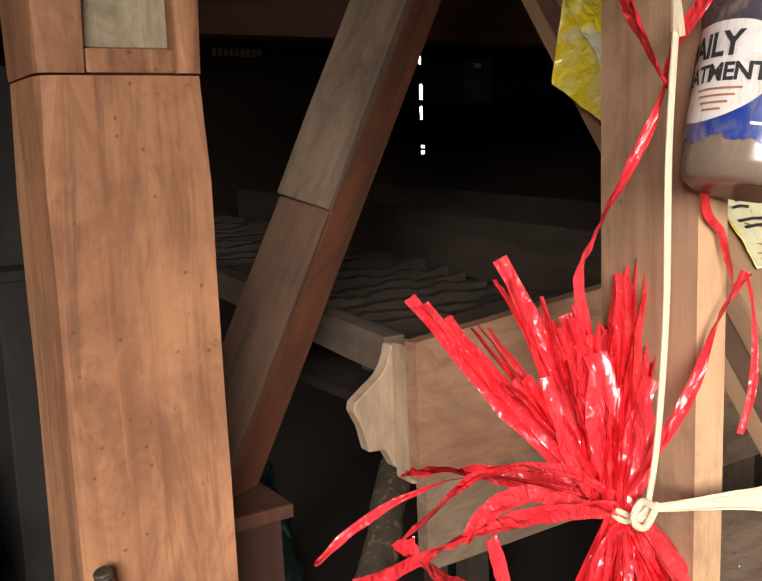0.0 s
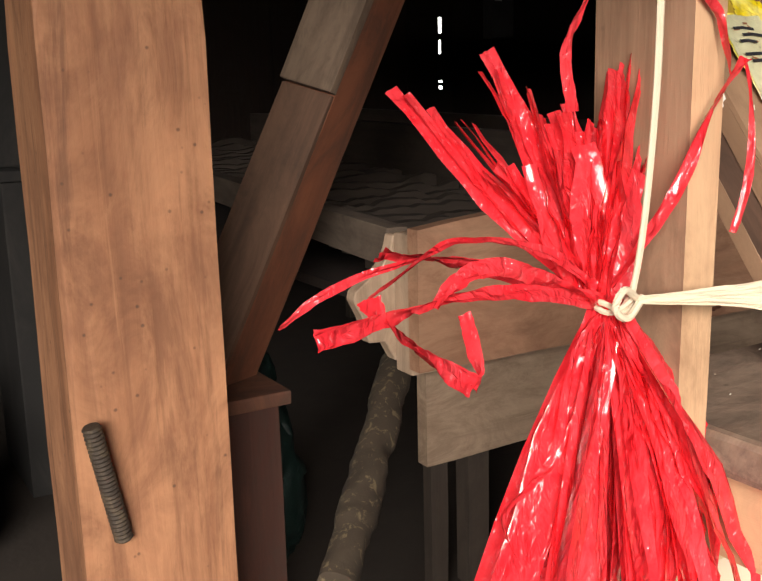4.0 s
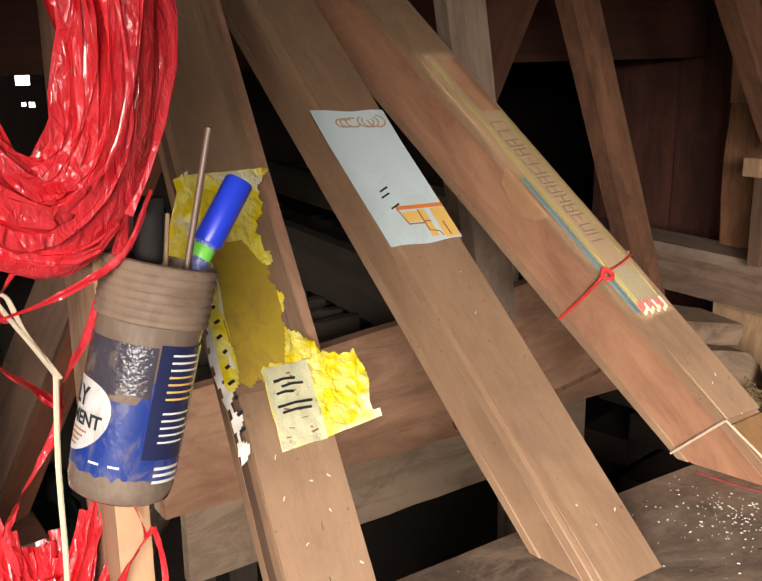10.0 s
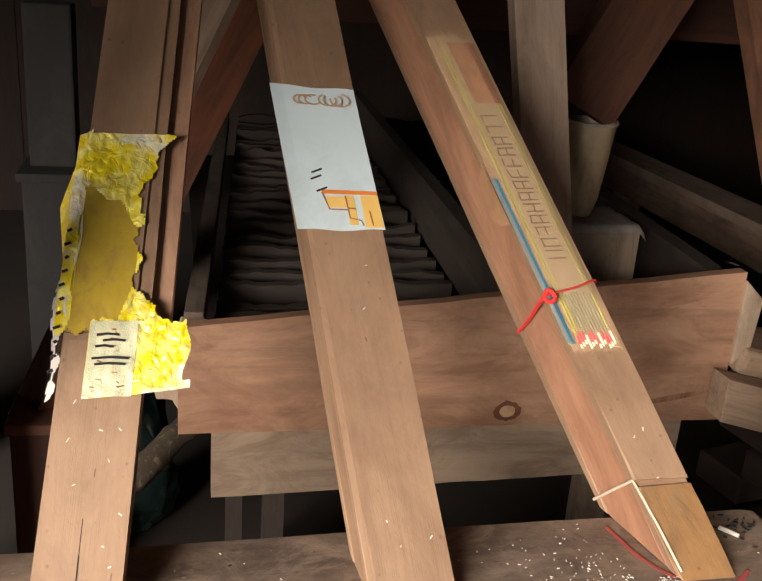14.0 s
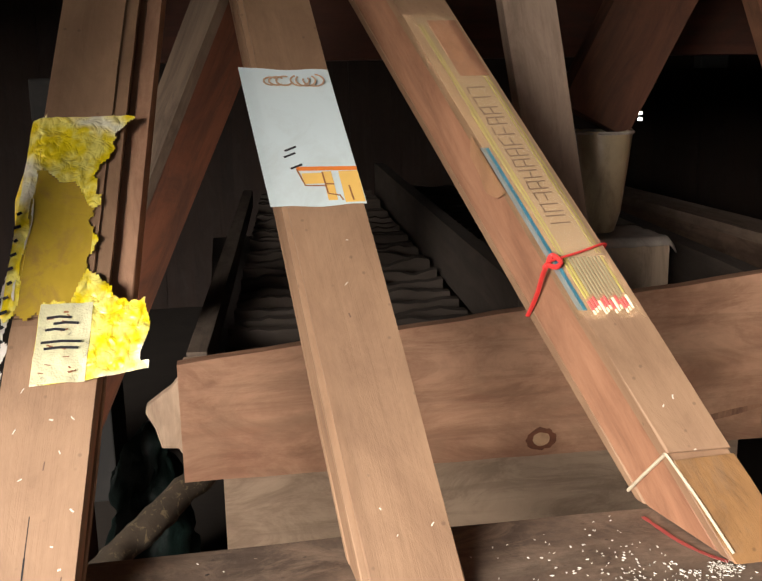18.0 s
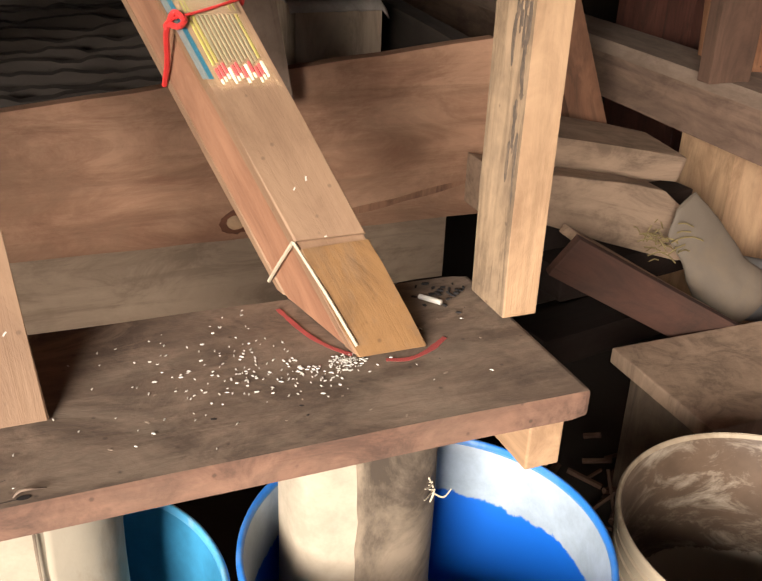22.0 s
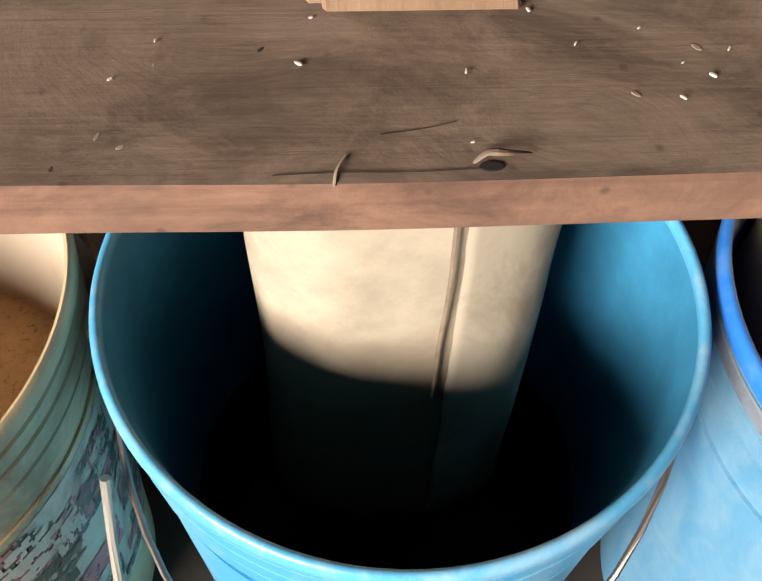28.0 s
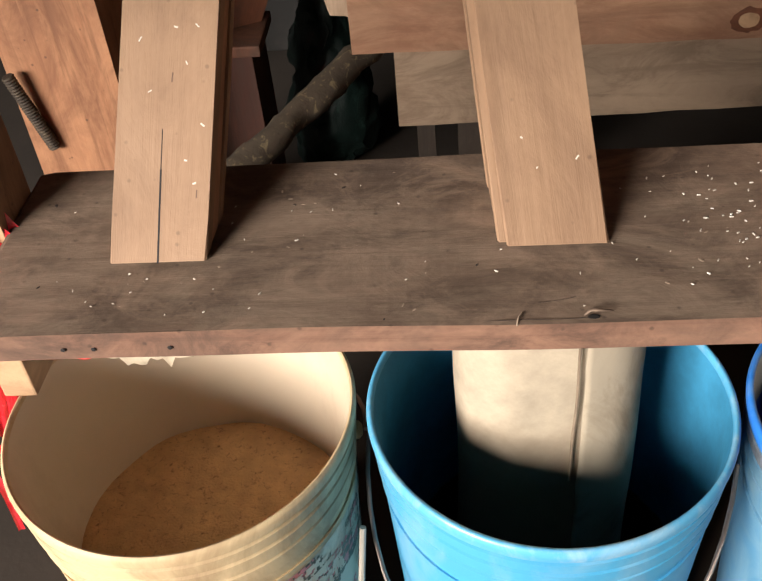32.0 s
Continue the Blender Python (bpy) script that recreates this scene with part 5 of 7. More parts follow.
# ---- the hanging red string, twine and bottle ----
def raffia_material():
    """Thin glossy plastic ribbon that lets some light through, creased along and across."""
    mat, nt, b = material("glossy red raffia", 0.2)
    n1 = node(nt, "TexNoise", Scale=48.0, Detail=5.0, Roughness=0.65)
    nt.links.new(mapped(nt, (1, 1, 1)), n1.inputs[0])
    n1b = node(nt, "TexNoise", Scale=150.0, Detail=2.0, Roughness=0.5, Distortion=0.8)
    nt.links.new(mapped(nt, (1, 1, 0.5)), n1b.inputs[0])
    n2 = node(nt, "TexNoise", Scale=330.0, Detail=3.0, Roughness=0.6)
    nt.links.new(mapped(nt, (1, 1, 0.45)), n2.inputs[0])
    col = mixed(nt, ramp(nt, n1.outputs[0], [(0.35, (0, 0, 0)), (0.65, (1, 1, 1))]), (0.90, 0.026, 0.042), (0.98, 0.080, 0.10))
    # pale pink flecks paint small glints into the ribbon's colour
    col = mixed(nt, ramp(nt, n2.outputs[0], [(0.60, (0, 0, 0)), (0.72, (0.35, 0.35, 0.35))]), col, (0.97, 0.40, 0.42))
    oi = nt.nodes.new("ShaderNodeObjectInfo")
    col = mixed(nt, ramp(nt, oi.outputs["Random"], [(0.05, (0.32, 0.32, 0.32)), (0.45, (0, 0, 0))]), col, (0.66, 0.014, 0.026))
    nt.links.new(col, b.inputs["Base Color"])
    b.inputs["Coat Weight"].default_value, b.inputs["Coat Roughness"].default_value = 1.0, 0.07
    b.inputs["IOR"].default_value = 1.6
    bumped(nt, b, n1b.outputs[0], 1.0, 0.0035)
    tr = nt.nodes.new("ShaderNodeBsdfTranslucent")
    nt.links.new(col, tr.inputs[0])
    mx = nt.nodes.new("ShaderNodeMixShader")
    mx.inputs[0].default_value = 0.42
    nt.links.new(b.outputs[0], mx.inputs[1])
    nt.links.new(tr.outputs[0], mx.inputs[2])
    nt.links.new(mx.outputs[0], nt.nodes["Material Output"].inputs[0])
    return mat


M_RAFFIA = raffia_material()
rs = random.Random(21)


def ribbon(bm, pts, width, twist=0.0, fold=0.35, taper=True, turn=None):
    """A flat crinkled plastic ribbon along points, split a little at its loose end."""
    pts = [Vector(p) for p in pts]
    ph = rs.uniform(0, math.pi) if turn is None else rs.gauss(0, turn)
    seed = rs.uniform(0, 90)
    rows = []
    n = len(pts)
    across = (-1.0, -0.62, -0.25, 0.1, 0.5, 0.8, 1.0)
    for i, p in enumerate(pts):
        d = (pts[min(i + 1, n - 1)] - pts[max(i - 1, 0)]).normalized()
        a = d.cross(Vector((0.31, -0.9, 0.3)))
        a = a.normalized() if a.length > 1e-3 else Vector((1, 0, 0))
        b = d.cross(a)
        t = ph + twist * i / n
        e, f = a * math.cos(t) + b * math.sin(t), b * math.cos(t) - a * math.sin(t)
        w = width / 2 * (0.45 + 0.55 * math.sin(math.pi * min(1, (i + 1) / n * 1.15)) if taper else 1) * rs.uniform(0.9, 1.08)
        rows.append([bm.verts.new(p + e * w * q + f * w * fold * (noise.noise(Vector((q * 1.6, i * 0.35, seed))) * 1.7 + 0.22 * math.sin(q * 8 + seed))) for q in across])
    for p, q in zip(rows, rows[1:]):
        for k in range(len(across) - 1):
            bm.faces.new((p[k], p[k + 1], q[k + 1], q[k]))


skein = thing("raffia_skein", (0.06, 0.09, 0.9), "looped skein of glossy red plastic raffia", "string")
bm = bmesh.new()
for k in range(84):
    f = rs.random()
    hw, hh = 0.027 + 0.043 * f, 0.072 + 0.044 * f
    cx, cz = 0.064 + rs.gauss(0, 0.004), 1.015 + rs.gauss(0, 0.006)
    dy = rs.uniform(-0.022, 0.018) * (1 - abs(2 * f - 1) * 0.5)
    ph, amp = rs.uniform(0, 6.3), rs.uniform(0.001, 0.008)
    t0 = rs.uniform(0, 6.3)
    pts = []
    for q in range(27):
        t = t0 + q / 26 * rs.choice((6.28, 6.0)) if q == 0 else t0 + q / 26 * 6.2
        pin = 1 - 0.55 * max(0, math.sin(t)) ** 3
        pts.append((cx + (hw + amp * math.sin(3 * t + ph)) * math.cos(t) * pin, 0.082 + dy * pin + 0.004 * math.sin(2 * t + ph), cz + (hh + amp * math.cos(2 * t + ph)) * math.sin(t)))
    ribbon(bm, pts, rs.uniform(0.010, 0.024), rs.uniform(-1.4, 1.4), fold=0.3, turn=0.5)
pieces("strand", bm, M_RAFFIA, skein, smooth=75)
for pts, w in (([(0.02, 0.075, 1.02), (-0.018, 0.07, 0.99), (-0.032, 0.07, 0.945), (-0.022, 0.07, 0.90), (0.0, 0.07, 0.878), (0.028, 0.07, 0.872), (0.065, 0.07, 0.878), (0.105, 0.07, 0.897), (0.125, 0.075, 0.93)], 0.0045),
               ([(0.0, 0.08, 0.945), (0.012, 0.085, 0.905), (0.025, 0.095, 0.872), (0.034, 0.105, 0.845), (0.055, 0.112, 0.822), (0.076, 0.115, 0.802)], 0.0085),
               ([(0.115, 0.08, 0.93), (0.106, 0.085, 0.89), (0.097, 0.095, 0.862), (0.086, 0.105, 0.835), (0.077, 0.114, 0.815), (0.075, 0.116, 0.80)], 0.0085),
               ([(0.06, 0.085, 0.90), (0.05, 0.095, 0.885), (0.043, 0.10, 0.868), (0.052, 0.10, 0.862)], 0.006),
               ([(0.076, 0.116, 0.803), (0.072, 0.12, 0.785), (0.055, 0.125, 0.755), (0.045, 0.13, 0.735), (0.04, 0.135, 0.715), (0.045, 0.135, 0.69)], 0.0055),
               ([(0.088, 0.10, 0.82), (0.095, 0.11, 0.78), (0.1, 0.112, 0.745), (0.112, 0.112, 0.73), (0.118, 0.11, 0.705)], 0.0045)):
    bm = bmesh.new()
    ribbon(bm, spline(pts, 7), w, rs.uniform(3, 6), taper=False)
    part("loose_strand", bm, M_RAFFIA, skein, "loose red strand", smooth=75)

tassel = thing("raffia_tassel", (0.06, 0.12, 0.6), "bunch of cut red raffia tied at its waist", "string")
knot_at = Vector((0.057, 0.122, 0.603))
def lock(root, tip, count, width, spread, bend=0.0, sag=0.0):
    """A clump of flat ribbons lying close together from the knot to a ragged tip."""
    bm = bmesh.new()
    root, tip = Vector(root), Vector(tip)
    way = tip - root
    across = way.cross(Vector((0.2, 1, 0.1))).normalized()
    count = max(2, int(count * 0.75))
    for k in range(count):
        off = across * (((k + 0.5) / count - 0.5) * spread + rs.gauss(0, spread * 0.08)) + Vector((0, rs.gauss(0, 0.003), 0))
        ln = rs.uniform(0.86, 1.0)
        pts = []
        for q in range(11):
            f = q / 10
            pts.append(root + Vector((rs.gauss(0, 0.0006), rs.gauss(0, 0.0006), 0)) + way * ln * f + off * f ** 0.7 + across * bend * math.sin(math.pi * f) + Vector((0, 0, -sag * f * f)))
        ribbon(bm, pts, width * 1.9 * rs.uniform(0.75, 1.2), rs.uniform(-0.5, 0.5), fold=0.3, turn=0.3)
    pieces("strand", bm, M_RAFFIA, tassel, smooth=75)


for tip, count, width, spread, bend in (((0.001, 0.206, 0.705), 5, 0.007, 0.009, 0.004), ((0.025, 0.20, 0.692), 4, 0.008, 0.010, 0.0), ((0.039, 0.195, 0.719), 5, 0.008, 0.010, -0.002),
                                        ((0.046, 0.180, 0.712), 5, 0.010, 0.012, 0.003), ((0.060, 0.172, 0.690), 6, 0.011, 0.018, 0.0), ((0.074, 0.18, 0.703), 5, 0.010, 0.012, -0.003),
                                        ((0.083, 0.165, 0.690), 6, 0.012, 0.020, 0.0), ((0.096, 0.16, 0.690), 6, 0.011, 0.016, 0.0), ((0.102, 0.165, 0.716), 6, 0.010, 0.013, 0.0),
                                        ((0.112, 0.16, 0.729), 3, 0.006, 0.006, 0.0), ((0.138, 0.165, 0.712), 3, 0.006, 0.008, 0.0), ((0.040, 0.15, 0.672), 6, 0.011, 0.024, 0.002),
                                        ((0.075, 0.145, 0.672), 7, 0.012, 0.034, 0.0), ((0.020, 0.165, 0.668), 4, 0.009, 0.012, 0.0)):
    lock(knot_at + Vector((rs.gauss(0, 0.004), rs.gauss(0.002, 0.003), 0)), tip, count, width, spread, bend)
bm = bmesh.new()
for k in range(72):
    a, b = rs.gauss(0.16, 0.20), rs.gauss(-0.03, 0.10)
    ln = rs.uniform(0.15, 0.19) if a > 0.08 else rs.uniform(0.28, 0.44)
    d = Vector((math.sin(a), b, -math.cos(a))).normalized()
    pts = []
    for q in range(10):
        f = q / 9
        pts.append(knot_at + Vector((rs.gauss(0, 0.0012), rs.gauss(0, 0.0012), 0)) + d * ln * f + Vector((0.02 * math.sin(f * 2.2) * math.copysign(1, a), 0, 0)) + Vector((rs.gauss(0, 0.0015), rs.gauss(0, 0.0015), 0)) * f)
        if pts[-1].z < 0.42:
            pts[-1].x = min(pts[-1].x, 0.086 - 0.2 * (0.42 - pts[-1].z))
    ribbon(bm, pts, rs.uniform(0.013, 0.024), rs.uniform(-0.8, 0.8), fold=0.3, turn=0.4)
pieces("strand", bm, M_RAFFIA, tassel, smooth=75)
for pts, w in (([(0.05, 0.12, 0.605), (0.015, 0.117, 0.614), (-0.020, 0.117, 0.618), (-0.045, 0.118, 0.616), (-0.067, 0.118, 0.613), (-0.097, 0.118, 0.610)], 0.0085),
               ([(0.05, 0.122, 0.61), (0.03, 0.122, 0.625), (0.009, 0.122, 0.634), (-0.015, 0.122, 0.640), (-0.039, 0.122, 0.638), (-0.071, 0.122, 0.622)], 0.0055),
               ([(-0.071, 0.122, 0.622), (-0.066, 0.121, 0.613), (-0.051, 0.121, 0.600), (-0.036, 0.122, 0.588), (-0.020, 0.122, 0.577)], 0.0105),
               ([(-0.022, 0.122, 0.577), (-0.016, 0.124, 0.581), (-0.019, 0.124, 0.594), (-0.024, 0.124, 0.609)], 0.0065),
               ([(0.052, 0.14, 0.606), (0.02, 0.155, 0.617), (-0.008, 0.165, 0.624), (-0.038, 0.168, 0.630)], 0.013),
               ([(0.045, 0.135, 0.609), (-0.01, 0.145, 0.628), (-0.046, 0.15, 0.627), (-0.077, 0.15, 0.619), (-0.097, 0.15, 0.608)], 0.004),
               ([(0.05, 0.12, 0.606), (0.030, 0.116, 0.613), (0.008, 0.115, 0.622), (-0.012, 0.115, 0.629), (-0.031, 0.115, 0.627), (-0.045, 0.115, 0.616)], 0.0085),
               ([(0.058, 0.122, 0.61), (0.085, 0.112, 0.65), (0.105, 0.108, 0.69), (0.122, 0.105, 0.712)], 0.0065),
               ([(0.122, 0.105, 0.712), (0.126, 0.103, 0.685), (0.124, 0.102, 0.655), (0.118, 0.104, 0.632)], 0.004),
               ([(0.05, 0.12, 0.60), (0.037, 0.12, 0.588), (0.03, 0.12, 0.567), (0.024, 0.12, 0.538), (0.01, 0.12, 0.526), (-0.004, 0.12, 0.518), (-0.005, 0.12, 0.507), (0.005, 0.12, 0.49), (0.02, 0.12, 0.479), (0.03, 0.12, 0.47)], 0.005),
               ([(0.05, 0.118, 0.60), (0.043, 0.118, 0.587), (0.041, 0.118, 0.564), (0.031, 0.118, 0.548), (0.027, 0.118, 0.531), (0.032, 0.118, 0.511), (0.027, 0.118, 0.495), (0.008, 0.118, 0.489)], 0.005)):
    bm = bmesh.new()
    ribbon(bm, spline(pts, 7), w, rs.uniform(2, 5), taper=False)
    part("loose_strand", bm, M_RAFFIA, tassel, "loose red strand", smooth=75)

twine = thing("cream_twine", (0.06, 0.11, 0.6), "cream plastic twine tied round the red bunch", "twine")
bm = tube(bmesh.new(), spline([(0.073, 0.108, 0.824), (0.069, 0.108, 0.77), (0.067, 0.107, 0.70), (0.063, 0.108, 0.64), (0.06, 0.111, 0.607)], 6), 0.0018, 7, 0.6)
part("hanging_length", bm, M_STRING, twine)
bm = tube(bmesh.new(), spline([(0.073, 0.108, 0.824), (0.062, 0.10, 0.843), (0.047, 0.098, 0.868), (0.043, 0.098, 0.877), (0.049, 0.097, 0.876), (0.056, 0.099, 0.856), (0.067, 0.103, 0.836), (0.075, 0.107, 0.822)], 6), 0.0021, 7, 0.6)
part("loop", bm, M_STRING, twine)
bm = tube(bmesh.new(), spline([knot_at + Vector((0.0095 * math.cos(t), 0.0095 * math.sin(t), 0.0025 * math.sin(t * 2.3))) for t in [k * 0.55 for k in range(26)]], 2), 0.0021, 6, 0.7)
part("binding", bm, M_STRING, twine)
bm = tube(bmesh.new(), spline([(0.064, 0.111, 0.606), (0.052, 0.108, 0.612), (0.047, 0.108, 0.604), (0.055, 0.108, 0.599), (0.066, 0.11, 0.607)], 6), 0.0018, 7)
part("knot", bm, M_STRING, twine)
bm = bmesh.new()
for k in range(6):
    dz, dy = (k - 2.5) * 0.0018, rs.uniform(-0.002, 0.002)
    ribbon(bm, spline([(0.062, 0.109, 0.606), (0.085, 0.099 + dy, 0.606 + dz * 0.4), (0.108, 0.088 + dy, 0.606 + dz * 0.9), (0.131 + rs.uniform(-0.004, 0.006), 0.077 + dy, 0.605 + dz * 1.8)], 6), 0.0036, rs.uniform(-0.6, 0.6), taper=False, turn=0.4)
pieces("side_length", bm, M_STRING, twine)

# bottle cut open as a pen holder
M_PET = plain("dusty clear bottle plastic", (0.17, 0.125, 0.095), 0.25, vary=0.25, dirt=(0.33, 0.26, 0.2), dirt_amount=0.6, dirt_scale=25, bump=0.15)
M_THREAD = plain("dusty brown bottle collar", (0.235, 0.165, 0.115), 0.7, vary=0.25, scale=30, dirt=(0.15, 0.10, 0.07), dirt_amount=0.7, dirt_scale=40, bump=0.8)
M_LABEL = plain("dark blue bottle label", (0.016, 0.04, 0.22), 0.28, vary=0.35, scale=25, dirt=(0.20, 0.18, 0.18), dirt_amount=0.8, dirt_scale=60, dirt_edge=(0.48, 0.66), bump=0.3)
M_LABEL_DARK = plain("navy bottle label", (0.02, 0.025, 0.075), 0.25, vary=0.2, scale=25, bump=0.1)
M_LABEL_WHITE = plain("white bottle label", (0.62, 0.60, 0.58), 0.35, vary=0.1, dirt=(0.33, 0.28, 0.23), dirt_amount=0.7, dirt_scale=70, dirt_edge=(0.5, 0.66), bump=0.05)
M_PENBLUE = plain("bright blue pen cap", (0.02, 0.05, 0.62), 0.35, bump=0.03)
M_GREEN = plain("bright green print", (0.18, 0.6, 0.08), 0.4, bump=0)
b_foot, b_top = Vector((0.0965, 0.0875, 0.752)), Vector((0.134, 0.0895, 0.886))
BM = along(b_foot, b_top, (1, 0, 0))
HB = (b_top - b_foot).length
bottle = thing("bottle_holder", b_foot, "cut-open bottle with a blue label hung up as a pen holder", "bottle")
rb_ = 0.0305
prof = [(0.0, 0.004), (rb_ * 0.8, 0.0), (rb_ * 0.95, 0.003), (rb_, 0.010), (rb_, HB - 0.036), (rb_ * 1.01, HB - 0.034)]
part("body", lathe(prof, 48), M_PET, bottle, "", BM, smooth=50)
prof = [(rb_ * 1.01, HB - 0.034)]
for k in range(7):
    z = HB - 0.034 + k * 0.00486
    prof += [(rb_ * 1.072, z + 0.0008), (rb_ * 1.085, z + 0.0022), (rb_ * 1.075, z + 0.0036), (rb_ * 1.052, z + 0.0044)]
prof += [(rb_ * 1.06, HB), (rb_ * 0.98, HB + 0.0008), (rb_ * 0.96, HB - 0.02), (rb_ * 0.96, 0.03), (0, 0.012)]
part("collar", lathe(prof, 48), M_THREAD, bottle, "dusty ribbed collar", BM, smooth=40)


def wrap(t0, t1, z0, z1, r, mat, label, keep=None, n=28, m=14, low=None, high=None):
    """A curved patch on the bottle between two angles; -90 degrees faces the front."""
    bm = bmesh.new()
    g = {}
    for i in range(n + 1):
        for j in range(m + 1):
            t = radians(t0 + (t1 - t0) * i / n)
            f0, f1 = low(i / n) if low else 0.0, high(i / n) if high else 1.0
            g[i, j] = bm.verts.new((r * math.cos(t), r * math.sin(t), z0 + (z1 - z0) * (f0 + (f1 - f0) * j / m)))
    for i in range(n):
        for j in range(m):
            if not keep or keep((i + 0.5) / n, (j + 0.5) / m):
                bm.faces.new((g[i, j], g[i + 1, j], g[i + 1, j + 1], g[i, j + 1]))
    bmesh.ops.delete(bm, geom=[v for v in bm.verts if not v.link_faces], context="VERTS")
    return part("label_print", bm, mat, bottle, label, BM, smooth=60)


L0 = rb_ + 0.0004
wrap(-230, 0, 0.014, HB - 0.042, L0, M_LABEL, "blue printed label", n=110, m=12, low=lambda i: 0.04 + 0.05 * noise.noise(Vector((i * 11, 1, 0))) + 0.03 * noise.noise(Vector((i * 37, 5, 0))),
     high=lambda i: 0.56 + 0.3 * max(0, min(1, (i - 0.52) / 0.1)) + 0.03 * noise.noise(Vector((i * 18, 3, 0))))
M_LABEL_CLEAR = plain("dusty dark clear label", (0.055, 0.05, 0.065), 0.16, vary=0.4, scale=40, dirt=(0.20, 0.155, 0.12), dirt_amount=0.8, dirt_scale=45, dirt_edge=(0.5, 0.66), bump=0.8)
wrap(-228, -98, 0.062, HB - 0.045, L0 + 0.0001, M_LABEL_CLEAR, "dusty dark see-through label part", n=60, m=30, low=lambda i: 0.06 + 0.06 * math.sin(i * 9))
wrap(-96, 0, 0.03, HB - 0.043, L0 + 0.0003, M_LABEL_DARK, "navy text panel")
wrap(-244, -134, 0.024, 0.070, L0 + 0.0004, M_LABEL_WHITE, "white label window", n=80, m=20, low=lambda i: 0.62 - 0.6 * math.sqrt(max(0, 1 - ((i - 0.42) / 0.58) ** 2)), high=lambda i: 0.62 + 0.36 * math.sqrt(max(0, 1 - ((i - 0.42) / 0.58) ** 4)))
for k in range(13):
    z = HB - 0.049 - k * 0.0042
    if k != 7:
        wrap(-82, -82 + (44 if k % 3 else 36), z, z + 0.0012, L0 + 0.0006, M_INK_WHITE if k < 3 or k > 6 else M_INK_YELLOW, "small unreadable text bar", n=8, m=1)
for k in range(3):
    wrap(-80, -42, 0.024 - k * 0.004, 0.0258 - k * 0.004, L0 + 0.0006, M_INK_WHITE, "small unreadable text bar", n=6, m=1)
for k in range(2):
    wrap(-150 + 22 * k, -138 + 22 * k, 0.0235, 0.0247, L0 + 0.0006, M_INK_WHITE, "small unreadable text bar", n=4, m=1)


def lettering(text, t0, z, size, r, spacing=1.0):
    """Words bent round the bottle."""
    cu = bpy.data.curves.new("lettering", "FONT")
    cu.body, cu.size, cu.extrude, cu.space_character = text, size, 0.0, spacing
    cu.offset = size * 0.03
    tmp = bpy.data.objects.new("lettering", cu)
    me = bpy.data.meshes.new_from_object(tmp)
    bpy.data.objects.remove(tmp)
    bm = bmesh.new()
    bm.from_mesh(me)
    bpy.data.meshes.remove(me)
    bmesh.ops.subdivide_edges(bm, edges=[e for e in bm.edges if e.calc_length() > 0.003], cuts=2)
    for v in bm.verts:
        t = radians(t0) + v.co.x / r
        v.co = Vector((r * math.cos(t), r * math.sin(t), z + v.co.y))
    return part("lettering", bm, M_INK_BLACK, bottle, "black lettering", BM)


lettering("DAILY", -238, 0.0535, 0.0150, L0 + 0.0008, 0.95)
lettering("TREATMENT", -249, 0.0425, 0.0108, L0 + 0.0008, 0.95)
for k in range(4):
    wrap(-203 + 3 * k, -160 - 5 * k, 0.0385 - k * 0.003, 0.0395 - k * 0.003, L0 + 0.0007, M_INK_BROWN, "small unreadable text bar", n=8, m=1)
# pens standing in the bottle
def rod_thing(name, p, q, r, mat, label, category, extra=()):
    m = along(p, q)
    ln = (Vector(q) - Vector(p)).length
    t = thing(name, p, label, category)
    part("shaft", lathe([(0, 0), (r, 0.0005), (r, ln - 0.001), (0, ln)], 16), mat, t, "", m, smooth=40)
    for nm, z0, z1, rr, mt, lab in extra:
        part(nm, lathe([(0, z0), (rr * 0.97, z0 + 0.0003), (rr, z0 + 0.001), (rr, z1 - 0.0015), (rr * 0.9, z1 - 0.0003), (0, z1)], 16), mt, t, lab, m, smooth=40)
    return t


M_DULL = plain("dull brown metal", (0.20, 0.14, 0.11), 0.5, 0.4, vary=0.2)
M_MARKER = plain("printed marker barrel", (0.10, 0.14, 0.42), 0.35, vary=0.4, scale=120, dirt=(0.7, 0.7, 0.72), dirt_amount=0.9, dirt_scale=160)
rod_thing("marker_pen", (0.094, 0.086, 0.792), (0.190, 0.099, 0.926), 0.0066, M_MARKER, "blue-capped marker pen standing in the bottle", "pen",
          (("cap", 0.122, 0.166, 0.0088, M_PENBLUE, "bright blue cap"), ("sticker", 0.112, 0.121, 0.0069, M_GREEN, "green sticker")))
rod_thing("thin_rod", (0.127, 0.083, 0.80), (0.163, 0.078, 0.962), 0.0020, M_DULL, "thin grey metal rod standing in the bottle", "rod")
rod_thing("black_marker", (0.118, 0.093, 0.80), (0.132, 0.097, 0.922), 0.0075, M_BLACK, "black marker pen standing in the bottle", "pen", (("cap", 0.085, 0.1235, 0.0085, M_BLACK, ""),))
rod_thing("wood_splint", (0.128, 0.092, 0.80), (0.143, 0.1, 0.912), 0.0018, M_PALE, "pale wooden splint standing in the bottle", "stick")

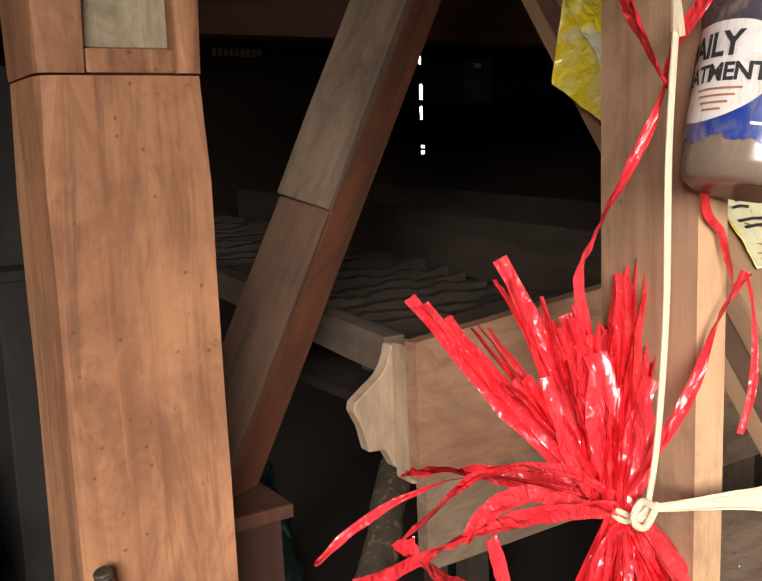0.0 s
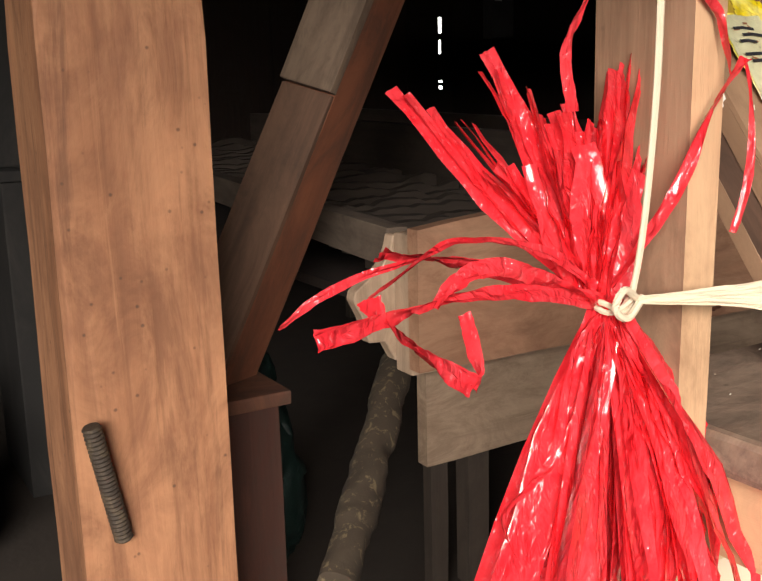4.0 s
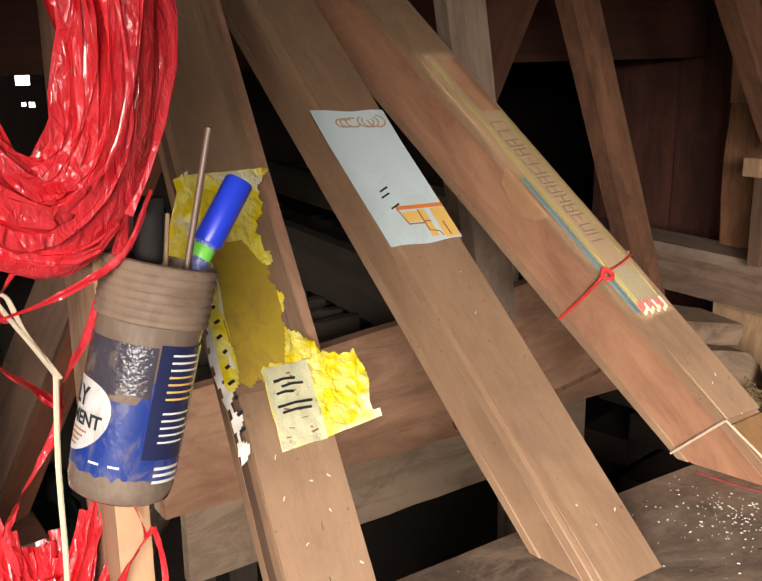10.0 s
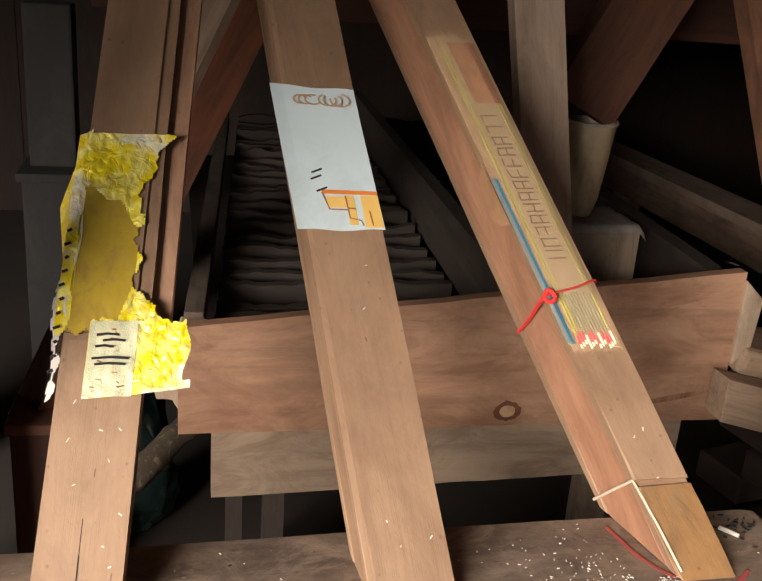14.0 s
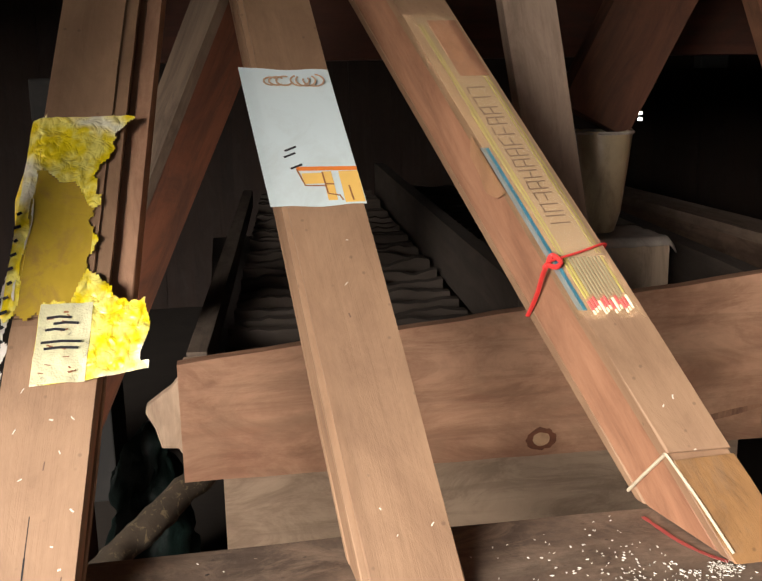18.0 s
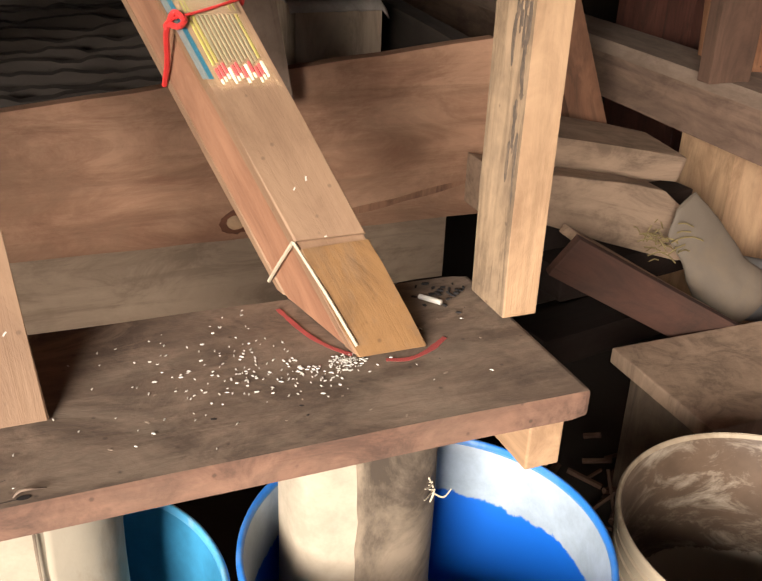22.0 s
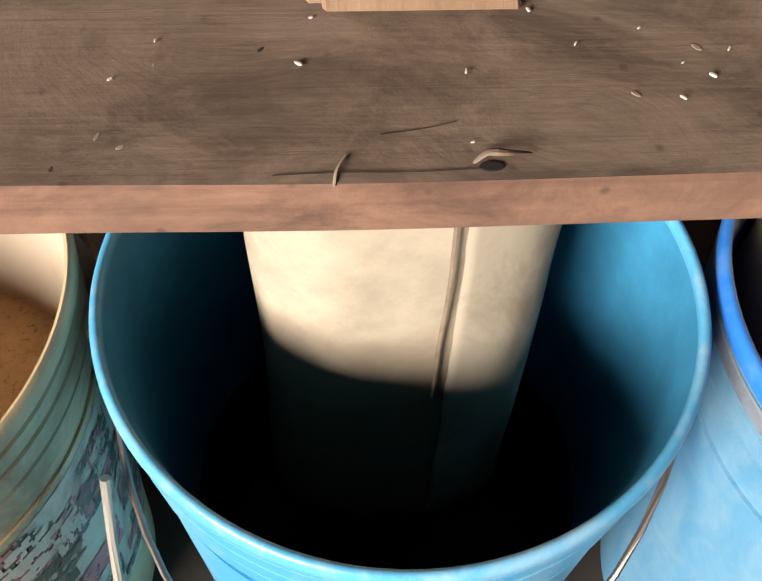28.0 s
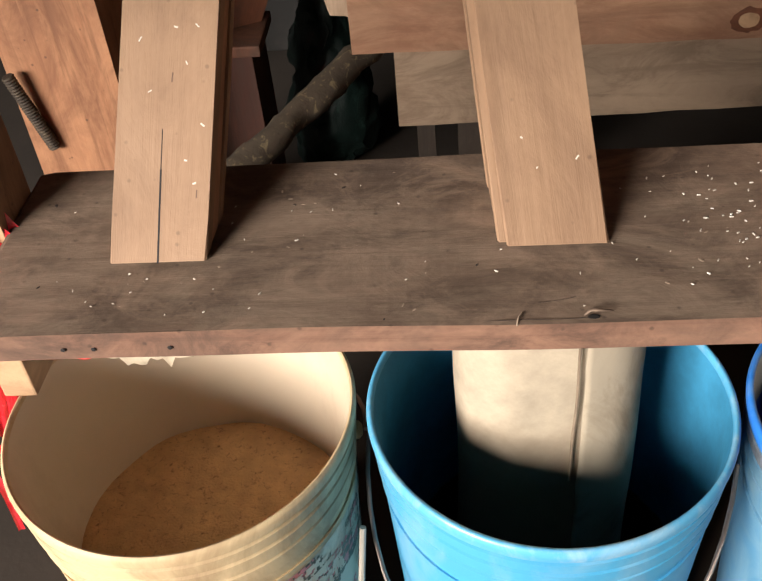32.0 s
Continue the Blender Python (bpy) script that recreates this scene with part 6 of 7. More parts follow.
# ---- bucket handles, labels ----
def bail(b, x, y, z, a0, a1, drop, grip=None):
    """A wire handle hanging at the bucket's side from ear to ear."""
    r = 0.154
    pts = []
    for k in range(25):
        f = k / 24
        t = radians(a0 + (a1 - a0) * f)
        sag = math.sin(math.pi * f)
        pts.append((x + (r + 0.008 * sag) * math.cos(t), y + (r + 0.008 * sag) * math.sin(t), z - 0.045 - drop * sag))
    part("handle", tube(bmesh.new(), pts, 0.0021, 7), M_STEEL, b, "bent steel wire handle")
    for t in (a0, a1):
        t = radians(t)
        out = Vector((math.cos(t), math.sin(t), 0))
        part("ear", lathe([(0, 0.0), (0.008, 0.0), (0.008, 0.005), (0.004, 0.008), (0, 0.008)], 14), b.children[0].data.materials[0], b, "",
             along(Vector((x, y, z - 0.045)) + out * 0.1435, Vector((x, y, z - 0.045)) + out * 0.2, (0, 0, 1)))
    if grip:
        part("grip", tube(bmesh.new(), pts[10:15], 0.0058, 8), M_CREAM_IN, b, "pale plastic grip")


M_CLOTH_STRAP = plain("grey-white plastic strap", (0.36, 0.33, 0.28), 0.5, vary=0.15)
bail(bucket_1, 0.555, 0.068, 0.385, 168, 346, 0.17)
bail(bucket_0, 0.246, 0.066, 0.382, 4, 176, 0.06)
part("grip", tube(bmesh.new(), [(0.396, 0.015, 0.28), (0.392, 0.0, 0.235), (0.386, -0.012, 0.175)], 0.0030, 8), M_CLOTH_STRAP, bucket_0, "pale plastic strap end")


def bucket_label(b, x, y, h, t0, t1, z0, z1, mats, seed, base=0.124, r=0.145, count=26, big=1.0):
    """A printed label on the side: a ground sheet and ragged patches of ink."""
    rr = random.Random(seed)
    def patch(a0, a1, za, zb, off, mat, ragged, label):
        bm = bmesh.new()
        n, m = 26, 10
        g = {}
        for i in range(n + 1):
            for j in range(m + 1):
                t, z = radians(a0 + (a1 - a0) * i / n), za + (zb - za) * j / m
                q = base + (r - base) / h * z + 0.0019 + off
                g[i, j] = bm.verts.new((x + q * math.cos(t), y + q * math.sin(t), z))
        for i in range(n):
            for j in range(m):
                if not ragged or noise.noise(Vector((i * 0.35, j * 0.5, seed + za * 77))) > -0.12:
                    bm.faces.new((g[i, j], g[i + 1, j], g[i + 1, j + 1], g[i, j + 1]))
        bmesh.ops.delete(bm, geom=[v for v in bm.verts if not v.link_faces], context="VERTS")
        part("label_print", bm, mat, b, label, None, smooth=60)
    patch(t0, t1, z0, z1, 0.0, mats[0], False, "worn printed label")
    for k in range(count):
        a = rr.uniform(t0, t1 - 14)
        z = rr.uniform(z0, z1 - 0.02)
        mt = mats[1 + k % (len(mats) - 1)]
        patch(a, min(t1, a + big * rr.uniform(5, 16)), z, min(z1, z + big * rr.uniform(0.006, 0.022)), 0.0005 + 0.0002 * (k % 4), mt, True, "patch of printed ink")


M_L_WHITE = plain("scuffed white print", (0.72, 0.74, 0.74), 0.4, vary=0.1, dirt=(0.35, 0.35, 0.33), dirt_amount=0.5, dirt_scale=40)
M_L_GREEN = plain("scuffed green print", (0.02, 0.36, 0.22), 0.4, vary=0.2, dirt=(0.5, 0.6, 0.55), dirt_amount=0.5, dirt_scale=50)
M_L_BLUE = plain("scuffed blue print", (0.03, 0.13, 0.5), 0.4, vary=0.2, dirt=(0.5, 0.55, 0.6), dirt_amount=0.5, dirt_scale=50)
M_L_NAVY = plain("scuffed navy print", (0.02, 0.03, 0.06), 0.45, vary=0.2, dirt=(0.4, 0.42, 0.45), dirt_amount=0.6, dirt_scale=60)
M_F_TAN = plain("faded tan print", (0.58, 0.51, 0.39), 0.6, vary=0.15, dirt=(0.22, 0.18, 0.13), dirt_amount=0.6, dirt_scale=30)
M_F_PINK = plain("faded pink print", (0.58, 0.20, 0.20), 0.6, vary=0.2, dirt=(0.3, 0.25, 0.2), dirt_amount=0.5, dirt_scale=40)
M_F_GREEN = plain("faded grey-green print", (0.13, 0.13, 0.095), 0.6, vary=0.2, dirt=(0.3, 0.27, 0.2), dirt_amount=0.5, dirt_scale=40)
bucket_label(bucket_3, 1.195, -0.011, 0.345, 165, 300, 0.10, 0.262, (M_L_WHITE, M_L_GREEN, M_L_BLUE, M_L_GREEN, M_L_NAVY, M_L_GREEN, M_L_BLUE), 3, count=120)
bucket_label(bucket_0, 0.246, 0.066, 0.382, -75, 20, 0.08, 0.29, (M_F_TAN, M_F_GREEN, M_F_PINK, M_F_GREEN, M_F_TAN), 5, count=60, big=1.6)

# ---- sleeve folds ----
def cloth_flap(hung, x, y, w, d, t0, t1, z1, label, seed, mat=M_SLEEVE, ragged=1.0):
    """A second layer of cloth lapped round part of a sleeve, with a wavy hanging edge."""
    bm = bmesh.new()
    n, m = 30, 26
    g = {}
    for i in range(n + 1):
        for j in range(m + 1):
            h = j / m
            edge = (6 * noise.noise(Vector((h * 4, seed, 1))) + 3 * noise.noise(Vector((h * 13, seed, 4)))) * (1 - i / n) * ragged
            t = radians(t0 + (t1 - t0) * i / n + edge)
            cx, sx = math.cos(t), math.sin(t)
            k = 1.035 + 0.05 * h + 0.018 * noise.noise(Vector((i * 0.2, h * 5, seed)))
            g[i, j] = bm.verts.new((x + w / 2 * math.copysign(abs(cx) ** 0.72, cx) * k, y + d / 2 * math.copysign(abs(sx) ** 0.72, sx) * k, 0.504 + (z1 - 0.504) * h))
    for i in range(n):
        for j in range(m):
            bm.faces.new((g[i, j], g[i + 1, j], g[i + 1, j + 1], g[i, j + 1]))
    ob = part("flap", bm, mat, hung, label, smooth=60)
    ob.modifiers.new("thickness", "SOLIDIFY").thickness = 0.0014


M_SLEEVE_GREY = plain("greyed sacking", (0.36, 0.305, 0.225), 0.9, vary=0.15, scale=14, dirt=(0.17, 0.125, 0.08), dirt_amount=0.7, dirt_scale=14, bump=0.3)
M_SLEEVE_DIRTY = plain("soiled sacking", (0.25, 0.19, 0.13), 0.9, vary=0.2, scale=14, dirt=(0.07, 0.05, 0.034), dirt_amount=0.95, dirt_scale=9, dirt_edge=(0.42, 0.58), bump=0.3)
cloth_flap(sleeve_1, 0.5565, 0.105, 0.150, 0.11, -79, 30, 0.14, "greyer overlapping cloth edge", 2, M_SLEEVE_GREY, 0.3)
# a dark strip laid on the cloth draws the shade in the slit
slit = tube(bmesh.new(), spline([(0.5745, 0.0475, 0.495), (0.5740, 0.0470, 0.45), (0.5748, 0.0465, 0.40), (0.5736, 0.0465, 0.35), (0.5740, 0.0465, 0.30)], 8), 0.0013, 6, 0.5)
part("slit", slit, M_SLEEVE_DIRTY, sleeve_1, "dark strip for the shade between the cloth edges")
cloth_flap(sleeve_2, 0.824, 0.105, 0.122, 0.10, -100, 60, 0.14, "soiled brown-grey cloth", 8, M_SLEEVE_DIRTY)
clip = thing("wire_clip", (0.872, 0.06, 0.42), "small yellowish wire clip on a sleeve", "clip")
bm = tube(bmesh.new(), spline([(0.868, 0.068, 0.434), (0.872, 0.056, 0.422), (0.870, 0.054, 0.414), (0.869, 0.055, 0.410)], 4), 0.0008, 6)
tube(bm, spline([(0.871, 0.056, 0.418), (0.880, 0.053, 0.413), (0.888, 0.056, 0.417)], 4), 0.0007, 6)
for k in range(7):
    tube(bm, [(0.868 + 0.0015 * (k % 3), 0.056, 0.414 + 0.0025 * k), (0.862 + 0.003 * (k % 4), 0.051, 0.416 + 0.0028 * k)], 0.0006, 5)
part("wire", bm, M_STRING, clip)

# torn paper and red thread under the plank
bm = bmesh.new()
g = {}
for i in range(15):
    for j in range(3):
        depth = (0.004 + 0.012 * abs(noise.noise(Vector((i * 0.45, 2.0, 0)))) * (2.2 if 2 < i < 12 else 0.5)) * j / 2
        g[i, j] = bm.verts.new((0.232 + i * 0.0045, 0.012 - 0.003 * j, 0.505 - depth))
for i in range(14):
    for j in range(2):
        bm.faces.new((g[i, j], g[i + 1, j], g[i + 1, j + 1], g[i, j + 1]))
ob = whole("torn_paper", bm, M_SLEEVE_PLAIN, "torn white paper stuck under the plank", "paper", smooth=60)
ob.modifiers.new("thickness", "SOLIDIFY").thickness = 0.0006
bm = tube(bmesh.new(), spline([(0.188, 0.02, 0.505), (0.20, 0.015, 0.497), (0.215, 0.012, 0.496), (0.228, 0.014, 0.504)], 5), 0.0014, 6)
whole("red_thread", bm, M_REDSTRING, "red plastic thread looped under the plank", "thread")

# ---- behind: sieve details, box, bag ----
def ragged_board(x0, x1, z0, z1, y, t, seed, cutters):
    """A torn board end in a plane of constant y."""
    bm = bmesh.new()
    vs = [bm.verts.new((x, y, z)) for x, z in cutters]
    f = bm.faces.new(vs)
    ext = bmesh.ops.extrude_face_region(bm, geom=[f])
    bmesh.ops.translate(bm, verts=[e for e in ext["geom"] if isinstance(e, bmesh.types.BMVert)], vec=(0, t, 0))
    bmesh.ops.bevel(bm, geom=bm.edges[:], offset=0.0015, segments=1, affect="EDGES")
    return bm


part("torn_end", ragged_board(0, 0, 0, 0, 0.782, 0.02, 1, [(0.352, 0.532), (0.348, 0.516), (0.342, 0.503), (0.333, 0.492), (0.318, 0.482), (0.296, 0.466), (0.294, 0.456), (0.306, 0.432), (0.314, 0.40), (0.338, 0.398), (0.352, 0.372), (0.378, 0.362), (0.385, 0.40), (0.388, 0.532)]), M_BOARD2, sieve, "torn pale board end")
part("end_cleat", block(0.352, 0.392, 0.7435, 0.781, 0.36, 0.536, 0.003), M_BOARD2, sieve, "pale upright cleat at the board's end")
part("torn_end", ragged_board(0, 0, 0, 0, 0.712, 0.018, 2, [(1.26, 0.62), (1.298, 0.585), (1.292, 0.50), (1.262, 0.47)]), M_BOARD2, sieve, "torn pale board end")
M_STREAK = wood("brown streaked knot wood", (0.27, 0.125, 0.07), (0.42, 0.225, 0.13), stains=0.5, streaks=0.5)
KNOT = Matrix.Translation((0.874, 0.7195, 0.392)) @ pose(0, 0, 0, 90, 0, 0) @ Matrix.Diagonal((1.25, 0.95, 1, 1))
bm = lathe([(0.0105, 0.0003), (0.0125, 0.0010), (0.0150, 0.0009), (0.0185, 0.0)], 30)
for v in bm.verts:
    v.co += Vector((noise.noise(v.co * 130), noise.noise(v.co * 130 + Vector((5, 0, 0))), 0)) * 0.004
part("knot_ring", bm, M_RED, sieve, "dark knot ring", KNOT, smooth=60)
part("knot_heart", lathe([(0.0, 0.0016), (0.008, 0.0014), (0.0112, 0.0008), (0.012, 0.0)], 26), M_PALE, sieve, "pale heart of a knot", KNOT, smooth=60)
bm = tube(bmesh.new(), spline([(0.99, 0.7198, 0.383), (1.09, 0.7198, 0.394), (1.15, 0.7198, 0.404), (1.235, 0.7198, 0.418)], 8), 0.008, 8, 1.0, lambda f: 0.25 + 0.75 * math.sin(math.pi * f) * (0.7 + 0.3 * math.sin(9 * f)))
for v in bm.verts:
    v.co.y = 0.7198 + (v.co.y - 0.7198) * 0.06
part("grain_streak", bm, M_STREAK, sieve, "brown grain streak beside a knot", smooth=60)
timber("corner_post", (1.12, 0.835, 0.0), (1.12, 0.835, 0.5), 0.09, 0.04, M_GREYWOOD, "", parent=sieve, seed=21)
timber("corner_post", (0.44, 0.825, 0.0), (0.44, 0.825, 0.25), 0.028, 0.02, M_SIEVE, "", parent=sieve, seed=22)
M_BOXWOOD = wood("dusty plywood box", (0.45, 0.335, 0.225), (0.56, 0.43, 0.30), stains=0.2, rough=0.85, fibre=0.15)
M_CLOTH = plain("grey dusty cloth", (0.46, 0.41, 0.35), 0.95, vary=0.1, dirt=(0.22, 0.19, 0.15), dirt_amount=0.5, dirt_scale=20, bump=0.5)
wbox = thing("wooden_box", (1.08, 0.96, 0.482), "dusty wooden box covered with a grey cloth", "box")
part("carcass", block(1.018, 1.160, 0.905, 1.03, 0.515, 0.652, 0.002), M_BOXWOOD, wbox)
bm = bmesh.new()
g = {}
for i in range(15):
    for j in range(13):
        x, y = 1.008 + i * 0.0115, 0.897 + j * 0.0118
        drop = 0.012 * max(0, (0.906 - y) / 0.009) + 0.012 * max(0, (x - 1.159) / 0.009)
        g[i, j] = bm.verts.new((x, y, 0.6565 - drop + 0.002 * noise.noise(Vector((x * 60, y * 60, 0)))))
for i in range(14):
    for j in range(12):
        bm.faces.new((g[i, j], g[i + 1, j], g[i + 1, j + 1], g[i, j + 1]))
cl = part("cloth", bm, M_CLOTH, wbox, "grey cloth cover", smooth=60)
cl.modifiers.new("thickness", "SOLIDIFY").thickness = 0.002
M_BAG = plain("yellowed plastic bag", (0.42, 0.33, 0.20), 0.35, vary=0.25, scale=30, dirt=(0.12, 0.07, 0.04), dirt_amount=0.6, dirt_scale=16, bump=0.4)
bm = lathe([(0.0, 0.664), (0.020, 0.666), (0.030, 0.70), (0.038, 0.76), (0.047, 0.836), (0.046, 0.838), (0.036, 0.79)], 20)
for v in bm.verts:
    v.co += noise.noise_vector(v.co * 30) * 0.005
bag = thing("plastic_bag", (1.06, 0.95, 0.64), "yellowed plastic bag on the box behind", "bag")
part("film", bm, M_BAG, bag, "", Matrix.Translation((1.062, 0.965, -0.004)), smooth=60)
part("rim", tube(bmesh.new(), [(1.062 + 0.047 * math.cos(t * 0.35), 0.965 + 0.047 * math.sin(t * 0.35), 0.83) for t in range(19)], 0.003, 6), M_CLOTH, bag, "pale rolled rim")
bracket = whole("bracket_block", block(1.60, 1.71, 0.695, 0.735, 0.738, 0.777, 0.003), M_PALE, "pale wooden bracket block under a strut", "block")
timber("upright_stile", (1.70, 0.73, 0.5435), (1.70, 0.73, 0.737), 0.085, 0.03, M_BROWN, "dark weathered upright under the bracket", "post")

# ---- right side: stored timber, jug, crate ----
M_LOG = wood("dusty sawn slab", (0.33, 0.22, 0.145), (0.48, 0.335, 0.225), stains=0.25, rough=0.85)
M_JUG = plain("grey plastic sacking", (0.17, 0.135, 0.10), 0.7, vary=0.2, dirt=(0.21, 0.155, 0.10), dirt_amount=0.85, dirt_scale=8, bump=0.3)
M_PIPE = plain("blue-grey plastic sheeting", (0.155, 0.16, 0.165), 0.6, vary=0.2, dirt=(0.21, 0.18, 0.14), dirt_amount=0.6, dirt_scale=8, bump=0.2)
M_STRAW = plain("dry straw", (0.28, 0.21, 0.09), 0.8, vary=0.3, scale=60)
bm = ragged_board(0, 0, 0, 0, 0.65, 0.05, 3, [(1.22, 0.472), (1.33, 0.443), (1.49, 0.412), (1.555, 0.394), (1.595, 0.362), (1.622, 0.312), (1.632, 0.262), (1.60, 0.266), (1.45, 0.318), (1.33, 0.364), (1.22, 0.395)])
c = Vector((1.42, 0.675, 0.38))
m = along(c, c + Vector((1, 0, -0.3)), (0, 1, 0))
for v in bm.verts:
    v.co = m.inverted() @ v.co
whole("sawn_slab", bm, M_LOG, "thick dusty sawn slab with a rounded end", "slab", m)
timber("sawn_slab", (1.27, 0.76, 0.485), (1.66, 0.80, 0.395), 0.12, 0.05, M_LOG, "dusty sawn slab lying on the pile", "slab", side=(0, 1, 0.1), seed=32, bevel=0.012)
timber("sawn_slab", (1.45, 0.93, 0.34), (1.74, 0.93, 0.335), 0.10, 0.05, M_LOG, "dusty slab under a strut", "slab", side=(0, 1, 0), seed=33, bevel=0.008)
# offcuts added to carry the slabs; near-black wood paints the shade there
pile = thing("timber_pile", (1.55, 0.85, 0), "offcuts added under the slabs, near-black in place of shade", "pile")
for k, (x, y, z, l, w) in enumerate(((1.60, 0.82, 0.06, 0.36, 0.10), (1.58, 0.92, 0.14, 0.34, 0.12), (1.60, 0.80, 0.21, 0.36, 0.11), (1.58, 0.86, 0.285, 0.36, 0.13))):
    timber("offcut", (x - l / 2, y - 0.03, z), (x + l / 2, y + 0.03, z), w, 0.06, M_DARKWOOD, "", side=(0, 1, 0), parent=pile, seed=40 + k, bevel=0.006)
timber("dark_board", (1.262, 0.485, 0.392), (1.69, 0.46, 0.142), 0.014, 0.066, M_DARKBROWN, "dark red-brown board leaning across the corner", "board", side=(0, 1, 0.3), seed=36)
timber("dark_board", (1.30, 0.53, 0.40), (1.66, 0.50, 0.185), 0.05, 0.014, M_LOG, "dusty board lying behind a dark board", "board", side=(0, 1, 0), seed=37)
crate = thing("wooden_crate", (1.52, 0.42, 0), "low dusty wooden crate beside the buckets", "crate")
part("lid", block(1.345, 1.72, 0.24, 0.455, 0.226, 0.25, 0.003), M_LOG, crate)
part("side", block(1.375, 1.705, 0.26, 0.28, 0.0, 0.2255, 0.002), M_GREYWOOD, crate)
part("side", block(1.375, 1.395, 0.2805, 0.44, 0.0, 0.2255, 0.002), M_GREYWOOD, crate)
part("side", block(1.685, 1.705, 0.2805, 0.44, 0.0, 0.2255, 0.002), M_GREYWOOD, crate)
def cloth_tube(stations, seed, sides=40):
    """A limp tube through (centre, half width, half depth, width direction) stations, creased a little."""
    bm = bmesh.new()
    rings = []
    for c, a, d, w in stations:
        w = Vector(w).normalized()
        rings.append([bm.verts.new(Vector(c) + w * a * math.cos(2 * math.pi * k / sides) + Vector((0.25, 1, 0.2)).normalized() * d * math.sin(2 * math.pi * k / sides)) for k in range(sides)])
    for p, q in zip(rings, rings[1:]):
        for k in range(sides):
            bm.faces.new((p[k], p[(k + 1) % sides], q[(k + 1) % sides], q[k]))
    bm.faces.new(rings[0][::-1])
    bm.faces.new(rings[-1])
    bmesh.ops.subdivide_edges(bm, edges=[e for e in bm.edges if e.calc_length() > 0.03], cuts=4)
    for v in bm.verts:
        v.co += noise.noise_vector(v.co * 22 + Vector((seed, 0, 0))) * 0.004 + noise.noise_vector(v.co * 60) * 0.0018
    bmesh.ops.recalc_face_normals(bm, faces=bm.faces[:])
    return bm


whole("plastic_sack", cloth_tube([((1.556, 0.60, 0.395), 0.022, 0.005, (1, 0, 0.8)), ((1.580, 0.60, 0.350), 0.048, 0.010, (1, 0, 0.2)), ((1.625, 0.585, 0.285), 0.058, 0.020, (1, 0, 0.1)),
                                  ((1.670, 0.575, 0.225), 0.068, 0.030, (1, 0, 0.55)), ((1.688, 0.575, 0.205), 0.062, 0.034, (1, 0, 0.8))], 3), M_JUG, "grey crumpled sack leaning on the pile", "sack", smooth=60)
whole("grey_pipe", cloth_tube([((1.70, 0.60, 0.225), 0.054, 0.045, (0, 0, 1)), ((1.80, 0.60, 0.195), 0.053, 0.046, (0, 0, 1)), ((1.90, 0.60, 0.175), 0.054, 0.046, (0, 0, 1)), ((1.985, 0.60, 0.165), 0.054, 0.046, (0, 0, 1))], 9), M_PIPE, "blue-grey limp tube lying on the pile", "tube", smooth=50)
bm = lathe([(0.0, 0.0), (0.06, 0.0), (0.075, 0.012), (0.06, 0.03), (0.02, 0.036), (0, 0.036)], 24)
for v in bm.verts:
    v.co += noise.noise_vector(v.co * 25) * 0.012
whole("crumpled_bag", bm, plain("pale grey plastic bag", (0.30, 0.30, 0.30), 0.5, vary=0.3, scale=30, bump=0.4), "pale crumpled plastic bag on the crate", "bag", Matrix.Translation((1.685, 0.395, 0.254)), smooth=50)
bm = bmesh.new()
rr = random.Random(8)
for k in range(36):
    p = Vector((1.535 + rr.gauss(0, 0.018), 0.595 + rr.gauss(0, 0.02), 0.33 + rr.gauss(0, 0.012)))
    d = Vector((rr.gauss(0, 1), rr.gauss(0, 1), rr.gauss(0, 0.4))).normalized() * 0.03
    tube(bm, [p, p + d * 0.5 + Vector((0, 0, 0.003)), p + d], 0.0011, 4)
whole("straw_wisp", bm, M_STRAW, "wisp of dry straw on the pile", "straw", kind="stuff")
bm = bmesh.new()
for k in range(160):
    p = Vector((rr.uniform(1.0, 1.42), rr.uniform(0.15, 0.6), 0.008))
    d = Vector((rr.gauss(0, 1), rr.gauss(0, 1), rr.uniform(0, 0.5))).normalized() * rr.uniform(0.02, 0.07)
    tube(bm, [p, p + d * 0.5, p + d], rr.uniform(0.002, 0.007), 5)
whole("floor_litter", bm, M_BROWN, "litter of chips and twigs on the earth", "litter", kind="stuff")

# ---- left side: bolt, stick, plastic ----
M_RUST = plain("rusty black iron", (0.05, 0.038, 0.028), 0.7, 0.4, vary=0.4, scale=90, dirt=(0.16, 0.12, 0.07), dirt_amount=0.7, dirt_scale=70, bump=0.6)
prof = [(0.0, 0.0)]
for k in range(28):
    z = 0.001 + k * 0.0042
    prof += [(0.0072, z), (0.0086, z + 0.0016), (0.0072, z + 0.0034)]
prof.append((0.0, 0.1185))
whole("threaded_bolt", lathe(prof, 16), M_RUST, "rusty threaded bolt standing out of the post", "bolt", along((-0.052, 0.597, 0.318), (-0.0755, 0.583, 0.435)), smooth=30)
M_MOULD = plain("mouldy bark", (0.050, 0.036, 0.022), 0.9, vary=0.35, scale=20, dirt=(0.15, 0.115, 0.062), dirt_amount=0.9, dirt_scale=90, dirt_edge=(0.56, 0.62), bump=0.7)
bm = tube(bmesh.new(), spline([(0.395, 0.845, 0.352), (0.33, 0.77, 0.325), (0.26, 0.69, 0.293), (0.19, 0.61, 0.264), (0.13, 0.54, 0.239)], 12), 0.021, 18)
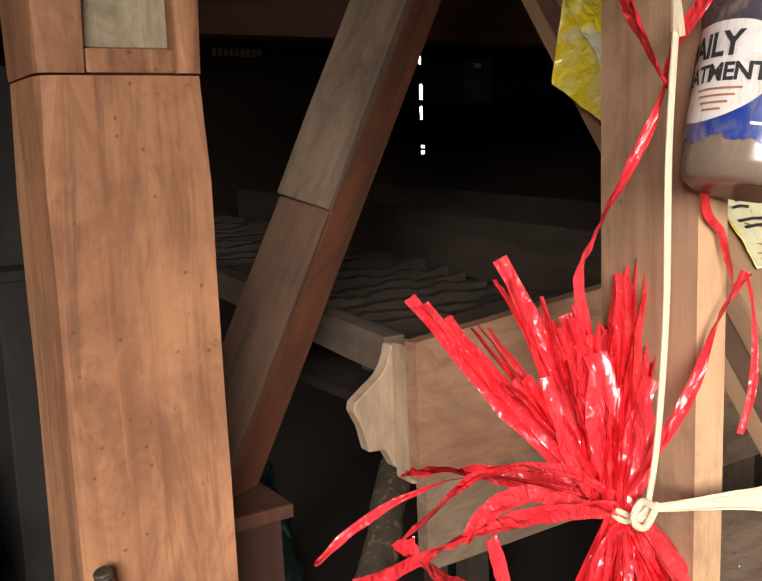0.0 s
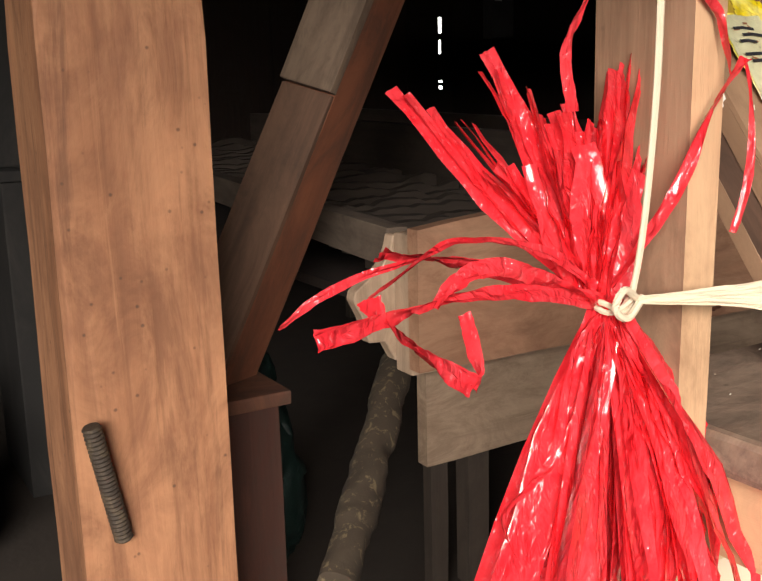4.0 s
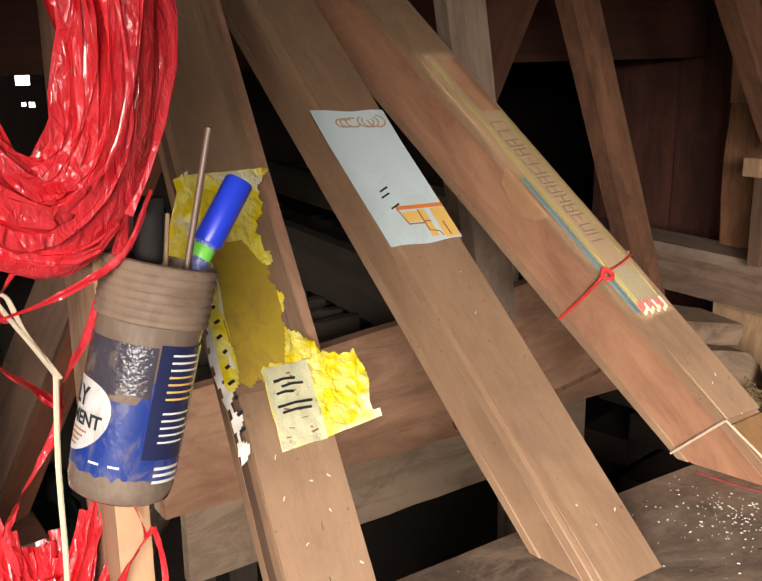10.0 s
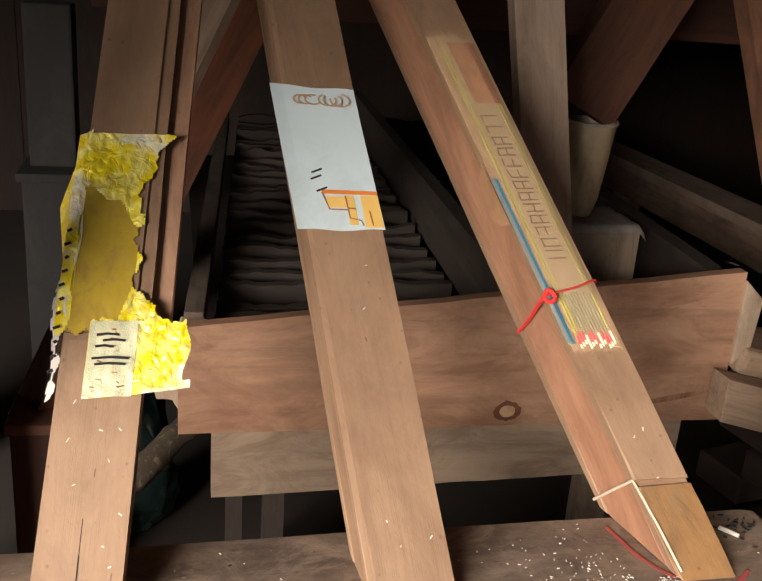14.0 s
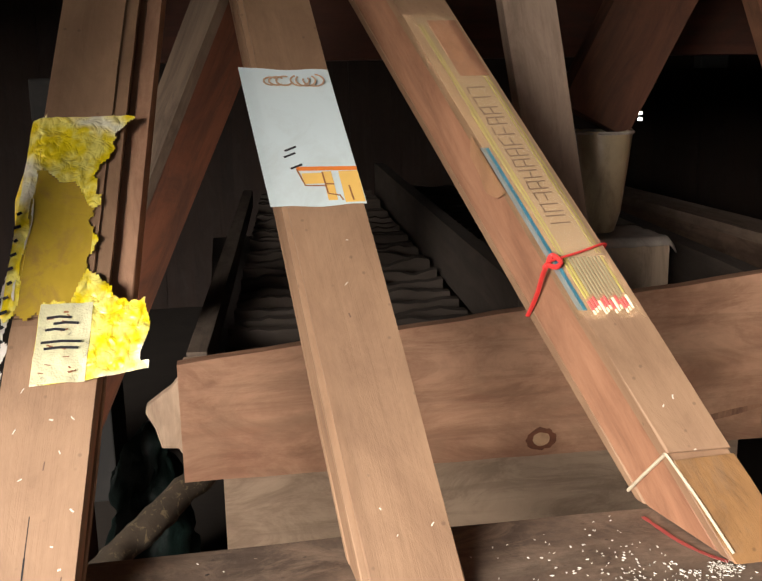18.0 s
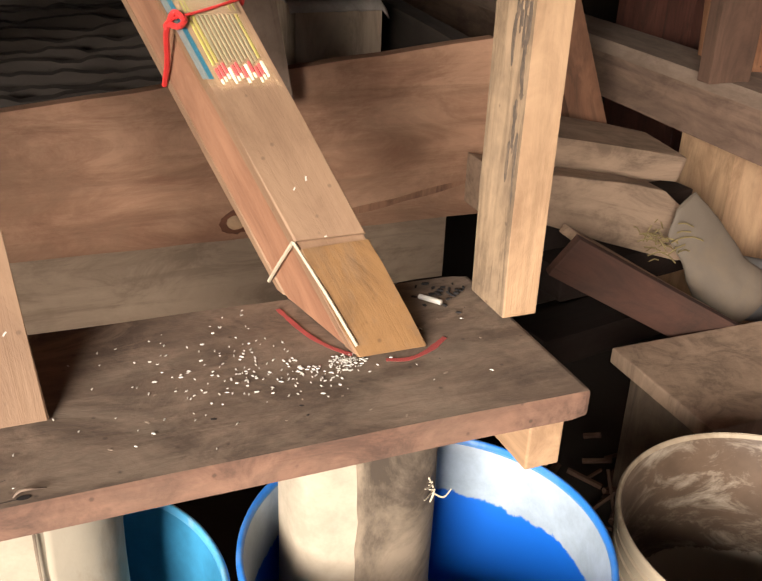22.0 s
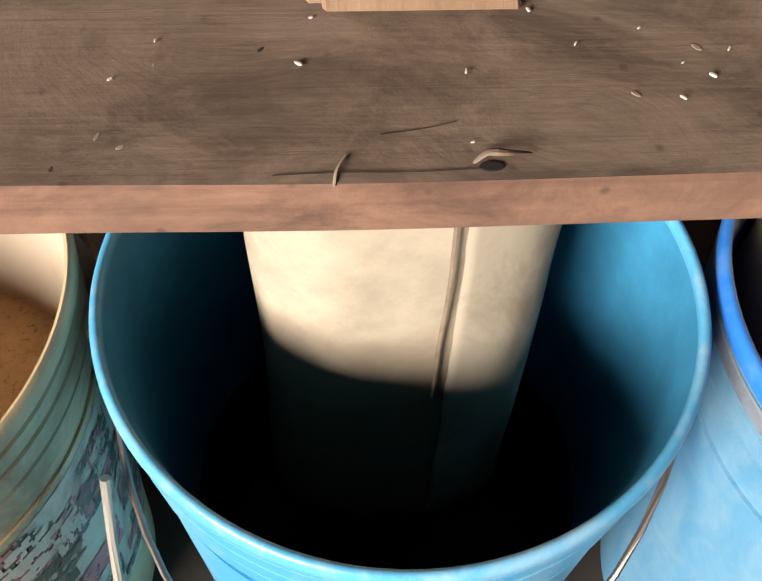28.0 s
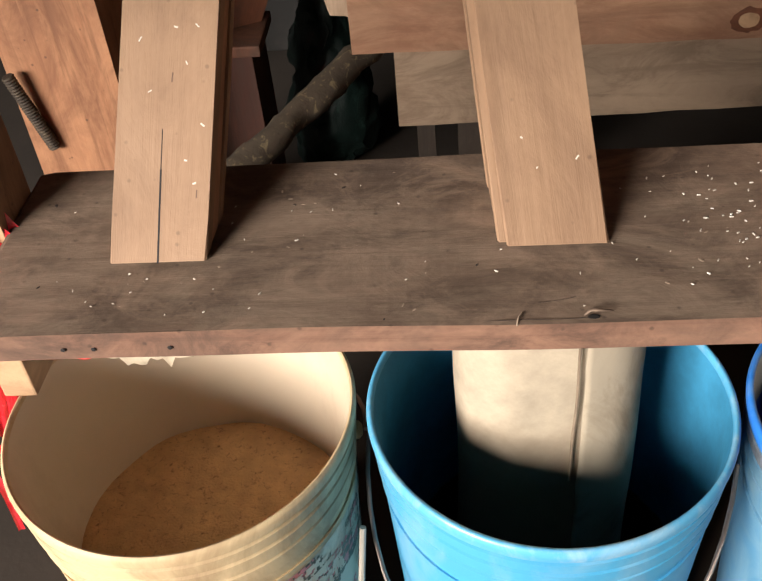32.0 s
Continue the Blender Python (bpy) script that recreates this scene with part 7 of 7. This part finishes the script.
for v in bm.verts:
    v.co += noise.noise_vector(v.co * 60) * 0.003 + noise.noise_vector(v.co * 18) * 0.006
log = thing("mouldy_log", (0.13, 0.54, 0.0), "mouldy spotted log propped under the sieve", "log")
part("trunk", bm, M_MOULD, log, "", smooth=60)
timber("prop", (0.14, 0.55, 0.0), (0.14, 0.55, 0.222), 0.03, 0.03, M_BROWN, "dark prop", parent=log, seed=2)
M_GREENBAG = plain("dark green plastic", (0.003, 0.014, 0.011), 0.6, vary=0.3, scale=25, dirt=(0.06, 0.13, 0.11), dirt_amount=0.5, dirt_scale=30, dirt_edge=(0.56, 0.7), bump=0.5)
for x, y, s, h in ((-0.20, 1.30, 0.7, 0.82), (0.262, 1.06, 0.50, 0.86)):
    prof = spline([Vector((0.10 * s, 0.0, 0)), Vector((0.13 * s, 0.02 * h, 0)), Vector((0.15 * s, 0.12 * h, 0)), Vector((0.13 * s, 0.25 * h, 0)), Vector((0.08 * s, 0.34 * h, 0)), Vector((0.04 * s, 0.38 * h, 0)), Vector((0.004, 0.39 * h, 0))], 8)
    bm = lathe([(0.0, 0.0)] + [(p.x, max(0.0, p.y)) for p in prof] + [(0.0, 0.3902 * h)], 56)
    for v in bm.verts:
        v.co += noise.noise_vector(v.co * 14) * 0.04 * s + noise.noise_vector(v.co * 34) * 0.022 * s + noise.noise_vector(v.co * 80) * 0.007
    whole("green_sack", bm, M_GREENBAG, "dark green plastic sack on the floor", "sack", Matrix.Translation((x, y, 0.0)), smooth=50)
# grey things behind the posts, near-black: the dark around them is in the colour
M_GREYBOX = plain("dusty grey board darkened for missing light", (0.012, 0.011, 0.010), 0.85, vary=0.2, dirt=(0.03, 0.026, 0.022), dirt_amount=0.7, dirt_scale=8)
cabinet = thing("old_cabinet", (0.08, 1.62, 0), "old grey cabinet standing in the dark", "cabinet")
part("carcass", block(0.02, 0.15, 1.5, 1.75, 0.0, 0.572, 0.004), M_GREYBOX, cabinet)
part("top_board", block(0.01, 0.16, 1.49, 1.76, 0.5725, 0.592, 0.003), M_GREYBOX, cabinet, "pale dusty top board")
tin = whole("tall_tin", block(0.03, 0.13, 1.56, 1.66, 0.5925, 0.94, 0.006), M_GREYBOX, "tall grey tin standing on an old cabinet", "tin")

# small things on the dark back wall
M_METER = plain("dull grey tin", (0.10, 0.10, 0.095), 0.7, vary=0.2, dirt=(0.05, 0.045, 0.04), dirt_amount=0.6, dirt_scale=12)
meter = thing("meter_box", (2.55, 3.35, 0.93), "dull grey tin meter box on the back wall", "box")
part("case", block(2.49, 2.62, 3.32, 3.386, 0.95, 1.16, 0.006), M_METER, meter)
part("tag", block(2.505, 2.545, 3.3155, 3.3195, 1.115, 1.135, 0.001), M_LABEL_WHITE, meter, "small white tag")
louvre = thing("wall_louvre", (1.34, 3.37, 1.152), "small pale slatted vent on the back wall", "vent")
part("backing", block(1.226, 1.45, 3.378, 3.386, 1.152, 1.182, 0.001), M_DARKWOOD, louvre)
for k in range(9):
    u = 1.226 + (k + 0.2) * 0.0245
    part("slat", block(u, u + 0.016, 3.366, 3.3775, 1.152, 1.182, 0.001), M_PALE, louvre)
